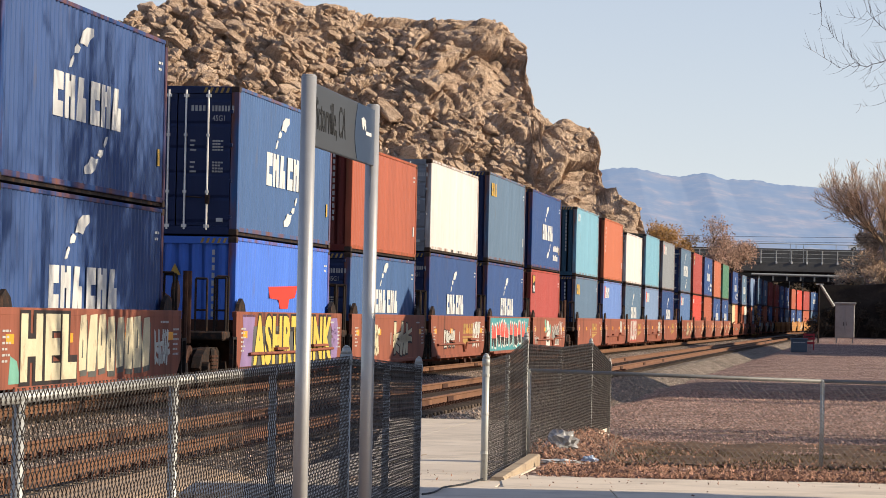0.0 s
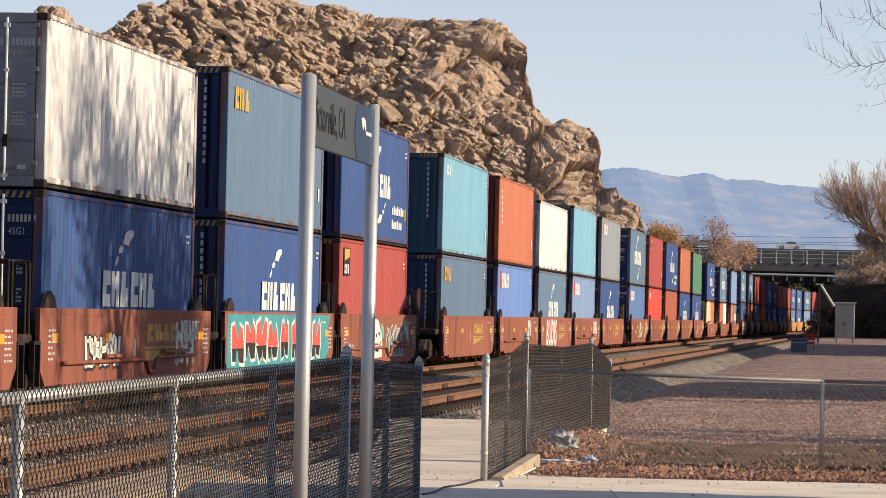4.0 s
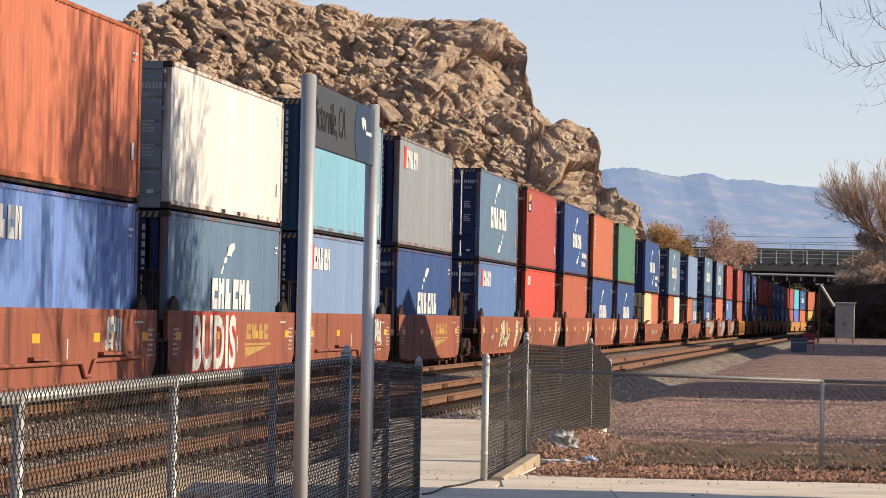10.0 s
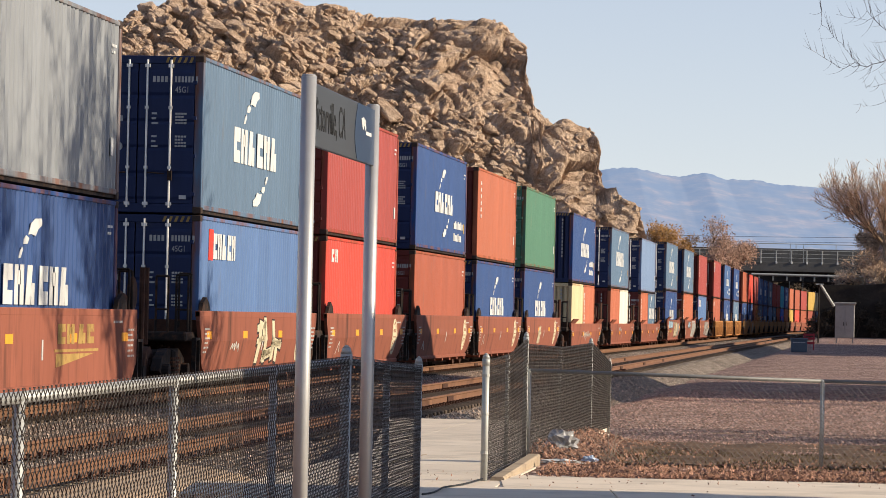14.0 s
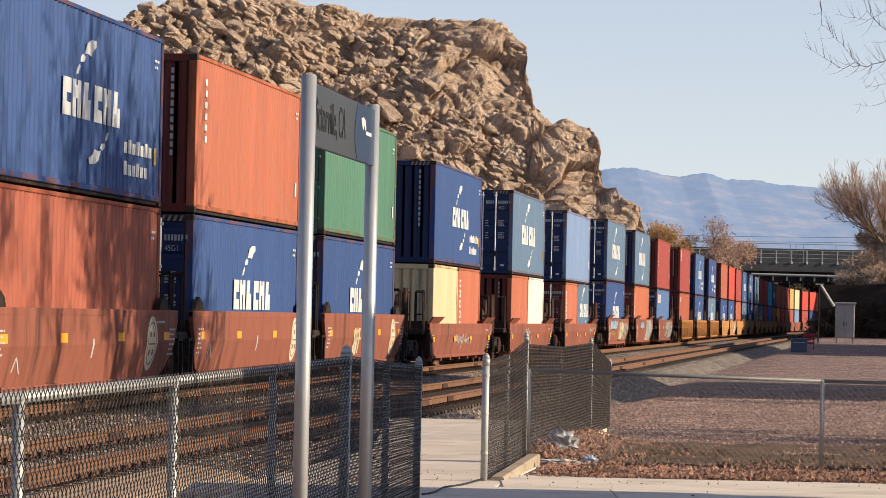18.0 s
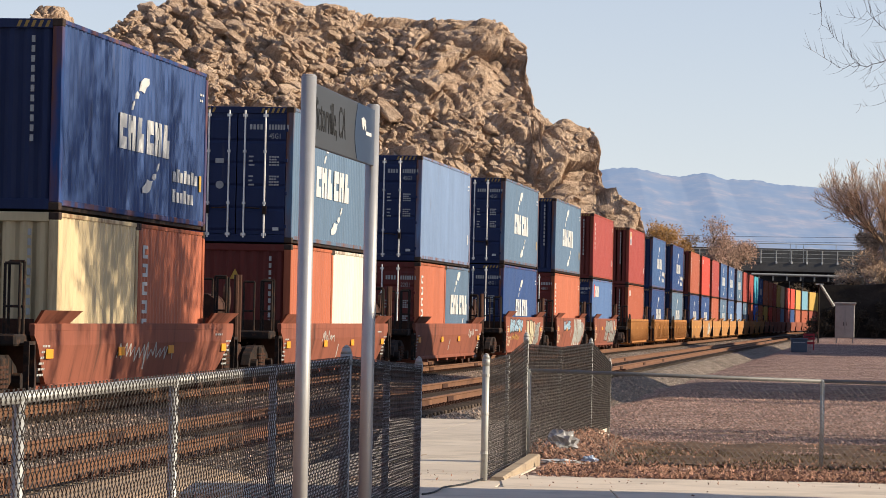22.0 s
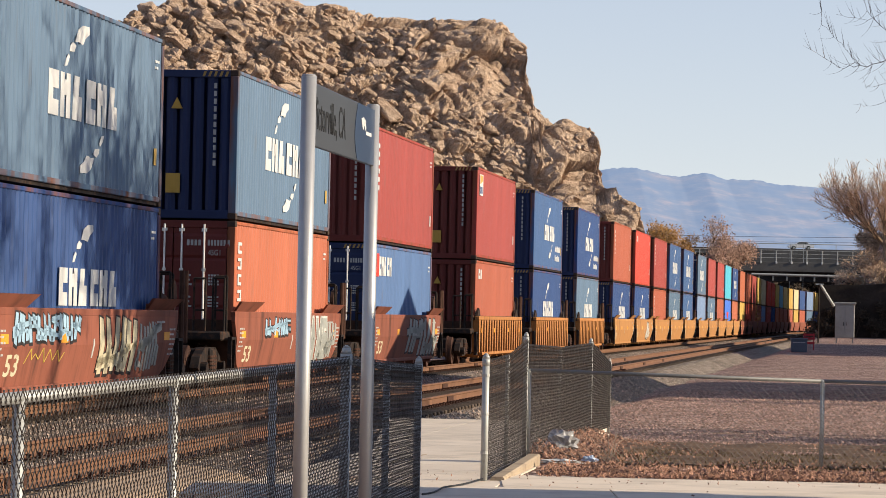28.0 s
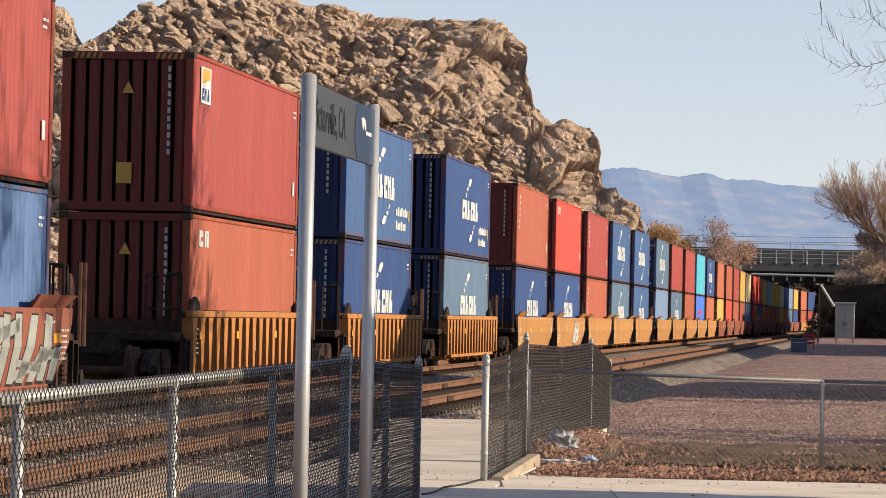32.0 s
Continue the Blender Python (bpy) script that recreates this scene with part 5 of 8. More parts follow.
def build_walks():
    walkway = empty("walkway", "worn concrete walkway slabs leading through the fence gap to the tracks", "walkway", kind="structure")
    y = 27.0
    while y < 51.0:
        d = 1.75
        m = Mesh()
        a, b = y + 0.006, y + d - 0.006
        za, zb = 0.014, 0.014
        edge = 0.2 if y < 35 else -0.1
        m.add([(on_fence(a) - 1.95, a, za - 0.55), (on_fence(a) + edge, a, za - 0.55), (on_fence(b) + edge, b, zb - 0.55), (on_fence(b) - 1.95, b, zb - 0.55),
               (on_fence(a) - 1.95, a, za), (on_fence(a) + edge, a, za), (on_fence(b) + edge, b, zb), (on_fence(b) - 1.95, b, zb)],
              [(0, 3, 2, 1), (4, 5, 6, 7), (0, 1, 5, 4), (1, 2, 6, 5), (2, 3, 7, 6), (3, 0, 4, 7)])
        part("slab", m.data("slab", CONCRETE), walkway)
        if y > 40:
            part("slab", Mesh().add([(x, yy, z) for z in (-0.5, 0.012) for x, yy in ((-0.75, a), (on_fence(a) - 1.962, a), (on_fence(b) - 1.962, b), (-0.75, b))],
                                    [(0, 3, 2, 1), (4, 5, 6, 7), (0, 1, 5, 4), (1, 2, 6, 5), (2, 3, 7, 6), (3, 0, 4, 7)]).data("slab", CONCRETE), walkway)
        y += d
    pave = empty("pavement", "pale worn concrete pavement along the dead leaves", "pavement", kind="structure")
    for j in range(17):
        for i in range(3):
            x0, y0 = on_fence(30) + 0.12 + 0.0 + i * 3.6 - (2.5 if j < 2 else 0), 33.4 - (j + 1) * 2.2
            if j == 0:
                x0 = on_fence(32) + 0.20 + i * 3.6
            part("slab", shared("pslab", lambda: Mesh().box(0, 3.588, 0, 2.188, -0.1, 0.022, 0.006).data("slab", CONCRETE)), pave, m=pose(x0, y0, 0))
    part("slab", Mesh().box(-0.6, 1.3, 29.5, 34.0, -0.12, 0.004, 0.006).data("slab", CONCRETE), pave)
    m = Mesh()
    ys = np.linspace(32.5, 36.4, 12)
    for k, yy in enumerate(ys):
        x = on_fence(yy) + 0.05
        for dx, z in ((0, -0.1), (0, 0.05), (0.012, 0.065), (0.11, 0.065), (0.125, 0.05), (0.125, -0.1)):
            m.v.append((x + dx, float(yy), z - 0.015 + 0.006 * k))
    for k in range(11):
        for j in range(6):
            m.f.append((k * 6 + j, k * 6 + (j + 1) % 6, k * 6 + 6 + (j + 1) % 6, k * 6 + 6 + j))
    m.f += [tuple(range(6)), tuple(66 + j for j in reversed(range(6)))]
    tagged(new("curb", m.data("curb", CURB)), "low pale concrete curb below the fence", "curb", kind="structure")


def chain_link(a, b, z0, z1, z0b, z1b, cell=0.045, wire=0.0021, row=0.025, mat=None, out=0.022, jitter=0.05):
    """Woven wire between two posts: zigzag strands in the plane of the fence."""
    a, b = Vector(a), Vector(b)
    n = max(2, int((b - a).length / cell * 2))      # neighbouring strands zigzag against each other and meet
    rows = int((z1 - z0) / row)
    rnd = random.Random(int(a.y * 100))
    d = (b - a) / n
    side = Vector((d.y, -d.x, 0)).normalized()
    m = Mesh()
    for i in range(n):
        t = i / n
        lo, hi = z0 + (z0b - z0) * t, z1 + (z1b - z1) * t
        pts = []
        for k in range(rows + 1):
            q = a + d * (i + (0.5 if (k + i) % 2 else -0.5) + rnd.gauss(0, jitter)) + side * (out + (0.0024 if (k + i) % 2 else -0.0024))
            pts.append(Vector((q.x, q.y, lo + (hi - lo) * k / rows)))
        base = len(m.v)
        u = (d.normalized() + Vector((0, 0, 0.3))).normalized() * wire
        for q in pts:
            m.v += [tuple(q + u), tuple(q + side * wire * 1.2 - u * 0.5), tuple(q - side * wire * 1.2 - u * 0.5)]
        for k in range(rows):
            for j in range(3):
                m.f.append((base + 3 * k + j, base + 3 * k + (j + 1) % 3, base + 3 * k + 3 + (j + 1) % 3, base + 3 * k + 3 + j))
    me = bpy.data.meshes.new("wire_mesh")
    me.from_pydata(m.v, [], m.f)
    me.materials.append(mat or GALV_DULL)
    return me


def post_mesh(h, r, cap=True):
    m = Mesh().rod((0, 0, -0.1), (0, 0, h - (0.03 if cap else 0)), r, 14)
    if cap:
        m.rod((0, 0, h - 0.08), (0, 0, h - 0.02), r * 1.12, 14).rod((0, 0, h - 0.02), (0, 0, h + 0.015), r * 1.12, 14, r * 0.75).rod((0, 0, h + 0.015), (0, 0, h + 0.03), r * 0.75, 14, r * 0.2)
    return m


def fence_run(label, posts, rail=True, group="chain-link fence runs", cell=0.07, wire=0.0016, row=0.035, mat=None, over=0.03, pipe=None, jitter=0.05):
    """posts: (x, y, base z, height, radius, cap)."""
    ob = empty("chain_link_fence", label, "fence", group)
    for i, (x, y, z, h, r, cap) in enumerate(posts):
        p = part("post", post_mesh(h if cap else h - 0.05, r, cap).data("post", GALV, True), ob, m=pose(x, y, z))
        if r > 0.03:
            for zz in (0.25, 0.6, 0.95):
                if zz < h:
                    part("tension_band", shared(("band", r), lambda: Mesh().rod((0, 0, -0.012), (0, 0, 0.012), r * 1.12, 12).data("tension_band", GALV)), p, m=pose(0, 0, zz))
    for (x, y, z, h, r, c), (x2, y2, z2, h2, r2, c2) in zip(posts, posts[1:]):
        top, top2 = z + h - 0.06, z2 + h2 - 0.06
        part("wire_mesh", chain_link((x, y, 0), (x2, y2, 0), min(z, 0.02), top + over, min(z2, 0.02), top2 + over, cell, wire, row, mat, jitter=jitter), ob, "dull woven wire")
        if rail:
            part("top_rail", Mesh().rod((x, y, top), (x2, y2, top2), 0.0195, 10).data("top_rail", pipe or GALV, True), ob)
    return ob


def build_fences():
    left = [(on_fence(y), y, 0.0, h, r, c) for y, h, r, c in ((4.7, 1.295, 0.019, False), (7.7, 1.295, 0.019, False), (10.7, 1.295, 0.019, False), (13.7, 1.295, 0.019, False), (16.7, 1.295, 0.019, False), (19.9, 1.30, 0.030, True), (22.3, 1.24, 0.022, False), (24.6, 1.19, 0.026, True))]
    fence_run("galvanised chain-link fence with round posts along the platform", left)
    mid = [(on_fence(y), y, z, h, r, c) for y, z, h, r, c in ((32.4, 0.02, 1.12, 0.032, True), (34.5, 0.10, 1.08, 0.020, False), (36.5, 0.14, 1.18, 0.026, True))]
    fence_run("short chain-link fence run beside the curb", mid, False, wire=0.0016, jitter=0.20)
    back = [(on_fence(y), y, z, h, r, c) for y, z, h, r, c in ((36.5, 0.14, 1.12, 0.020, False), (41.0, 0.06, 1.14, 0.020, False), (46.0, 0.02, 1.20, 0.026, True), (49.8, 0.0, 0.92, 0.024, True))]
    fence_run("sagging chain-link fence run above the dead leaves", back, False, wire=0.0017, jitter=0.30)
    right = [(on_fence(36.5) + 0.04, 36.55, 0.05, 0.97, 0.02, False), (3.92, 36.7, 0.02, 0.95, 0.022, False), (7.0, 36.8, 0.0, 0.95, 0.022, False)]
    fence_run("low chain-link fence with a top rail beside the pavement", right, cell=0.07, wire=0.0024, row=0.035, mat=GALV_DULL, over=0.0, pipe=material("tarnished_pipe", (0.17, 0.17, 0.165), 0.6, 0.3, 0.2, 6, 0.05, 60))


SIGN_GREY = material("dark_grey_sign_enamel", (0.043, 0.048, 0.055), 0.35, 0, 0.08, 2, 0)
SIGN_BLUE = material("dark_blue_sign_enamel", (0.016, 0.035, 0.074), 0.35, 0, 0.08, 2, 0)
ALUM = material("brushed_aluminium", (0.406, 0.402, 0.390), 0.40, 0.5, 0.08, 1.5, 0.03, 90, stretch=(1, 1, 6))


def build_sign():
    b2 = -2.11
    y1, y2 = 14.07, 16.0
    p1, p2 = Vector((b2 + FENCE_M * y1, y1, 0)), Vector((b2 + FENCE_M * y2, y2, 0))
    d = (p2 - p1).normalized()
    rz = math.degrees(math.atan2(-d.x, d.y))
    ob = empty("station_sign", "dark grey station name sign between two round aluminium posts", "sign", m=pose(p1.x, p1.y, 0, 0, 0, rz))
    L = (p2 - p1).length
    for y in (0, L):
        part("post", Mesh().rod((0, y, -0.02), (0, y, 2.438), 0.030, 24).rod((0, y, 2.438), (0, y, 2.444), 0.030, 24, 0.024).data("post", ALUM, True), ob, "satin aluminium post")
    part("panel", Mesh().box(-0.010, 0.010, 0.025, L - 0.025, 2.168, 2.418, 0.003).data("panel", SIGN_GREY), ob)
    edge = [(1.36 - 0.24 * math.sin(math.pi * 0.5 * i / 8) * (1 - i / 8), 2.170 + 0.246 * i / 8) for i in range(9)]
    part("panel_wing", Mesh().prism([(L - 0.027, 2.170), (L - 0.027, 2.416)] + edge[::-1], 0.0105, 0.0122).data("panel_wing", SIGN_BLUE), ob, "dark blue end of the panel")
    for k, q in enumerate(([(1.46, 2.352), (1.54, 2.364), (1.59, 2.340), (1.52, 2.304)], [(1.55, 2.36), (1.60, 2.352), (1.62, 2.32), (1.59, 2.304)], rect(1.62, 1.80, 2.290, 2.306))):
        part("logo", Mesh().prism(q, 0.0122, 0.0140).data("logo", WHITE_MARK), ob, "pale logo shape")
    cu = bpy.data.curves.new("station_name", "FONT")
    cu.body, cu.size, cu.extrude = "Victorville, CA", 0.185, 0.0008
    tmp = bpy.data.objects.new("station_name", cu)
    scene.collection.objects.link(tmp)
    dg = bpy.context.evaluated_depsgraph_get()
    me = bpy.data.meshes.new_from_object(tmp.evaluated_get(dg))
    bpy.data.objects.remove(tmp)
    me.materials.clear()
    me.materials.append(BLACK_MARK)
    name_part = part("lettering", me, ob, "black station name", Matrix(((0, 0, 1, 0.0112), (0.83, 0, 0, 0.07), (0, 1, 0, 2.238), (0, 0, 0, 1))))
    tagged(name_part, "black station name", kind="stuff")


# ---------------------------------------------------------------- the rocky hill
def granite(name, islands):
    """Weathered granite: tan and grey patches, dark joints, rough grain."""
    m = bpy.data.materials.new(name)
    m.use_nodes = True
    n, l = m.node_tree.nodes, m.node_tree.links
    bs = n["Principled BSDF"]
    bs.inputs["Roughness"].default_value, bs.inputs["Specular IOR Level"].default_value = 0.95, 0.1
    tc = n.new("ShaderNodeTexCoord")
    if islands:
        src = n.new("ShaderNodeNewGeometry").outputs["Random Per Island"]
        co = tc.outputs["Object"]
    else:
        src = n.new("ShaderNodeObjectInfo").outputs["Random"]
        co = tc.outputs["Object"]
    big, mid = n.new("ShaderNodeTexNoise"), n.new("ShaderNodeTexNoise")
    big.inputs["Scale"].default_value, big.inputs["Detail"].default_value, big.inputs["Roughness"].default_value = 0.7, 8, 0.6
    mid.inputs["Scale"].default_value, mid.inputs["Detail"].default_value, mid.inputs["Roughness"].default_value = 3.4, 12, 0.78
    vo = n.new("ShaderNodeTexVoronoi")
    vo.feature = "DISTANCE_TO_EDGE"
    vo.inputs["Scale"].default_value = 0.9
    warp = n.new("ShaderNodeVectorMath")
    warp.operation = "MULTIPLY_ADD"
    warp.inputs[1].default_value = (0.6, 0.6, 0.6)
    l.new(co, big.inputs["Vector"]), l.new(co, mid.inputs["Vector"])
    l.new(mid.outputs["Color"], warp.inputs[0]), l.new(co, warp.inputs[2]), l.new(warp.outputs[0], vo.inputs["Vector"])
    rp = n.new("ShaderNodeValToRGB")
    e = rp.color_ramp.elements
    e[0].position, e[0].color = 0.33, (0.18, 0.12, 0.082, 1)
    e[1].position, e[1].color = 0.63, (0.66, 0.495, 0.360, 1)
    k = e.new(0.50)
    k.color = (0.44, 0.312, 0.22, 1)
    mixf = n.new("ShaderNodeMath")
    mixf.operation = "MULTIPLY_ADD"
    mixf.inputs[1].default_value = 0.45
    half = n.new("ShaderNodeMath")
    half.operation = "MULTIPLY_ADD"
    half.inputs[1].default_value = 0.5
    l.new(big.outputs["Fac"], half.inputs[0])
    mul = n.new("ShaderNodeMath")
    mul.operation = "MULTIPLY"
    mul.inputs[1].default_value = 0.10
    l.new(src, mul.inputs[0]), l.new(mul.outputs[0], half.inputs[2])
    l.new(mid.outputs["Fac"], mixf.inputs[0]), l.new(half.outputs[0], mixf.inputs[2])
    l.new(mixf.outputs[0], rp.inputs[0])
    crack = n.new("ShaderNodeMapRange")
    crack.inputs["From Min"].default_value, crack.inputs["From Max"].default_value = 0.0, 0.05
    crack.inputs["To Min"].default_value, crack.inputs["To Max"].default_value = 0.78, 1.0
    l.new(vo.outputs["Distance"], crack.inputs["Value"])
    sc = n.new("ShaderNodeVectorMath")
    sc.operation = "SCALE"
    l.new(rp.outputs[0], sc.inputs[0]), l.new(crack.outputs[0], sc.inputs["Scale"])
    l.new(sc.outputs[0], bs.inputs["Base Color"])
    hs = n.new("ShaderNodeMath")
    hs.operation = "MULTIPLY_ADD"
    hs.inputs[1].default_value = 0.35
    l.new(crack.outputs[0], hs.inputs[0]), l.new(mid.outputs["Fac"], hs.inputs[2])
    bp = n.new("ShaderNodeBump")
    bp.inputs["Strength"].default_value, bp.inputs["Distance"].default_value = 1.0, 0.30
    l.new(hs.outputs[0], bp.inputs["Height"]), l.new(bp.outputs[0], bs.inputs["Normal"])
    return m


ROCK, ROCK_ONE = granite("desert_granite", True), granite("desert_granite_boulder", False)
# ridge line: place across (m) at the hill's distance and height
RIDGE = ((-70, 12), (-40, 17), (-32.2, 21.0), (-30.5, 22.4), (-30.0, 23.2), (-28.0, 23.1), (-27.15, 21.1), (-26.7, 20.2), (-25.8, 20.6), (-24.5, 21.6), (-23.5, 22.3), (-22.4, 23.3), (-20.6, 23.9), (-19, 24.2), (-14.5, 24.3), (-12, 24.3), (-9.6, 23.8), (-6.3, 23.3), (-2.1, 22.8),
         (0.3, 22.6), (2.8, 22.3), (4.6, 21.8), (5.5, 20.9), (5.75, 18.9), (6.15, 17.9), (6.3, 16.5), (7.05, 15.6), (8.0, 15.2), (10.0, 14.5), (10.6, 13.4), (10.85, 11.4), (11.55, 10.0), (12.0, 9.6), (13.1, 9.4), (13.6, 8.5), (13.85, 7.4), (14.1, 5.1), (14.6, 0.0), (15.5, -1.0), (40, -1.0))
HILL_Y = 238.0


def hill_top(x):
    return float(np.interp(x, [a for a, b in RIDGE], [b for a, b in RIDGE]))


def hill_z(x, y):
    """Height of the slope: it climbs at about forty degrees from its foot to the ridge, in ledges."""
    top = hill_top(x)
    depth = y - HILL_Y + 1.6 * noise.noise((x * 0.12, y * 0.1, 3.0))
    run = max(top, 0.5) * 0.95
    t = depth / run
    if t <= 0:
        z = -0.8 + depth * 0.1
    elif t < 1:
        z = top * (t ** 0.88) - 0.8 * (1 - t)
    else:
        z = top - (depth - run) * 0.10
    ledge = 1.1 * noise.noise((x * 0.22, y * 0.22, 9.0)) + 0.55 * noise.noise((x * 0.6, y * 0.6, 5.0))
    return z + ledge * min(1, max(0, t)) * (0.25 if t > 0.9 else 1.0)


def rock_shapes(count, level, seed):
    """Boulder prototypes: rounded blocks, their sides cut flat and their corners worn."""
    shapes = []
    for k in range(count):
        r = random.Random(seed + k)
        bm = bmesh.new()
        bmesh.ops.create_icosphere(bm, subdivisions=level, radius=1.0)
        turn = Euler((r.gauss(0, 0.25), r.gauss(0, 0.25), r.gauss(0, 0.25))).to_matrix()
        planes = [(turn @ Vector(a), r.uniform(0.52, 0.72)) for a in ((1, 0, 0), (-1, 0, 0), (0, 1, 0), (0, -1, 0), (0, 0, 1), (0, 0, -1))]
        for _ in range(6):
            v = Vector((r.gauss(0, 1), r.gauss(0, 1), r.gauss(0, 1))).normalized()
            planes.append((v, r.uniform(0.55, 0.80)))
        for v in bm.verts:
            dvec = v.co.normalized()
            rad = 1.0
            for nvec, hh in planes:
                c = nvec.dot(dvec)
                if c > 0.05:
                    rad = min(rad, hh / c)
            rad *= 1 + 0.08 * noise.noise(dvec * 2.5 + Vector((k * 3.1, 0, 0))) + 0.05 * noise.noise(dvec * 6 + Vector((0, k * 2.3, 0)))
            v.co = dvec * rad
        vs = np.array([v.co[:] for v in bm.verts])
        fs = np.array([[q.index for q in f.verts] for f in bm.faces])
        bm.free()
        shapes.append((vs, fs))
    return shapes


def hashed(ix, iy, iz, k):
    """Even random numbers from 0 to 1 for the cells of a grid."""
    h = (ix * 73856093) ^ (iy * 19349663) ^ (iz * 83492791) ^ (k * 2654435761)
    h = (h ^ (h >> 13)) * 1274126177 & 0x7FFFFFFF
    h = (h ^ (h >> 15)) * 668265263 & 0x7FFFFFFF
    return ((h ^ (h >> 12)) & 0xFFFFF) / 1048575.0


def block_field(P, size, seed, tilt):
    """Splits space into uneven blocks: each one's own height and tilt, and how far a point is from the joint round its block."""
    Q = P / size
    I = np.floor(Q).astype(np.int64)
    f1, f2 = np.full(len(P), 9.0), np.full(len(P), 9.0)
    win = np.zeros((len(P), 3), np.int64)
    mid = np.zeros((len(P), 3))
    for dx in (-1, 0, 1):
        for dy in (-1, 0, 1):
            for dz in (-1, 0, 1):
                J = I + np.array((dx, dy, dz))
                C = J + np.stack([hashed(J[:, 0], J[:, 1], J[:, 2], seed + a) for a in range(3)], 1)
                d = np.linalg.norm(Q - C, axis=1)
                near = d < f1
                f2 = np.where(near, f1, np.minimum(f2, d))
                f1 = np.where(near, d, f1)
                win[near] = J[near]
                mid[near] = C[near]
    rnd = [hashed(win[:, 0], win[:, 1], win[:, 2], seed + 7 + a) - 0.5 for a in range(4)]
    lean = sum(rnd[a] * (Q - mid)[:, a] for a in range(3)) * 2 * tilt
    return rnd[3] * 2 + lean, f2 - f1


def build_hill():
    """Jointed bedrock, its beds dipping to the right, with boulders and rubble lying on the ledges."""
    xs = np.arange(-36, 15.4, 0.13)
    ts = np.concatenate([np.linspace(-0.12, 1.0, 250), np.linspace(1.01, 1.5, 26)])
    nx, nt = len(xs), len(ts)
    tops = np.interp(xs, [a for a, b in RIDGE], [b for a, b in RIDGE])
    P = np.zeros((nt, nx, 3))
    for i, x in enumerate(xs):
        run = max(tops[i], 0.5) * 0.95
        for j, t in enumerate(ts):
            y = HILL_Y + run * t
            P[j, i] = (x, y, hill_z(float(x), float(y)))
    flat_p = P.reshape(-1, 3)
    c, s = math.cos(radians(33)), math.sin(radians(33))
    bed = np.stack([(flat_p[:, 0] * c - flat_p[:, 2] * s) / 1.55, flat_p[:, 1], (flat_p[:, 0] * s + flat_p[:, 2] * c) * 1.15], 1)
    warp = np.stack([np.sin(bed[:, 2] * 0.9 + bed[:, 0] * 0.35), np.sin(bed[:, 0] * 1.1 + 1.0), np.sin(bed[:, 0] * 0.8 - bed[:, 1] * 0.7)], 1)
    bed = bed + 0.28 * warp
    massive = np.clip((flat_p[:, 0] + 5.0) / 6.0, 0, 1) * np.clip((flat_p[:, 2] - 0.62 * np.repeat(tops[None], nt, 0).reshape(-1)) / 3.0 + np.clip((flat_p[:, 0] - 4.0) / 3.0, 0, 1), 0, 1)
    out = np.zeros(len(bed))
    for size, high, tilt, joint, deep, more in ((5.2, 1.0, 1.5, 0.10, 0.6, 0.3), (2.3, 0.60, 1.7, 0.12, 0.45, -0.3), (1.05, 0.30, 1.7, 0.16, 0.28, -0.5), (0.52, 0.13, 1.6, 0.2, 0.12, -0.6)):
        lift_b, edge = block_field(bed + size, size, int(size * 10), tilt)
        cut = np.clip(edge / joint, 0, 1)
        out += (1 + more * massive) * (high * lift_b - deep * (1 - cut * cut * (3 - 2 * cut)))
    out = (out - out.mean()) * np.clip(0.35 + np.repeat(ts[:, None], nx, 1).reshape(-1) * 1.2, 0.3, 1.0) * 0.82
    hold = np.where(np.repeat(ts[:, None], nx, 1).reshape(-1) > 0.93, 0.55, 1.0)
    D = np.array((0.40, -0.62, 0.52))
    P = (flat_p + (out * hold)[:, None] * D).reshape(nt, nx, 3)
    # the face is turned to the right: each column lies nearer the further left it is
    near = P[..., 1] + 0.36 * (P[..., 0] - 14.6) * np.clip((14.6 - P[..., 0]) / 6.0, 0.25, 1.0)
    grow_by = near / P[..., 1]
    P = np.stack([P[..., 0] * grow_by, near, 1.51 + (P[..., 2] - 1.51) * grow_by], -1)
    ridge_z = P[250:, :, 2].max(0)
    hill = empty("rocky_hill", "steep rocky desert hill heaped with tan granite boulders", "hill", kind="structure")
    me = bpy.data.meshes.new("slope")
    me.from_pydata(P.reshape(-1, 3).tolist(), [], [(j * nx + i, j * nx + i + 1, (j + 1) * nx + i + 1, (j + 1) * nx + i) for j in range(nt - 1) for i in range(nx - 1)])
    me.materials.append(ROCK_ONE)
    part("slope", me, hill)
    big, small = rock_shapes(14, 3, 100), rock_shapes(16, 2, 300)
    meshes = []
    for vs, fs in big:
        b = bpy.data.meshes.new("boulder")
        b.from_pydata([tuple(p) for p in vs], [], [tuple(int(i) for i in f) for f in fs])
        b.materials.append(ROCK_ONE)
        meshes.append(b)
    r = random.Random(8)
    V, Fc, base, singles = [], [], 0, 0
    bare = massive.reshape(nt, nx)
    for k in range(8200):
        i, j = r.randrange(20, nx - 2), int((0.10 + 0.90 * r.random() ** 0.9) * 250 * 0.985)
        x, y, z = P[j, i]
        top = ridge_z[i]
        if bare[j, i] > 0.4 and r.random() < 0.85:
            continue
        if singles < 290:
            size = r.uniform(0.34, 0.72) * (1.4 if r.random() < 0.2 else 1.0)
        else:
            size = min(0.55, 0.08 + r.paretovariate(2.2) * 0.115)
        while size > 0.2 and (ridge_z[min(nx - 1, i + int(size * 8.5))] < z + size * 0.35 or z + size * 0.7 > top + 0.45):        # nothing juts out over the edge
            size *= 0.8
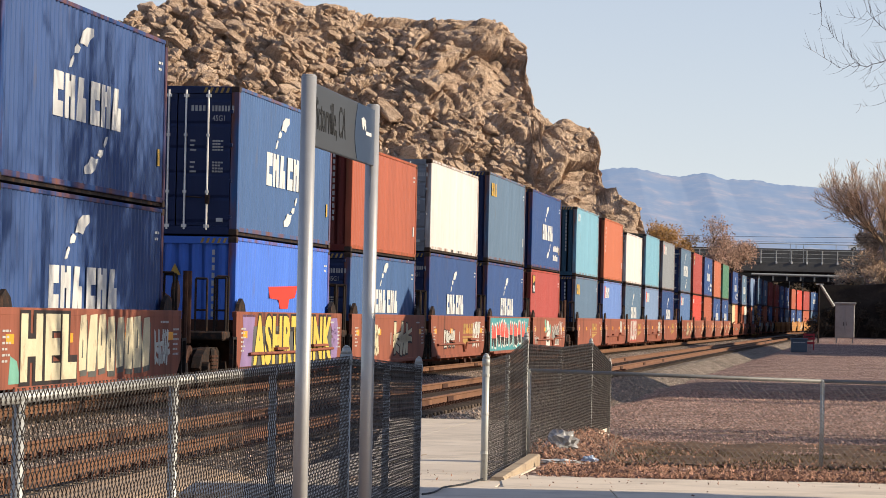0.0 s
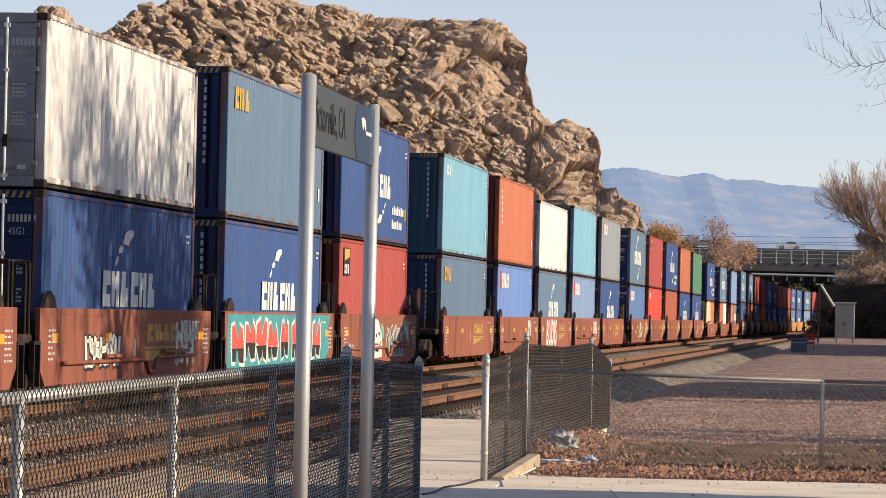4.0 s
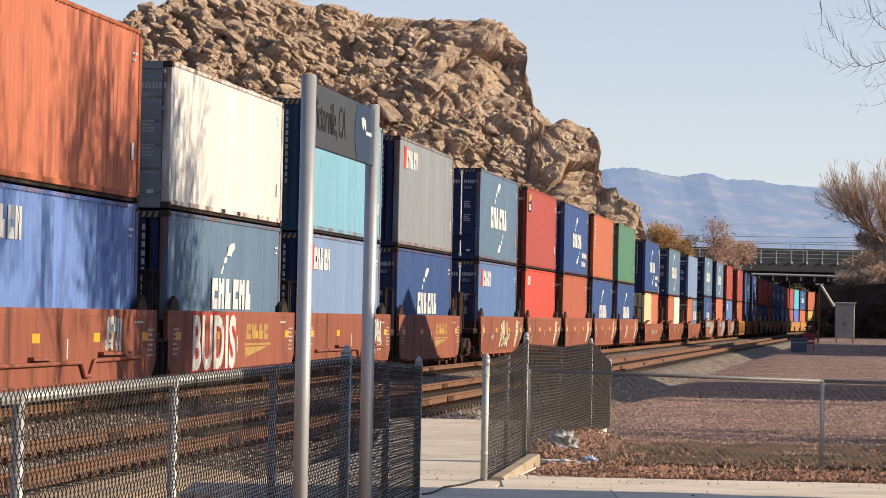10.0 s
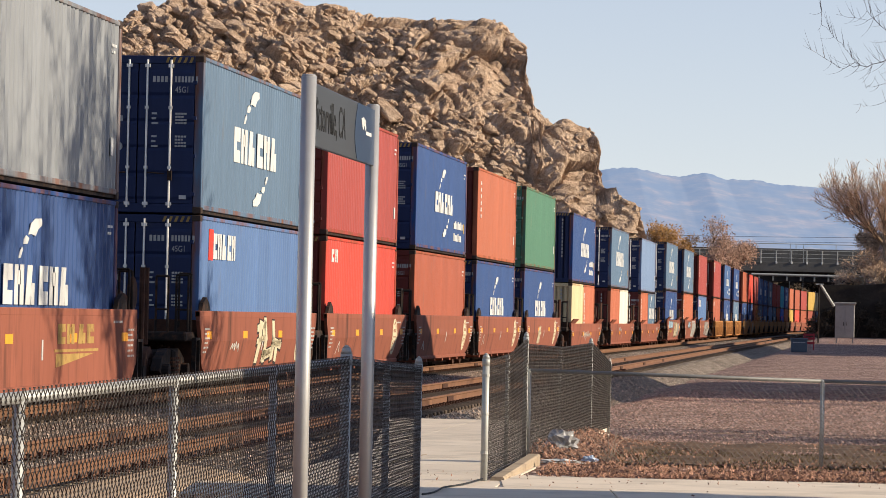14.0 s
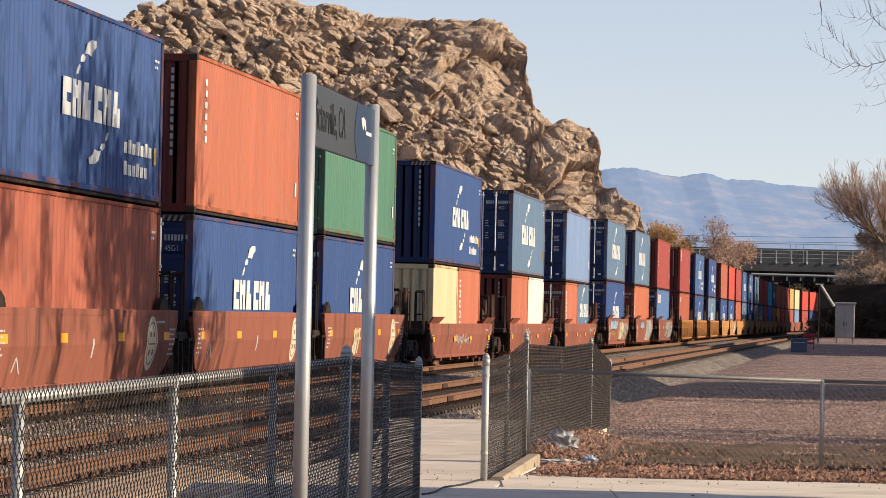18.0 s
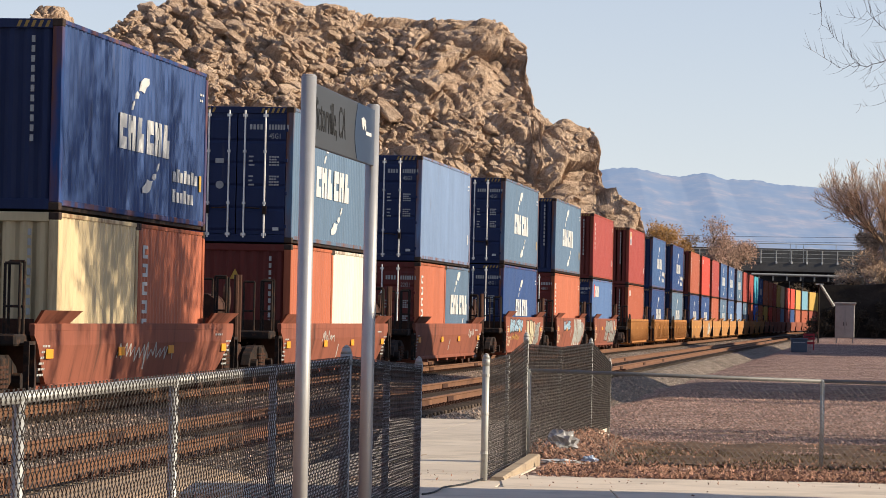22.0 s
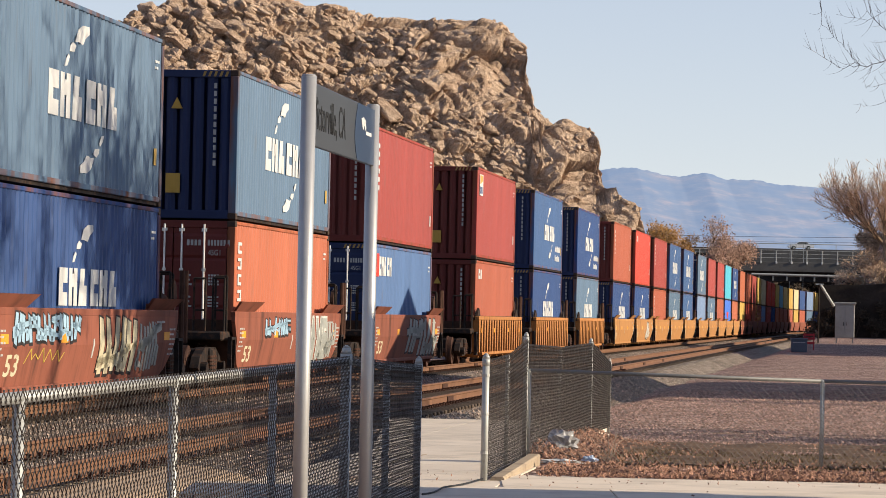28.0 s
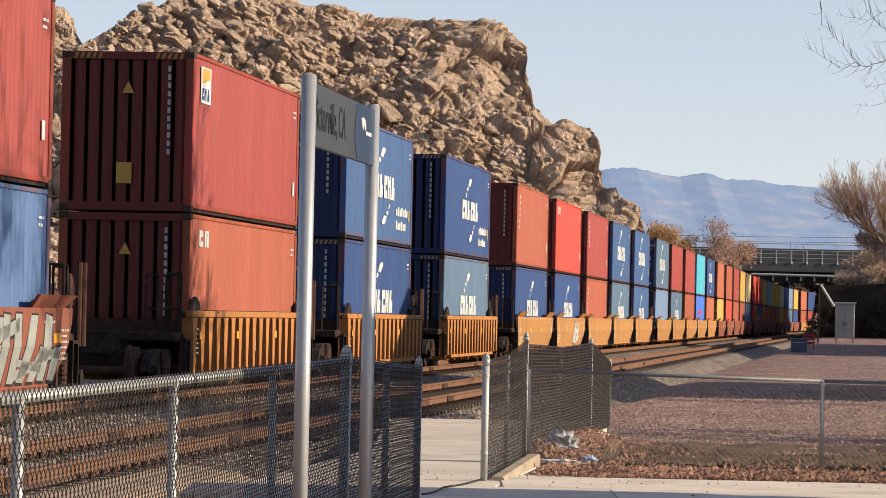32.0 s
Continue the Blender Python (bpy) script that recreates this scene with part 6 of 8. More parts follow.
        n = Vector((0.45 + r.gauss(0, 0.25), -0.35 + r.gauss(0, 0.25), 0.8)).normalized()
        slab_like = r.random() < 0.55
        tilt = (Vector((0, 0, 1)).rotation_difference(n) @ Euler((0, 0, r.gauss(0, 0.4) if slab_like else r.uniform(0, 6.28))).to_quaternion())
        mat4 = Matrix.LocRotScale((x, y, z + size * 0.12), tilt, Vector((size * r.uniform(1.3, 2.1), size * r.uniform(0.9, 1.3), size * r.uniform(0.4, 0.7)) if slab_like else (size * r.uniform(0.9, 1.4), size * r.uniform(0.85, 1.2), size * r.uniform(0.7, 1.0))))
        if singles < 290:
            singles += 1
            part("boulder", meshes[r.randrange(14)], hill, m=mat4)
            continue
        vs, fs = small[r.randrange(16)]
        arr = np.array(mat4)
        V.append(vs @ arr[:3, :3].T + arr[:3, 3])
        Fc.append(fs + base)
        base += len(vs)
    V, Fc = np.vstack(V), np.vstack(Fc)
    me = bpy.data.meshes.new("boulder_heap")
    me.from_pydata(V.tolist(), [], Fc.tolist())
    me.materials.append(ROCK)
    tagged(part("boulder_heap", me, hill), kind="stuff")


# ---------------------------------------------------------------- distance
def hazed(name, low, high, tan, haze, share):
    """Far slopes seen through blue air: tan and bluish ground, haze painted on as a glow."""
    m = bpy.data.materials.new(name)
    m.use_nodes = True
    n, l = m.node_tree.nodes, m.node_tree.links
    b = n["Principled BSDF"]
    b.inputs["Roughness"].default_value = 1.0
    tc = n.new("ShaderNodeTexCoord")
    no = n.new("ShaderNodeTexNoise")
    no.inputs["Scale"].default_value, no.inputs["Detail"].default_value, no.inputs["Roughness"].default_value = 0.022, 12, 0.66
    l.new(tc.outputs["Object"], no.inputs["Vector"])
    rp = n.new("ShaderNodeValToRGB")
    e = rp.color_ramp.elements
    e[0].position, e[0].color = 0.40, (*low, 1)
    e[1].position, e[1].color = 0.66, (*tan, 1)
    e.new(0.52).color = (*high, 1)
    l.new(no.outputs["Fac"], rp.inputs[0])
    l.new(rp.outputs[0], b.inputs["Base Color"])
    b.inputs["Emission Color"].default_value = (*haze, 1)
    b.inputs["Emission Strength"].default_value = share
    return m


def build_mountains():
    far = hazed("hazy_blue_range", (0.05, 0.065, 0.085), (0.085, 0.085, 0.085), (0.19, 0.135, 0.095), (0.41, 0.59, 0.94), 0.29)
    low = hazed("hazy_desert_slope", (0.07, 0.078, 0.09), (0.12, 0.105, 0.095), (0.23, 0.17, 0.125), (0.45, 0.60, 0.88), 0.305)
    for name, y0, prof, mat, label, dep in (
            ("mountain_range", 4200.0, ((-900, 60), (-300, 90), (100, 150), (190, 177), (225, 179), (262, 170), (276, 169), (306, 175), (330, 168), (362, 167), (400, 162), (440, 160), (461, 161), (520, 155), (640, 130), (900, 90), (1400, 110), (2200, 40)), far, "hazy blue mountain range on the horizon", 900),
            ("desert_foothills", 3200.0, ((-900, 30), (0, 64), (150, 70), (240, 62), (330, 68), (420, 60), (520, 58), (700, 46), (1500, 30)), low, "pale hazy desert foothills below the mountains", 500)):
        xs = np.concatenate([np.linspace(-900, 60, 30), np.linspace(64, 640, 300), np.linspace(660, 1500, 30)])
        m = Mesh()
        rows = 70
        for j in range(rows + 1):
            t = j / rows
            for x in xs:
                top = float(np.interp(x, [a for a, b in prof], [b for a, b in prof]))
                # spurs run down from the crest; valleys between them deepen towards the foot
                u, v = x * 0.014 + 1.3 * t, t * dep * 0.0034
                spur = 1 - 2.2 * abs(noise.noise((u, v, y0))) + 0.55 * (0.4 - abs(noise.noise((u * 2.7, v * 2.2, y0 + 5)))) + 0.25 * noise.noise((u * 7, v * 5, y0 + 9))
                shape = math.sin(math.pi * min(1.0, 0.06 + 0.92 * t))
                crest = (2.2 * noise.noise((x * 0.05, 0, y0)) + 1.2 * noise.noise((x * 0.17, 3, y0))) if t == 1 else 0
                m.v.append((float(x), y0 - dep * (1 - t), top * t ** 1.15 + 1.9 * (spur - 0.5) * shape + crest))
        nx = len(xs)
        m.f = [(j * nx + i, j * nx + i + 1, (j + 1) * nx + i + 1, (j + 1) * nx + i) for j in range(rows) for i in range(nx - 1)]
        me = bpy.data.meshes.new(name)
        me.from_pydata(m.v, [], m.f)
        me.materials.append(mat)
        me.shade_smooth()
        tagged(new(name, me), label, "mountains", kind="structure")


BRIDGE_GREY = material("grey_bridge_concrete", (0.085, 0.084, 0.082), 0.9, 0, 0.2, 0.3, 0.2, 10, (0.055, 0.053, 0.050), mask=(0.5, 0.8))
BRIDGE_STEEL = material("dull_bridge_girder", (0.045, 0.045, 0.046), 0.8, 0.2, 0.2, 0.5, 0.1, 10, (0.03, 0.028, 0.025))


def build_bridge():
    """A lower span in front with an open railing, a higher walled span behind it, and a pipe crossing beyond."""
    B = 1.58
    ob = empty("road_bridge", "low grey road bridge with an open post railing over the tracks", "bridge", "road bridges", m=pose(63.2, 619.4, 0, 0, 0, 1.5))
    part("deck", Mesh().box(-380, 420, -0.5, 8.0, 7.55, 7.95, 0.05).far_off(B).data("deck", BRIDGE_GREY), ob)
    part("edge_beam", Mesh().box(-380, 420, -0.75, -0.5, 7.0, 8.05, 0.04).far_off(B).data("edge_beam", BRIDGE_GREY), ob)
    for y in (0.4, 3.6, 7.2):
        part("girder", shared("girder", lambda: Mesh().box(-17, 24, -0.15, 0.15, 6.95, 7.55).box(-17, 24, -0.3, 0.3, 6.9, 6.98).far_off(B).data("girder", BRIDGE_STEEL)), ob, m=pose(0, y * B, 0))
    for i in range(19):
        p = part("rail_post", shared("rpost", lambda: Mesh().box(-0.05, 0.05, -0.72, -0.60, 8.05, 9.35, 0.01).far_off(B).data("rail_post", GALV)), ob, m=pose((-17 + i * 1.68) * B, 0, 0))
        part("bracket", shared("rbracket", lambda: Mesh().box(-0.09, 0.09, -0.86, -0.6, 7.85, 8.12, 0.02).far_off(B).data("bracket", WHITE_MARK)), p)
    for z in (8.5, 8.95, 9.33):
        part("hand_rail", shared(("hr", z), lambda: Mesh().rod((-18, -0.66, z), (40, -0.66, z), 0.030, 6).far_off(B).data("hand_rail", GALV)), ob)
    for x in (-17.2, 8.6):
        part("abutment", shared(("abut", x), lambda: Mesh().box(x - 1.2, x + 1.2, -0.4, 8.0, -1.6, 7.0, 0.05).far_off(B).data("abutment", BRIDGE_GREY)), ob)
    up = empty("upper_road_bridge", "higher grey concrete road bridge with a solid parapet behind the first", "bridge", "road bridges", m=pose(66.4, 647.8, 0, 0, 0, 1.5))
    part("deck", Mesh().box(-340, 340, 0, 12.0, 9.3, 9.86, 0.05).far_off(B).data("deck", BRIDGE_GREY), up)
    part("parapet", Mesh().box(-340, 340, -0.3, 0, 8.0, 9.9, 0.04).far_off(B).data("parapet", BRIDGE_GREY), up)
    for y in (1.5, 5.0, 8.5, 11.5):
        part("girder", shared("girder2", lambda: Mesh().box(-23, 26, -0.2, 0.2, 7.2, 8.75).far_off(B).data("girder", BRIDGE_STEEL)), up, m=pose(0, y * B, 0))
    for i in range(14):
        part("rail_post", shared("rpost2", lambda: Mesh().box(-0.04, 0.04, -0.2, -0.1, 9.9, 10.45).far_off(B).data("rail_post", GALV)), up, m=pose((-20 + i * 4.6) * B, 0, 0))
    part("hand_rail", Mesh().rod((-24, -0.15, 10.45), (44, -0.15, 10.45), 0.045, 6).far_off(B).data("hand_rail", GALV), up)
    part("abutment", Mesh().box(9.0, 12.0, 0, 12.0, -1.6, 7.4, 0.05).far_off(B).data("abutment", BRIDGE_GREY), up)
    B = 1.416
    ob2 = empty("pipe_bridge", "dark low beam crossing with a pale pipe along it", "pipe bridge", m=pose(65.1, 640.0, 0, 0, 0, 1.0))
    part("girder", Mesh().box(-10, 30, 0, 8, 6.6, 7.9, 0.05).far_off(B).data("girder", BRIDGE_STEEL), ob2)
    part("pipe", Mesh().rod((-7, -0.35, 7.45), (30, -0.35, 7.2), 0.16, 10).far_off(B).data("pipe", GALV), ob2, "pale steel pipe")
    for i in range(8):
        part("bracket", shared("bracket", lambda: Mesh().box(-0.08, 0.08, -0.4, 0.02, 6.7, 7.7).far_off(B).data("bracket", GALV)), ob2, m=pose((-6 + i * 1.75) * B, 0, 0))
    part("abutment", Mesh().box(8.5, 11, 0, 8, -1.6, 6.6).far_off(B).data("abutment", BRIDGE_GREY), ob2)


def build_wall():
    """A wall in place of the bank right of the tracks, its deep shade put into the colour."""
    stone = material("shade_black_stone", (0.027, 0.023, 0.020), 0.95, 0, 0.35, 0.5, 0.5, 4, (0.016, 0.013, 0.012), dist=0.1)
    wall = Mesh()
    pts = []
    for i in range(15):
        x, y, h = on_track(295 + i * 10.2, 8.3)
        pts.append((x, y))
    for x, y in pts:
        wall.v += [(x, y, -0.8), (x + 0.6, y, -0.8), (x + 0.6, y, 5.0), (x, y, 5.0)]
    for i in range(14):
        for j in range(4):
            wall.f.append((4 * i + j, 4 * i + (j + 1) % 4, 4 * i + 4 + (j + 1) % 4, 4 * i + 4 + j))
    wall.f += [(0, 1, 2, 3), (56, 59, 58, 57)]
    ob = empty("shaded_bank_wall", "near-black wall standing in for the shaded bank beside the tracks", "wall", kind="structure")
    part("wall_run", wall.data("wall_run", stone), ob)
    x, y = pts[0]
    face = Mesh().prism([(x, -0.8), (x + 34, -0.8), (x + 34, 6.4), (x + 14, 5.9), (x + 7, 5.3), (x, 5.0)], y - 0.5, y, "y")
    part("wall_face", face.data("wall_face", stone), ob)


def build_shelter():
    """Beside the camera, unseen: a shelter added to shade the pavement and part of the fence."""
    wall = material("grey_shelter_block", (0.234, 0.218, 0.195), 0.9, 0, 0.15, 0.8, 0.2, 30)
    ob = empty("shade_shelter", "plain grey shelter out of view, added to shade the pavement", "shelter", m=pose(9.0, 0, 0))
    part("wall", Mesh().box(0, 0.25, 14.7, 29.4, 0.0, 4.95, 0.02).data("wall", wall), ob)
    part("wall", Mesh().box(0.25, 5.0, 29.15, 29.4, 0.0, 4.95, 0.02).data("wall", wall), ob)
    part("roof", Mesh().box(-0.3, 5.6, 14.5, 29.5, 4.95, 5.2, 0.03).data("roof", BRIDGE_GREY), ob)


def build_rest_large():
    """Off to the side: the station house whose gable throws its shadow on the train."""
    ax = Vector((math.cos(radians(SUN_AZ)), math.sin(radians(SUN_AZ)), 0))
    x0, y0 = 14.6, 94.1
    H = 2.22 + 15.6 * math.tan(radians(SUN_EL))
    house = empty("station_house", "plain gabled station house beyond the edge of the lot", "building", m=pose(x0, y0, 0, 0, 0, SUN_AZ))
    wall = material("tan_stucco", (0.351, 0.281, 0.203), 0.9, 0, 0.15, 0.6, 0.2, 30)
    roofm = material("brown_roof", (0.125, 0.078, 0.058), 0.9, 0, 0.2, 1.5, 0.3, 20)
    part("wall", Mesh().prism([(-5.4, -0.6), (5.4, -0.6), (5.4, H - 2.1), (0, H - 0.12), (-5.4, H - 2.1)], 0.3, 16).data("wall", wall), house)
    # unseen wing, added to widen the shadow band on the lot
    part("wing", Mesh().box(0.3, 12, 5.4, 16.5, -0.6, 4.3, 0.03).data("wing", wall), house)
    part("wing_roof", Mesh().box(0, 12.3, 5.4, 16.8, 4.3, 4.6, 0.03).data("wing_roof", roofm), house)
    # unseen shed, added to cast the far shadow band on the lot
    shed = empty("shade_shed", "plain long stucco shed out of view, added to shade the lot", "building", m=pose(37.0, 190.0, -0.3))
    part("wall", Mesh().box(0, 14, 0, 56, 0, 8.0, 0.03).data("wall", wall), shed)
    part("roof", Mesh().box(-0.5, 14.5, -0.5, 56.5, 8.0, 8.5, 0.05).data("roof", roofm), shed)
    for s in (-1, 1):
        part("roof", Mesh().prism([(0, H), (s * 6.2, H - 2.32), (s * 6.2, H - 2.48), (0, H - 0.14)], 0, 16.3).data("roof", roofm), house)


# ---------------------------------------------------------------- plants
BARK = material("grey_brown_bark", (0.082, 0.062, 0.048), 0.95, 0, 0.35, 3, 0.4, 25, (0.039, 0.031, 0.025))
BARK_TAN = material("pale_tan_bark", (0.232, 0.169, 0.116), 0.95, 0, 0.3, 3, 0.3, 25, (0.094, 0.066, 0.047))
TWIG_TAN = material("tan_twigs", (0.593, 0.413, 0.273), 0.9, 0, 0.3, 1.2, 0.0, 10, (0.390, 0.242, 0.148))
TWIG_PALE = material("pale_dry_twigs", (0.359, 0.296, 0.234), 0.9, 0, 0.25, 1.2, 0.0, 10)
TWIG_GREY = material("grey_twigs", (0.33, 0.27, 0.24), 0.9, 0, 0.3, 1.2, 0.0, 10)
TWIG_DARK = material("dark_twigs", (0.058, 0.047, 0.039), 0.9, 0, 0.3, 1.2, 0.0, 10)
LEAF_ORANGE = material("dry_orange_leaves", (0.312, 0.168, 0.058), 0.85, 0, 0.3, 0.5, 0, 6, (0.172, 0.101, 0.043), per=0.35, islands=True)
LEAF_MAUVE = material("dry_mauve_leaves", (0.343, 0.218, 0.164), 0.85, 0, 0.3, 0.5, 0, 6, (0.218, 0.133, 0.101), per=0.3, islands=True)
LEAF_DEAD = material("dead_brown_leaves", (0.27, 0.150, 0.105), 0.8, 0, 0.25, 2, 0, 20, (0.100, 0.060, 0.046), per=0.6, islands=True)
LEAF_TAN = material("dry_tan_brush", (0.390, 0.273, 0.183), 0.9, 0, 0.3, 0.5, 0, 6, (0.234, 0.148, 0.094), per=0.4, islands=True)
# leaf colour taken near black to stand for deep shade
LEAF_DARK = material("shade_dark_leaves", (0.047, 0.035, 0.025), 0.9, 0, 0.3, 0.5, 0, 6, (0.023, 0.020, 0.016), per=0.3, islands=True)
GRASS = material("dry_olive_grass", (0.172, 0.129, 0.074), 0.9, 0, 0.3, 1.5, 0, 20, (0.203, 0.133, 0.078), per=0.35, islands=True)


def limb(m, a, b, r0, r1, n):
    m.rod(a, b, r0, n, r1, False)


def grow(wood, twig, tips, p, d, length, r, depth, rnd, spread_a=0.55, lift=0.12, droop=0.0, splits=(2, 4), limit=0.016, floor_r=0.007):
    """Branches fork and bend until they are twigs; tips collects the ends."""
    segs = 3 if depth > 1 else 2
    for i in range(segs):
        d = (d + Vector((rnd.gauss(0, 0.11), rnd.gauss(0, 0.11), rnd.gauss(0, 0.09) + lift * 0.4 - droop))).normalized()
        q = p + d * (length / segs)
        r2 = max(r * 0.93, floor_r)
        limb(wood if r > limit else twig, p, q, r, r2, 6 if r > 0.08 else (4 if r > limit else 3))
        p, r = q, r2
        if depth > 0 and i < segs - 1 and rnd.random() < 0.75:
            side = Vector((rnd.gauss(0, 1), rnd.gauss(0, 1), rnd.gauss(0, 0.6))).normalized()
            grow(wood, twig, tips, p, (d * 0.75 + side * spread_a * 1.2).normalized(), length * rnd.uniform(0.5, 0.75), r * 0.6, depth - 1, rnd, spread_a, lift, droop, splits, limit, floor_r)
    if depth <= 0:
        tips.append((p, d))
        return
    for _ in range(rnd.randint(*splits)):
        side = Vector((rnd.gauss(0, 1), rnd.gauss(0, 1), rnd.gauss(0, 0.7))).normalized()
        grow(wood, twig, tips, p, (d + side * spread_a + Vector((0, 0, lift))).normalized(), length * rnd.uniform(0.62, 0.86), r * rnd.uniform(0.62, 0.78), depth - 1, rnd, spread_a, lift, droop, splits, limit, floor_r)


def leaf_quads(m, at, count, radius, size, rnd):
    for _ in range(count):
        c = Vector(at) + Vector((rnd.gauss(0, radius), rnd.gauss(0, radius), rnd.gauss(0, radius * 0.8)))
        u = Vector((rnd.gauss(0, 1), rnd.gauss(0, 1), rnd.gauss(0, 1))).normalized()
        w = u.orthogonal().normalized()
        s = size * rnd.uniform(0.6, 1.4)
        k = u.cross(w)
        m.add([c - u * s, c + w * s * 0.45 + k * s * 0.1, c + u * s, c - w * s * 0.45 + k * s * 0.12], [(0, 1, 2), (0, 2, 3)])


def raw(m, name, mat):
    me = bpy.data.meshes.new(name)
    me.from_pydata(m.v, [], m.f)
    me.materials.append(mat)
    return me


def tree(name, label, x, y, z, height, seed, depth=5, bark=BARK, twigs=TWIG_TAN, leaves=None, lean=(0, 0), trunk=0.22, spread_a=0.55, lift=0.12, droop=0.0, leaf_n=3, leaf_size=0.16, group="", limit=0.016, splits=(2, 3), first=0.27, floor_r=0.007, clear=0.0, reach=0.0):
    rnd = random.Random(seed)
    wood, twig, crown, tips = Mesh(), Mesh(), Mesh(), []
    grow(wood, twig, tips, Vector((0, 0, -0.2)), Vector((lean[0], lean[1], 1)).normalized(), height * first, trunk, depth, rnd, spread_a, lift, droop, splits, limit, floor_r)
    if clear:       # nothing hangs below this height but the trunk
        for m in (wood, twig):
            m.f = [f for f in m.f if max(m.v[i][2] for i in f) > clear or max(math.hypot(m.v[i][0], m.v[i][1]) for i in f) < 0.9]
    if reach:       # drops branches that would reach into the camera's view
        for m in (wood, twig):
            m.f = [f for f in m.f if min(m.v[i][0] for i in f) > -reach]
    ob = empty(name, label, "tree", group, pose(x, y, z))
    part("trunk", raw(wood, "trunk", bark), ob)
    if twig.v:
        tagged(part("twig_mass", raw(twig, "twig_mass", twigs), ob), kind="stuff")
    if leaves:
        for p, d in tips:
            leaf_quads(crown, p, leaf_n, 0.30, leaf_size, rnd)
        tagged(part("crown", raw(crown, "crown", leaves), ob), kind="stuff")
    return ob


def low_limbs(ob, x0, y0, z0):
    """Long thin limbs that reach out from the slender tree over the lot, set with curved spurs."""
    rnd = random.Random(5)
    m = Mesh()

    def limb_line(pts, r0, r1, spurs, reach):
        pts = [Vector((x - x0, 0.35 * math.sin(3.1 * x + z), z - z0)) for x, z in pts]
        fine = []
        for a, b in zip(pts, pts[1:]):
            for i in range(5):
                fine.append(a.lerp(b, i / 5) + Vector((rnd.gauss(0, 0.012), 0, rnd.gauss(0, 0.012))))
        fine.append(pts[-1])
        n = len(fine) - 1
        for i in range(n):
            limb(m, fine[i], fine[i + 1], 0.45 * (r0 + (r1 - r0) * i / n), 0.45 * (r0 + (r1 - r0) * (i + 1) / n), 4)
        for _ in range(spurs):
            i = rnd.randrange(1, n)
            p, d = fine[i], (fine[i + 1] - fine[i]).normalized()
            d = (d * rnd.uniform(0.2, 0.8) + Vector((0, rnd.gauss(0, 0.3), rnd.choice((1, 1, 1, -0.8)) * rnd.uniform(0.4, 1.0)))).normalized()
            step = rnd.uniform(0.3, 1.0) * reach / 5
            for k in range(5):
                q = p + d * step
                limb(m, p, q, 0.0036 - 0.0005 * k, 0.0031 - 0.0005 * k, 3)
                p, d = q, (d + Vector((-0.05, 0, 0.16))).normalized()

    limb_line([(10.0, 5.2), (8.6, 5.75), (7.4, 5.9), (6.9, 5.74), (6.45, 5.72), (5.8, 6.02)], 0.03, 0.004, 60, 0.5)
    limb_line([(6.8, 5.75), (6.5, 6.1), (6.15, 6.4), (6.12, 6.75)], 0.009, 0.004, 30, 0.4)
    limb_line([(9.6, 5.5), (8.2, 5.9), (7.3, 6.2), (6.95, 6.55), (6.7, 7.1)], 0.022, 0.006, 44, 0.6)
    limb_line([(8.4, 6.8), (7.4, 6.75), (6.9, 6.5), (6.4, 6.6)], 0.012, 0.004, 30, 0.5)
    limb_line([(8.6, 5.5), (7.6, 5.55), (7.0, 5.4), (6.9, 5.42)], 0.010, 0.004, 10, 0.3)
    limb_line([(8.8, 5.0), (7.6, 5.3), (7.0, 5.08), (6.7, 5.12)], 0.010, 0.004, 8, 0.3)
    tagged(part("twig_mass", raw(m, "twig_mass", TWIG_GREY), ob), kind="stuff")


def bush(label, x, y, z, rx, rz, seed, mat, n=900, size=0.17, twigs=TWIG_TAN):
    rnd = random.Random(seed)
    stems, m = Mesh(), Mesh()
    lobes = [(rnd.gauss(0, rx * 0.45), rnd.gauss(0, rx * 0.4), rnd.uniform(0.25, 0.85) * rz, rnd.uniform(0.3, 0.55) * rx) for _ in range(9)]
    for lx, ly, lz, lr in lobes:
        limb(stems, (lx * 0.2, ly * 0.2, 0), (lx, ly, lz), 0.07, 0.02, 4)
        for _ in range(14):
            v = Vector((rnd.gauss(0, 1), rnd.gauss(0, 1), abs(rnd.gauss(0, 1)))).normalized() * lr * 1.35
            limb(stems, (lx, ly, lz), (lx + v.x, ly + v.y, lz + v.z * 0.9), 0.018, 0.008, 3)
        for _ in range(n // 9):
            v = Vector((rnd.gauss(0, 1), rnd.gauss(0, 1), rnd.gauss(0, 1))).normalized() * lr * rnd.uniform(0.55, 1.12)
            leaf_quads(m, (lx + v.x, ly + v.y, lz + v.z * 0.8), 1, 0.1, size, rnd)
    ob = empty("shrub", label, "shrub", "shrubs by the bridge", pose(x, y, z))
    tagged(part("stem_mass", raw(stems, "stem_mass", twigs), ob), kind="stuff")
    tagged(part("foliage", raw(m, "foliage", mat), ob), kind="stuff")


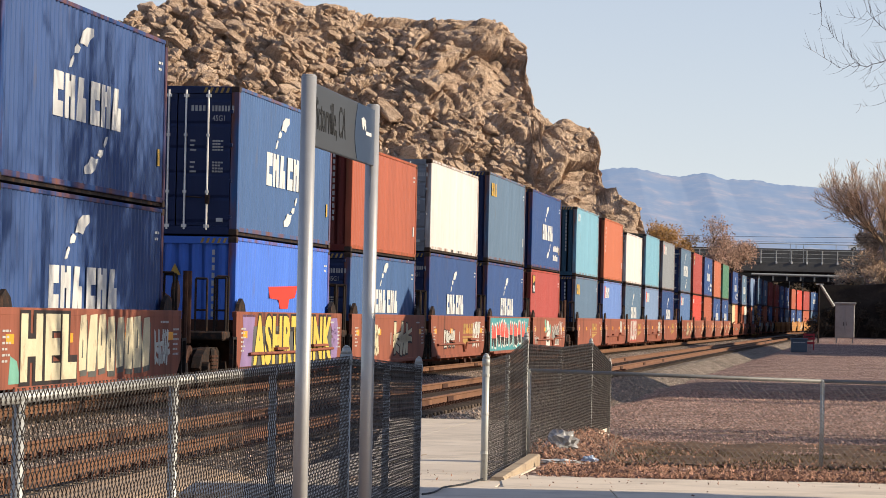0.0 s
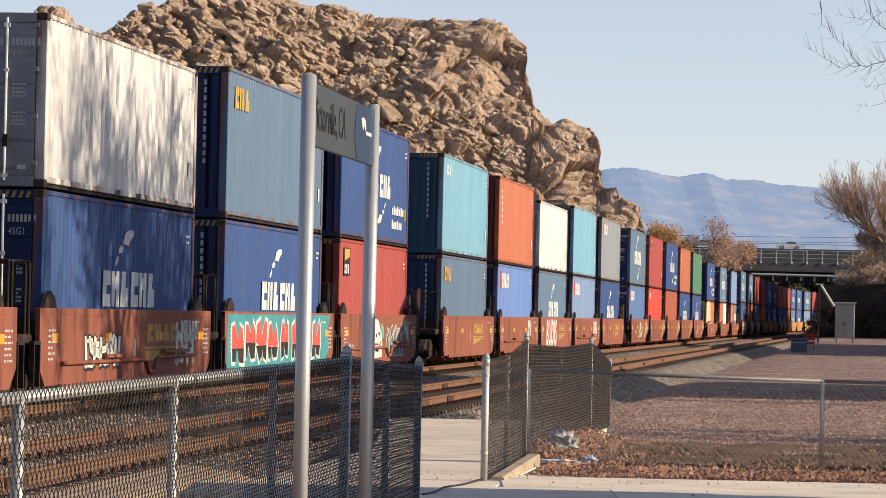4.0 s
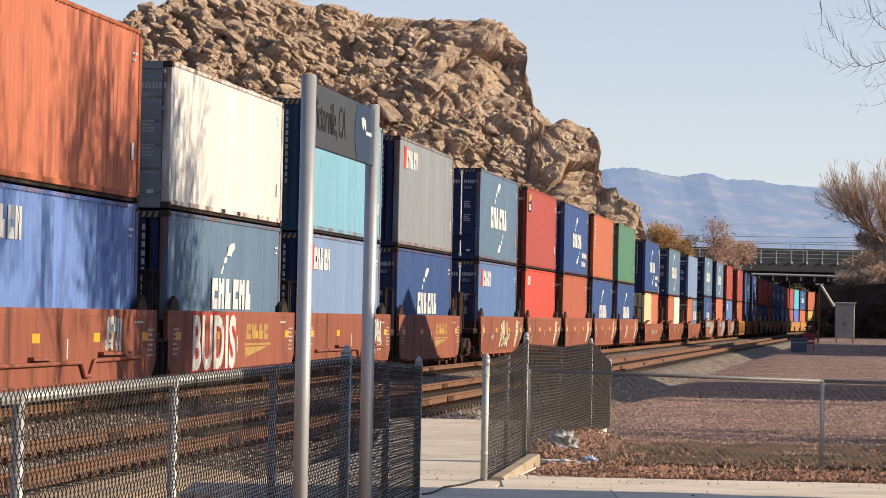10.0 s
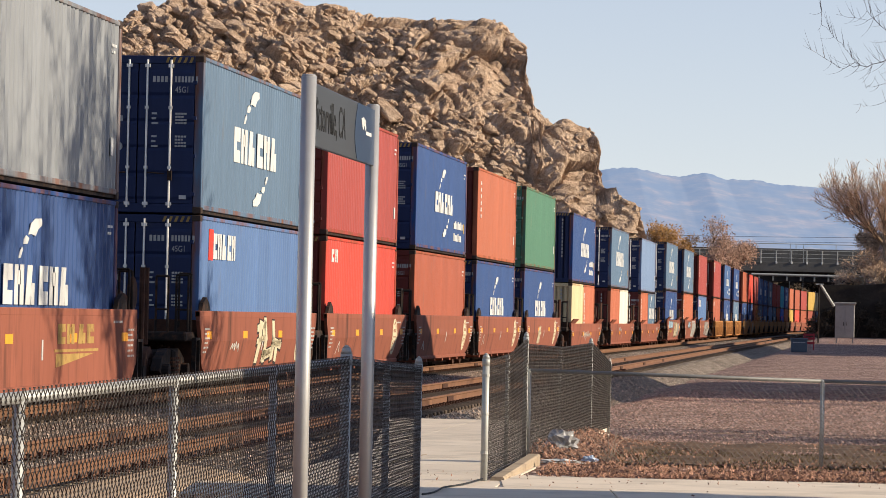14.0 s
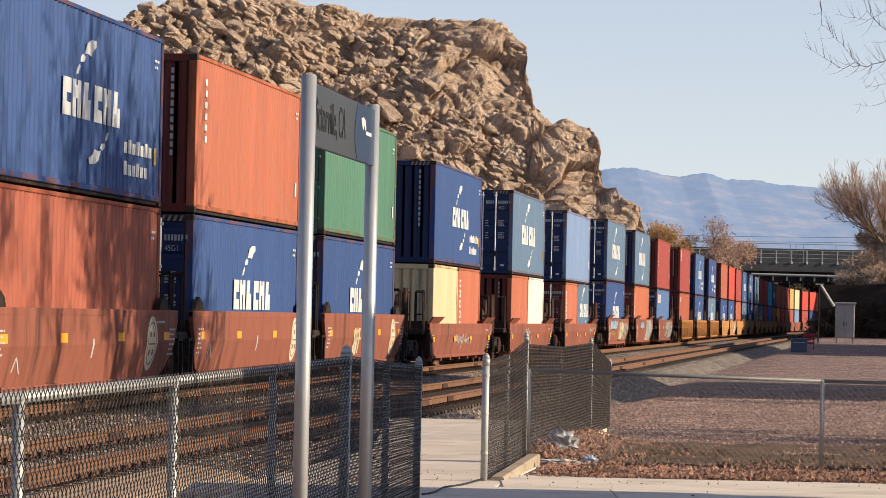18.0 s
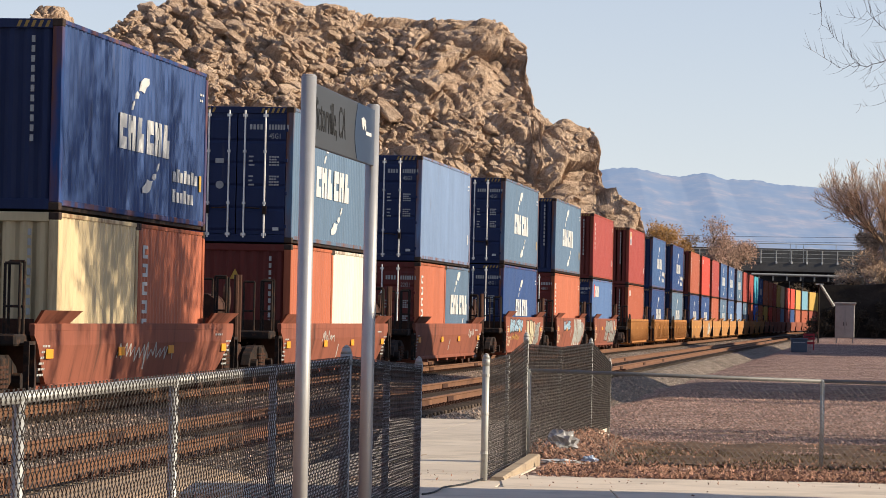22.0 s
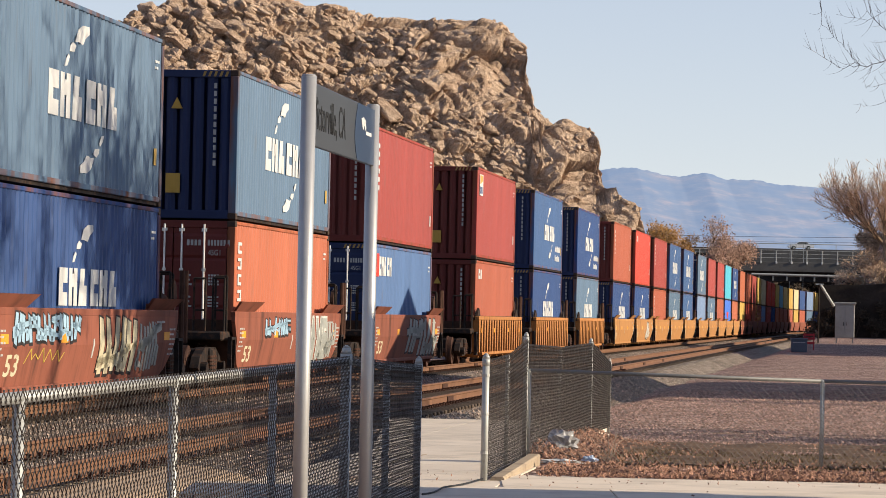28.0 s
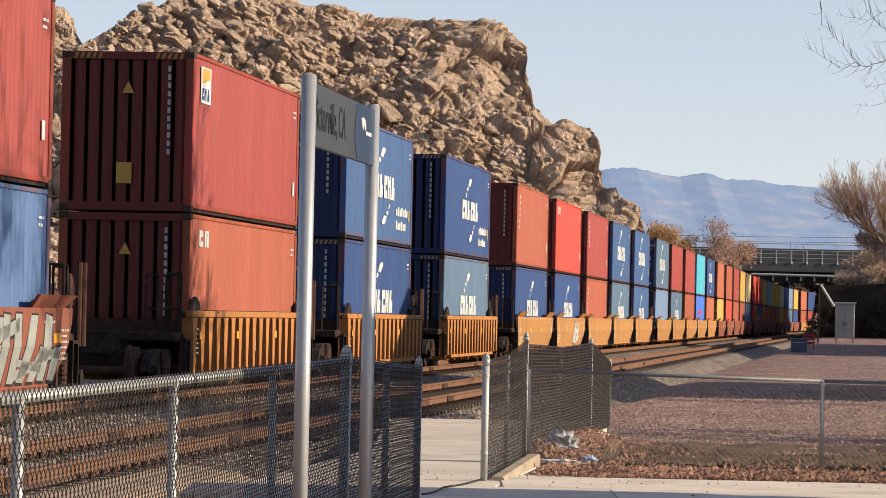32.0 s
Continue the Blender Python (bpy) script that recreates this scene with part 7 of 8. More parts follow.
def build_plants():
    # bare trees by the lot; thick-limbed ones are unseen, added to shade the train
    for x, y, sd, low in ((12.6, 55.4, 21, 4.5), (13.0, 60.4, 24, 9.6), (14.2, 57.4, 22, 11.0)):
        tree("bare_tree", "tall bare winter tree with thick dark limbs, unseen, shading the train", x, y, -0.3, 17.0, sd, 6, BARK, TWIG_DARK, None, (0.0, 0.0), 0.34, 0.66, 0.10, 0.0, limit=0.04, splits=(2, 3), first=0.25, floor_r=0.027, clear=low, reach=x - 7.7)
    slender = tree("bare_tree", "slender bare winter tree with fine dark twigs", 10.2, 58.6, -0.3, 13.0, 27, 7, BARK, TWIG_DARK, None, (-0.08, 0.0), 0.16, 0.55, 0.12, 0.0, limit=0.02, splits=(2, 3), first=0.25, floor_r=0.006, clear=4.4, reach=1.7)
    tree("bare_tree", "tall bare winter tree with thick dark limbs, unseen, shading the train", 13.2, 50.8, -0.3, 18.5, 29, 6, BARK, TWIG_DARK, None, (0.0, 0.0), 0.32, 0.62, 0.12, 0.0, limit=0.04, splits=(2, 3), first=0.25, floor_r=0.017, clear=11.6)
    low_limbs(slender, 10.2, 58.6, -0.3)
    # unseen tree, added to lay branch shade across the lot
    tree("bare_tree", "bare winter tree with dense dark twigs, unseen, shading the lot", 11.6, 43.0, -0.1, 17.0, 33, 5, BARK, TWIG_DARK, None, (0.0, 0.0), 0.30, 0.58, 0.14, 0.0, limit=0.04, splits=(2, 3), first=0.24, floor_r=0.012, clear=6.5)
    # by the bridge, right of the tracks
    for k, (x, y, h, sd, lean) in enumerate(((43.4, 346, 15.5, 3, (-0.10, 0)), (46.0, 351, 18.0, 4, (0, 0)), (44.8, 352, 14.5, 14, (-0.70, 0)))):
        tree("bare_tree", "leafless tan tree with dense fine upright twigs above the bank", x, y, ground_z(x, y), h, sd, 6, BARK_TAN, TWIG_TAN, None, lean, 0.26, 0.52, 0.16, 0.0, group="trees by the bridge", limit=0.06, splits=(2, 3), first=0.24, floor_r=0.013)
    # unseen, added to cast a thin shadow band on the gravel
    tree("young_bare_tree", "young bare tree out of view, added to shade the gravel lot", 13.6, 83.0, -0.4, 6.0, 41, 5, BARK, TWIG_DARK, None, (0.0, 0.0), 0.16, 0.6, 0.1, 0.0, limit=0.03, splits=(2, 3), first=0.3, floor_r=0.016)
    # unseen shrubs, added for a mottled band of shade
    for k, (x, y) in enumerate(((9.0, 54.0), (9.4, 56.4))):
        bush("twiggy dry shrub out of view, added to shade the lot", x, y, ground_z(x, y) - 0.05, 1.1, 2.3, 260 + k, LEAF_DARK, 1100, 0.10, TWIG_DARK)
    for k in range(18):
        x, y, h = on_track(299 + k * 9.2, 14.0 + (k % 2) * 3.0)
        bush("low thicket of dry tan brush on the bank", x, y, ground_z(x, y) - 0.3, 2.6, 2.4, 90 + k, LEAF_TAN, 1300, 0.15)
    # near-black thickets added where only shade lies under the bridges
    for k in range(6):
        bush("near-black thicket standing in for the shade under the bridges", 62 + 4.2 * k, 690 + 4 * (k % 2), ground_z(62 + 4.2 * k, 690) - 0.3, 4.5, 12.0, 280 + k, LEAF_DARK, 3600, 0.5, TWIG_DARK)
    # unseen thicket, added to shade the ground by the signal cabinet
    bush("tall dry thicket out of view, added to shade the cabinet's ground", 55.0, 249.0, 0.0, 6.0, 13.0, 230, LEAF_MAUVE, 4500, 0.4)
    # unseen row, added to hold the far train in shade
    for k in range(13):
        x, y, h = on_track(303 + k * 11.8, 24.5)
        bush("dense dry thicket out of view, added to shade the far train", x, y - 2.4, ground_z(x, y) - 0.3, 6.0, 8.6 if k > 6 else 3.0, 190 + k, LEAF_MAUVE, 7000, 0.45)
    # brush whose dark colour stands for the shade on the bank
    for k in range(8):
        x, y = 35.6 + k * 1.6, 335.6 + (k % 3) * 0.5
        bush("dry brush before the wall, its dark colour standing for shade", x, y, ground_z(x, y) - 0.05, 1.2, 2.2 + 0.9 * (k % 3) + 0.2 * k, 120 + k, LEAF_DARK, 900, 0.13, TWIG_DARK)
    # left of the tracks
    tree("mauve_tree", "tree with a thin crown of dry mauve leaves", 28.4, 376, 6.8, 5.8, 6, 5, BARK, TWIG_PALE, LEAF_MAUVE, (0, 0), 0.16, 0.8, 0.08, 0.0, 5, 0.12, "trees by the bridge", 0.03)
    tree("mauve_tree", "tree with a thin crown of dry mauve leaves", 30.6, 379, 6.3, 5.2, 7, 5, BARK, TWIG_PALE, LEAF_MAUVE, (0.1, 0), 0.14, 0.8, 0.08, 0.0, 4, 0.12, "trees by the bridge", 0.03)
    for k in range(22):
        t = k / 21
        y = 352 + 22 * t + (k % 3) * 3
        x = 20.6 + 10.2 * t + 0.5 * (k % 2)
        bush("bushy shrub with dry orange-brown leaves on the bank", x, y, ground_z(x, y) - 0.1, 2.2, 5.4 - 1.3 * t, 40 + k, LEAF_ORANGE, 1500, 0.13)
    for k, (x, y, rx, rz) in enumerate(((37.6, 340.5, 1.3, 1.5), (39.8, 340, 1.5, 1.4), (42.4, 339.5, 1.5, 1.5), (45.0, 340.5, 1.6, 1.6))):
        bush("leafless pale twiggy shrub on the dark bank", x, y, ground_z(x, y) - 0.1, rx, rz, 70 + k, LEAF_MAUVE, 120, 0.10, TWIG_PALE)


def build_litter():
    rnd = random.Random(31)
    m = Mesh()
    for k in range(17000):
        x = rnd.uniform(0.62, 6.6)
        y = 33.75 + abs(rnd.gauss(0, 0.5 + 0.9 * max(0.0, 1 - (x - 0.6) / 1.9))) if rnd.random() < 0.8 else rnd.uniform(34, 45)
        if x < on_fence(y) + 0.36 or (y > 37.2 and x > on_fence(y) + 0.3 + 0.9 * rnd.random()):
            continue
        z = ground_z(x, y) + 0.012 + abs(rnd.gauss(0, 0.02)) + (0.05 if y > 34.2 else 0.0) * rnd.random()
        leaf_quads(m, (x, y, z), 1, 0.001, rnd.uniform(0.013, 0.026), rnd)
    for k in range(6000):
        y = rnd.uniform(36.4, 46.0)
        off = 0.06 + abs(rnd.gauss(0, 0.4))
        x = on_fence(y) + off
        z = ground_z(x, y) + 0.01 + 0.26 * math.exp(-off / 0.4) * rnd.random()
        leaf_quads(m, (x, y, z), 1, 0.001, rnd.uniform(0.013, 0.026), rnd)
    for k in range(5000):
        x, y = rnd.uniform(1.2, 7.2), 34.2 + rnd.random() ** 1.6 * 13
        if x < on_fence(y) + 0.3 or noise.noise((x * 0.9, y * 0.45, 11.0)) < 0.02 + 0.25 * rnd.random():
            continue
        leaf_quads(m, (x, y, ground_z(x, y) + 0.03 + abs(rnd.gauss(0, 0.015))), 1, 0.001, rnd.uniform(0.013, 0.028), rnd)
    for k in range(160):
        x, y = rnd.uniform(-0.2, 5.2), 33.9 - abs(rnd.gauss(0, 1.3))
        leaf_quads(m, (x, y, 0.034), 1, 0.001, rnd.uniform(0.008, 0.018), rnd)
    tagged(new("dead_leaves", raw(m, "dead_leaves", LEAF_DEAD)), "drift of curled dead brown leaves along the pavement", "dead leaves", kind="stuff")
    m = Mesh()
    for k in range(3800):
        x, y = rnd.uniform(1.7, 6.6), rnd.uniform(36.4, 41.5)
        if noise.noise((x * 0.9, y * 0.35, 2.0)) < -0.22 + 0.3 * (rnd.random() - 0.5):
            continue
        z = ground_z(x, y)
        h = rnd.uniform(0.02, 0.07)
        dx, dy = rnd.gauss(0, 0.035), rnd.gauss(0, 0.035)
        w = 0.011
        m.add([(x - w, y, z), (x + w, y, z), (x + dx, y + dy, z + h)], [(0, 1, 2)])
    tagged(new("dry_grass", raw(m, "dry_grass", GRASS)), "sparse dry olive grass tufts behind the low fence", "grass", kind="stuff")
    # loose stones on the lot
    m = Mesh()
    for k in range(46000):
        y = 37.5 + rnd.random() ** 1.5 * 60
        x = rnd.uniform(-0.5, 13.0)
        tx, ty, h = on_track(y - 45)
        if x < tx + 7.7 or (y < 51 and x < on_fence(y) + 0.35):
            continue
        s = rnd.uniform(0.010, 0.027) * (1 + 0.010 * (y - 37))
        z = ground_z(x, y)
        a = rnd.uniform(0, 6.28)
        pts = [(x + s * math.cos(a + t), y + s * math.sin(a + t), z) for t in (0, 1.3, 3.3, 4.4)] + [(x + s * rnd.uniform(-0.4, 0.4), y + s * rnd.uniform(-0.4, 0.4), z + s * rnd.uniform(0.5, 1.0))]
        m.add(pts, [(0, 1, 4), (1, 2, 4), (2, 3, 4), (3, 0, 4)])
    tagged(new("loose_stones", raw(m, "loose_stones", material("loose_stone", (0.33, 0.215, 0.175), 0.95, 0, 0.25, 2, 0, 20, (0.187, 0.117, 0.086), per=0.6, islands=True))), "loose pinkish stones scattered over the gravel lot", "stones", kind="stuff")
    # loose crushed stone over the ballast, coarse enough to tell apart near the walkway
    m = Mesh()
    for k in range(26000):
        s, r = -12.0 + rnd.random() ** 1.3 * 78, rnd.uniform(-2.0, 8.3)
        if any(abs(r - c) < 0.14 for c in (-0.7525, 0.7525, NEAR - 0.7525, NEAR + 0.7525)):
            continue
        x, y, h = on_track(s, r)
        if earthy(s, r) > 0.25:
            continue
        z = float(np.interp(r, (-2.3, 1.9, 2.4, 2.85, 6.45, 7.65), (-0.24, -0.21, -0.26, -0.21, -0.24, -0.70))) - 0.005
        d = rnd.uniform(0.018, 0.045)
        a = rnd.uniform(0, 6.28)
        pts = [(x + d * math.cos(a + t), y + d * math.sin(a + t), z) for t in (0, 1.5, 3.2, 4.6)] + [(x + d * rnd.uniform(-0.5, 0.5), y + d * rnd.uniform(-0.5, 0.5), z + d * rnd.uniform(0.6, 1.2))]
        m.add(pts, [(0, 1, 4), (1, 2, 4), (2, 3, 4), (3, 0, 4)])
    tagged(new("crushed_stone", raw(m, "crushed_stone", material("crushed_stone", (0.312, 0.234, 0.183), 0.95, 0, 0.25, 2, 0, 20, (0.125, 0.094, 0.078), per=0.6, islands=True))), "loose grey and pinkish crushed stone between the rails", "ballast", kind="stuff")
    # the plastic bag and scraps by the fence
    film_m = material("clear_crumpled_plastic", (0.45, 0.44, 0.43), 0.18, 0, 0.15, 8, 0.3, 40)
    film_m.node_tree.nodes["Principled BSDF"].inputs["Transmission Weight"].default_value = 0.4
    def crumple(r, sx, sy, sz, seed, lv=3):
        bm = bmesh.new()
        bmesh.ops.create_icosphere(bm, subdivisions=lv, radius=1.0)
        for v in bm.verts:
            k = 0.72 + 0.6 * noise.noise(v.co * 2.2 + Vector((seed, 0, 0))) + 0.25 * noise.noise(v.co * 5 + Vector((0, seed, 0)))
            v.co = Vector((v.co.x * sx, v.co.y * sy, max(v.co.z, -0.35) * sz)) * max(0.35, k) * r
        me = bpy.data.meshes.new("scrap")
        bm.to_mesh(me)
        bm.free()
        return me
    for nm, lab, x, y, r, s3, mat, sd in (("plastic_bag", "crumpled clear plastic bag among the leaves", 1.30, 38.3, 0.21, (1.0, 0.8, 0.85), film_m, 3),
                                          ("plastic_scrap", "flat white plastic scrap on the leaves", 1.22, 35.7, 0.17, (1.6, 0.7, 0.22), WHITE_MARK, 5),
                                          ("plastic_bag", "small pale blue plastic bag on the leaves", 1.53, 36.2, 0.085, (1.1, 0.8, 0.7), material("pale_blue_plastic", (0.351, 0.429, 0.546), 0.3, 0, 0.1, 8, 0.1), 8)):
        me = crumple(r, *s3, sd)
        me.materials.append(mat)
        ob = new(nm, me)
        ob.location = (x, y, ground_z(x, y) + 0.34 * r * s3[2] + (0.10 if y > 38 else 0.05))
        tagged(ob, lab, "litter")
    run = Mesh()
    prev = None
    for i in range(15):
        t = i / 14
        p = (0.40 - 0.54 * t + 0.03 * math.sin(9 * t), 32.3 - 2.9 * t + 0.04 * math.sin(7 * t), 0.036 + 0.006 * math.sin(12 * t))
        if prev:
            run.rod(prev, p, 0.008, 6)
        prev = p
    tagged(new("cable", run.data("cable", BLACK_MARK)), "black cable lying over the concrete from the fence post", "cable")
    stalks = empty("dry_stalks", "bent dry pale stalks standing in the leaves", "stalks")
    for k in range(7):
        st = Mesh()
        a = Vector((1.72 + rnd.uniform(-0.05, 0.12), 37.0 + rnd.uniform(-0.2, 0.2), 0.02))
        d = Vector((rnd.uniform(-0.5, 0.6), rnd.uniform(-0.2, 0.2), 1)).normalized()
        for i in range(5):
            b = a + d * 0.075
            st.rod(a, b, 0.004, 4, 0.0035)
            d = (d + Vector((rnd.uniform(-0.3, 0.3), 0, -0.22))).normalized()
            a = b
        part("stalk", st.data("stalk", TWIG_PALE), stalks)


# ---------------------------------------------------------------- the signal gear by the track
def build_gear():
    grey = material("pale_grey_cabinet_paint", (0.312, 0.312, 0.296), 0.6, 0, 0.12, 1.0, 0.05, 20, (0.203, 0.195, 0.179), mask=(0.55, 0.85))
    cx, cy = 30.2, 268.0
    z = ground_z(cx, cy) + 0.16
    ob = empty("signal_cabinet", "pale grey steel signal cabinet on short legs by the track", "cabinet", m=pose(cx, cy, z, 0, 0, -6))
    part("body", Mesh().box(-0.72, 0.72, -0.55, 0.9, 0.22, 2.75, 0.02).data("body", grey), ob)
    part("roof", Mesh().box(-0.82, 0.82, -0.66, 1.0, 2.75, 2.90, 0.03).data("roof", grey), ob)
    for sx in (-1, 1):
        d = part("door", Mesh().box(min(sx * 0.02, sx * 0.68), max(sx * 0.02, sx * 0.68), -0.585, -0.55, 0.32, 2.64, 0.01).data("door", grey), ob)
        part("door_handle", Mesh().box(sx * 0.10 - 0.02, sx * 0.10 + 0.02, -0.62, -0.585, 1.15, 1.40).data("door_handle", STEEL_DARK), d)
        for y in (-0.4, 0.75):
            part("leg", Mesh().box(sx * 0.6 - 0.05, sx * 0.6 + 0.05, y - 0.05, y + 0.05, -0.40, 0.22).data("leg", grey), ob)
    mx, my = 27.6, 262.0
    z = ground_z(mx, my)
    ob = empty("signal_mast", "thin grey mast with a slanting brace by the track", "mast", m=pose(mx, my, z))
    part("pole", Mesh().rod((0, 0, -0.1), (0, 0, 4.35), 0.055, 10).data("pole", STEEL_DARK), ob)
    part("brace", Mesh().rod((0.1, 0, 4.3), (1.15, 0.4, 2.75), 0.10, 8).data("brace", GALV), ob, "pale slanting brace")
    part("arm", Mesh().box(-0.25, 0.35, -0.05, 0.05, 4.28, 4.38).data("arm", GALV), ob)
    bx, by = 20.5, 205.0
    z = ground_z(bx, by)
    ob = empty("equipment_box", "blue-grey steel equipment box on the gravel", "utility box", m=pose(bx, by, z, 0, 0, -5))
    part("body", Mesh().box(-0.46, 0.46, -0.4, 0.4, 0.0, 0.72, 0.02).data("body", material("blue_grey_paint", (0.078, 0.101, 0.133), 0.7, 0, 0.15, 2, 0.05)), ob)
    part("lid", Mesh().box(-0.50, 0.50, -0.44, 0.44, 0.72, 0.79, 0.02).data("lid", material("blue_grey_lid", (0.125, 0.148, 0.179), 0.7, 0, 0.15, 2, 0.05)), ob)
    for i in range(5):
        part("vent", shared("vent", lambda: Mesh().box(-0.05, 0.05, -0.408, -0.395, 0.52, 0.56).data("vent", WHITE_MARK)), ob, m=pose(-0.3 + i * 0.15, 0, 0))
    rx, ry = 22.0, 214.0
    z = ground_z(rx, ry)
    ob = empty("red_stand", "small red metal stand beside the box", "stand", m=pose(rx, ry, z))
    redp = material("faded_red_paint", (0.328, 0.039, 0.047), 0.7, 0, 0.15, 2, 0.05)
    for sx in (-0.28, 0.28):
        part("leg", Mesh().rod((sx, 0, -0.05), (sx, 0, 1.0), 0.035, 8).data("leg", redp), ob)
    for zz in (0.35, 0.62, 0.84):
        part("crossbar", Mesh().box(-0.34, 0.34, -0.04, 0.04, zz, zz + 0.14).data("crossbar", redp), ob)
    # overhead wires
    black = BLACK_MARK
    for y, z0, z1 in ((385.0, 10.05, 10.7), (386.0, 10.6, 11.3)):
        w = Mesh()
        prev = None
        for i in range(25):
            t = i / 24
            p = (15 + 55 * t, y, z0 + (z1 - z0) * t - 0.9 * 4 * t * (1 - t) * 0.25)
            if prev:
                w.rod(prev, p, 0.022, 4, caps=False)
            prev = p
        tagged(new("overhead_wire", w.data("overhead_wire", black)), "thin black cable strung across before the bridge", "cable", "overhead cables")
    for x in (15.0, 70.0):
        p = empty("utility_pole", "brown wooden utility pole carrying the cables", "utility pole", "utility poles", pose(x, 385.5, 0))
        part("pole", Mesh().rod((0, 0, -0.8), (0, 0, 11.6), 0.16, 10, 0.11).data("pole", BARK), p)
        part("crossarm", Mesh().box(-0.1, 0.1, -0.9, 0.9, 9.9, 10.1).data("crossarm", BARK), p)
    # far gantry frame seen over the bridge
    g = empty("frame_gantry", "thin pale steel frame beyond the bridge", "gantry", m=pose(63.3, 640, 0))
    for x in (-1.2, 1.2):
        part("upright", Mesh().box(x - 0.05, x + 0.05, -0.05, 0.05, 0, 15.5).data("upright", GALV), g)
    part("crossbar", Mesh().box(-1.25, 1.25, -0.05, 0.05, 15.4, 15.5).data("crossbar", GALV), g)


# ---------------------------------------------------------------- traffic on the bridges
TYRE = material("black_tyre", (0.016, 0.016, 0.016), 0.9, 0, 0.2, 10, 0.1)
GLASS = material("dark_car_glass", (0.016, 0.020, 0.023), 0.12, 0, 0.05, 2, 0)
LAMP_RED = material("red_tail_lamp", (0.351, 0.016, 0.016), 0.3, 0, 0.05, 2, 0)
CAR_COATS = {"white": material("white_car_paint", (0.671, 0.671, 0.663), 0.3, 0, 0.05, 1, 0), "silver": material("silver_car_paint", (0.312, 0.320, 0.328), 0.3, 0.5, 0.05, 1, 0),
             "dark": material("dark_car_paint", (0.023, 0.025, 0.028), 0.3, 0, 0.05, 1, 0)}


def road_car(kind, coat, label):
    """A road vehicle along x, its nose at -x."""
    ob = empty("pickup_truck" if kind == "pickup" else ("suv" if kind == "suv" else "sedan"), label, "car", "cars on the bridges")
    L, H = {"pickup": (5.6, 1.85), "suv": (4.9, 1.82), "sedan": (4.7, 1.45)}[kind]
    a = L / 2
    if kind == "pickup":
        low = [(-a, 0.45), (a, 0.5), (a, 1.12), (-0.0 + 0.4, 1.12), (-0.9, 1.12), (-a + 0.2, 1.05), (-a, 0.85)]
        cab = [(-1.35, 1.1), (-0.75, H), (0.75, H), (0.95, 1.1)]
        win = [(-1.12, 1.16), (-0.68, H - 0.1), (0.68, H - 0.1), (0.80, 1.16)]
    elif kind == "suv":
        low = [(-a, 0.42), (a, 0.48), (a, 1.12), (-1.2, 1.1), (-a + 0.2, 0.98), (-a, 0.8)]
        cab = [(-1.25, 1.08), (-0.6, H), (a - 0.35, H), (a - 0.05, 1.1)]
        win = [(-1.02, 1.14), (-0.52, H - 0.12), (a - 0.5, H - 0.12), (a - 0.25, 1.14)]
    else:
        low = [(-a, 0.35), (a, 0.4), (a, 0.95), (1.6, 1.0), (-1.1, 0.98), (-a + 0.2, 0.85), (-a, 0.65)]
        cab = [(-1.2, 0.96), (-0.4, H), (0.95, H), (1.75, 0.98)]
        win = [(-0.98, 1.0), (-0.34, H - 0.08), (0.88, H - 0.08), (1.45, 1.0)]
    mat = CAR_COATS[coat]
    part("body", Mesh().prism(low, -0.92, 0.92, "y").data("body", mat), ob)
    part("cabin", Mesh().prism(cab, -0.78, 0.78, "y").data("cabin", mat), ob)
    for s in (-1, 1):
        part("window", Mesh().prism(win, min(s * 0.785, s * 0.795), max(s * 0.785, s * 0.795), "y").data("window", GLASS), ob)
    part("tail_lamp", Mesh().box(a - 0.02, a + 0.02, -0.9, -0.62, 0.75, 1.0).data("tail_lamp", LAMP_RED), ob)
    part("tail_lamp", Mesh().box(a - 0.02, a + 0.02, 0.62, 0.9, 0.75, 1.0).data("tail_lamp", LAMP_RED), ob)
    for x in (-a + 0.95, a - 1.05):
        for s in (-1, 1):
            w = part("wheel", shared("car_tyre", lambda: Mesh().rod((0, -0.11, 0), (0, 0.11, 0), 0.35, 18).data("wheel", TYRE)), ob, m=pose(x, s * 0.84, 0.35))
            part("rim", shared("car_rim", lambda: Mesh().rod((0, -0.12, 0), (0, 0.12, 0), 0.21, 12).data("rim", GALV)), w)
    return ob


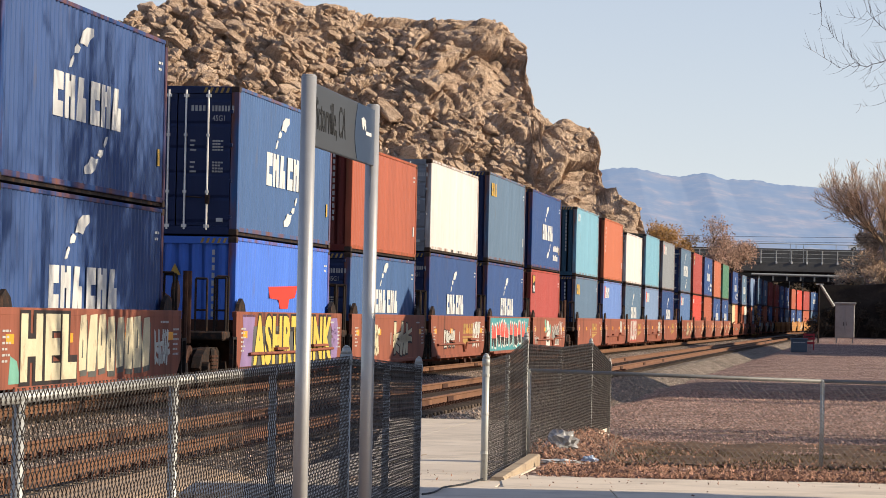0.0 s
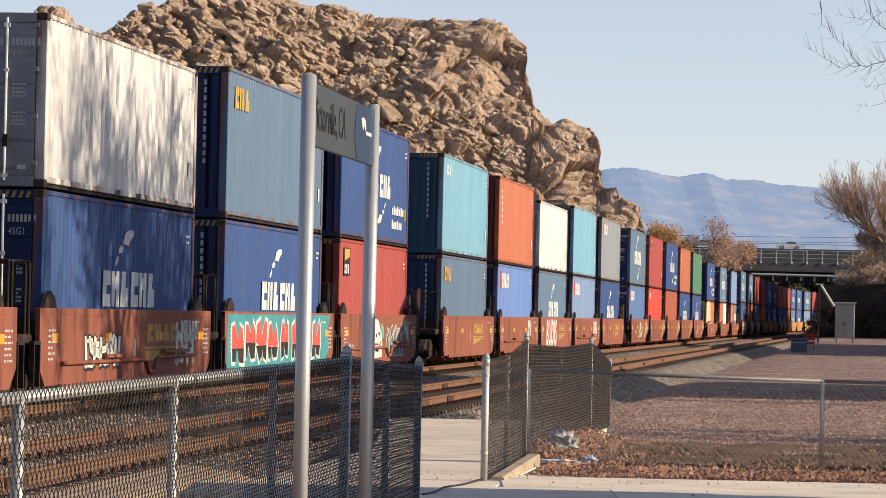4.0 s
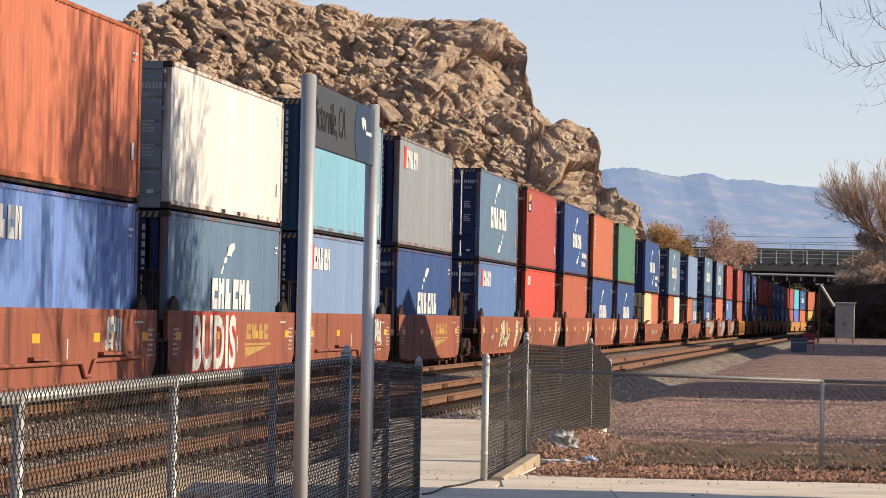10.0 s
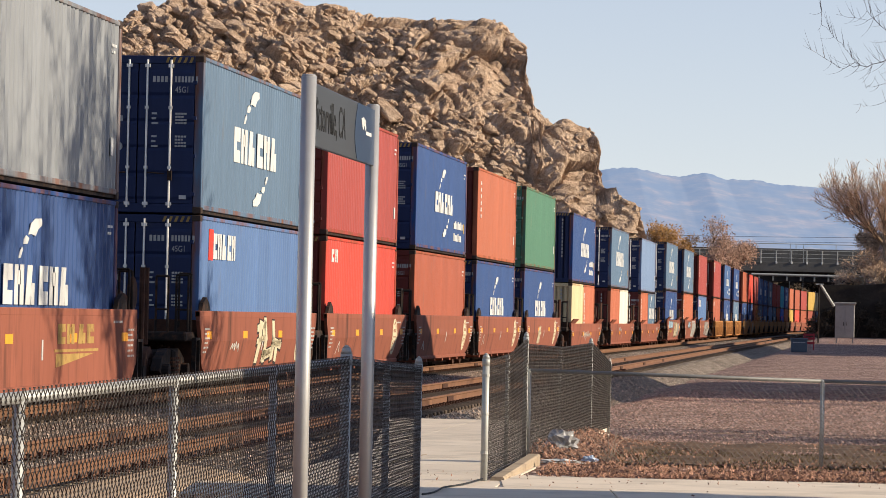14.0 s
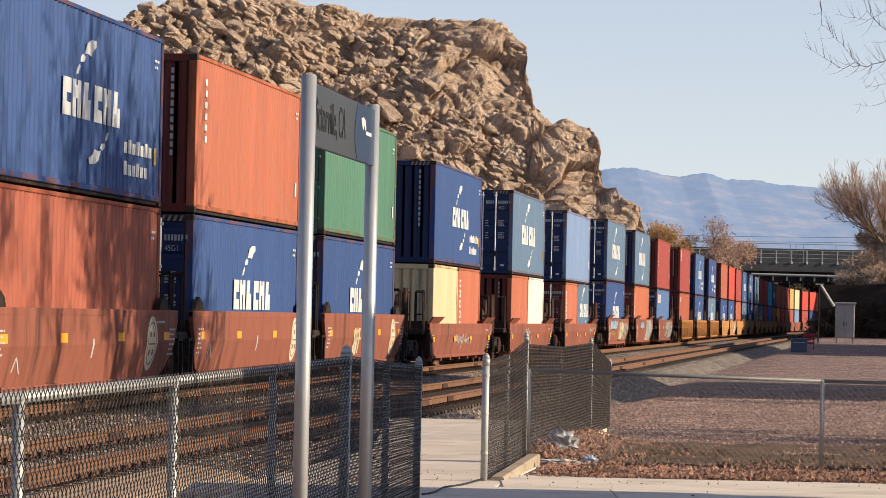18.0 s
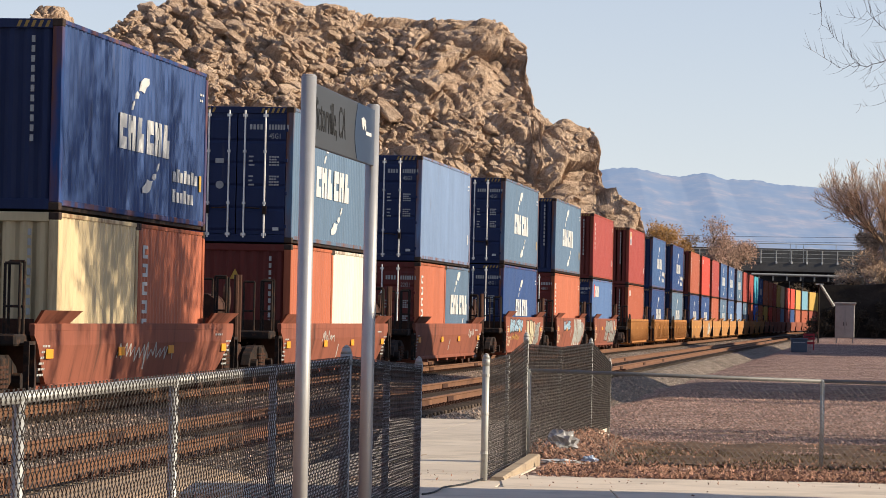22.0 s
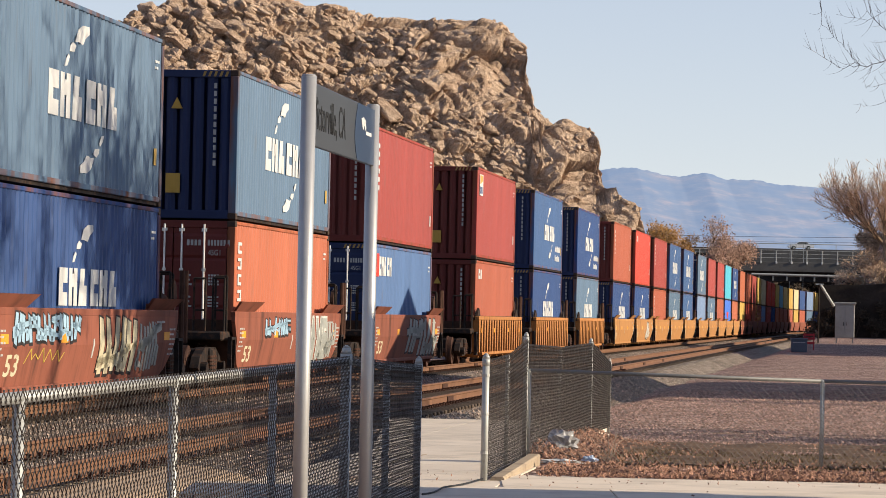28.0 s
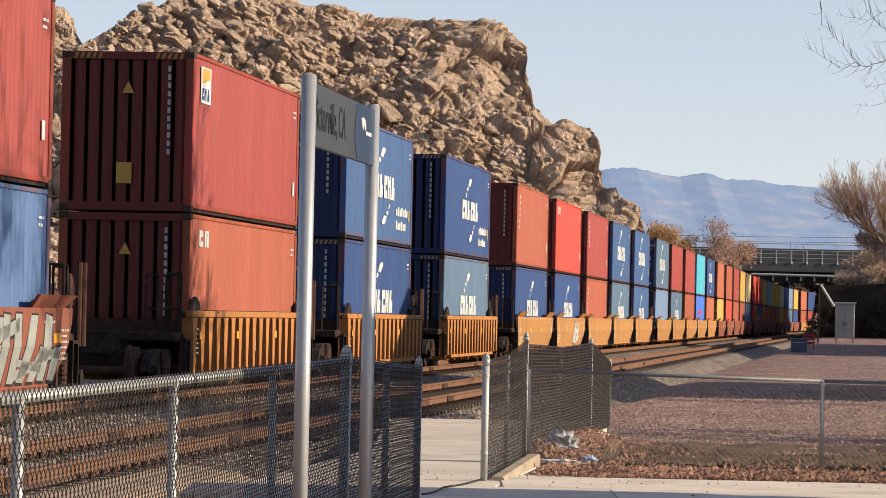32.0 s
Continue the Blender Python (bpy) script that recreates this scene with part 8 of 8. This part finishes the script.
# kind, coat, label, lane (far or near), the second at which it passes x = 66.4 and its speed
TRAFFIC = [
    ("pickup", "white", "white pickup truck driving over the upper bridge", "far", 0.79, -13.1),
    ("sedan", "dark", "dark sedan driving over the upper bridge", "far", 1.65, -15.2),
    ("sedan", "silver", "silver sedan driving over the upper bridge", "far", 2.72, -14.9),
    ("sedan", "white", "white low sedan driving over the upper bridge", "far", 3.78, -14.9),
    ("suv", "white", "white boxy estate driving over the upper bridge", "far", 5.46, -17.7),
    ("pickup", "white", "white pickup truck driving over the upper bridge", "far", 6.29, -13.1),
    ("sedan", "dark", "dark sedan driving over the upper bridge", "far", 8.28, -14.2),
    ("sedan", "white", "white sedan driving over the upper bridge", "far", 9.06, -15.2),
    ("sedan", "dark", "dark grey sedan driving over the upper bridge", "far", 11.65, -16.4),
    ("sedan", "dark", "dark sedan driving over the upper bridge", "far", 22.86, -15.2),
    ("sedan", "white", "white and dark sedan driving over the upper bridge", "far", 27.92, -14.5),
    ("suv", "dark", "dark off-road car driving over the lower bridge", "near", 29.02, 19.8),
    ("suv", "silver", "silver estate car driving over the lower bridge", "near", 29.96, 19.8),
]
CARS = []


def build_traffic():
    for kind, coat, label, lane, t0, v in TRAFFIC:
        CARS.append((road_car(kind, coat, label), lane, t0, v))


def car_rows(lane, t0, v):
    """Straight over the bridge at an even pace; it waits far off on the road before and after."""
    y, z, turn = (652.5, 14.72, 0) if lane == "far" else (624.0, 11.69, 180)
    rows = []
    for t in range(0, 33, 2):
        x = 66.4 + v * (t - t0)
        rows.append((t, pose(x, y + (x - 66.4) * 0.026, z, 0, 0, turn + 1.5)))
    return rows


# ---------------------------------------------------------------- build
build_ground()
build_tracks()
build_walks()
build_dirt()
build_fences()
build_sign()
build_hill()
build_mountains()
build_bridge()
build_wall()
build_shelter()
build_rest_large()
build_plants()
build_litter()
build_gear()
build_traffic()
build_train()


def motions():
    for ob, s16, z in MOVING:
        walk(ob, train_rows(s16, 4.0, z))
    # wheels roll without slip: 28.3 radians a second
    turn = [(k / 30.0, -math.degrees(SPEED * k / 30.0 / WHEEL_R)) for k in range(0, 961)]
    for ob in WHEELS:
        y = ob.location.y
        walk(ob, [(t, pose(0, y, WHEEL_R, a)) for t, a in turn])
    for ob, lane, t0, v in CARS:
        walk(ob, car_rows(lane, t0, v))


motions()
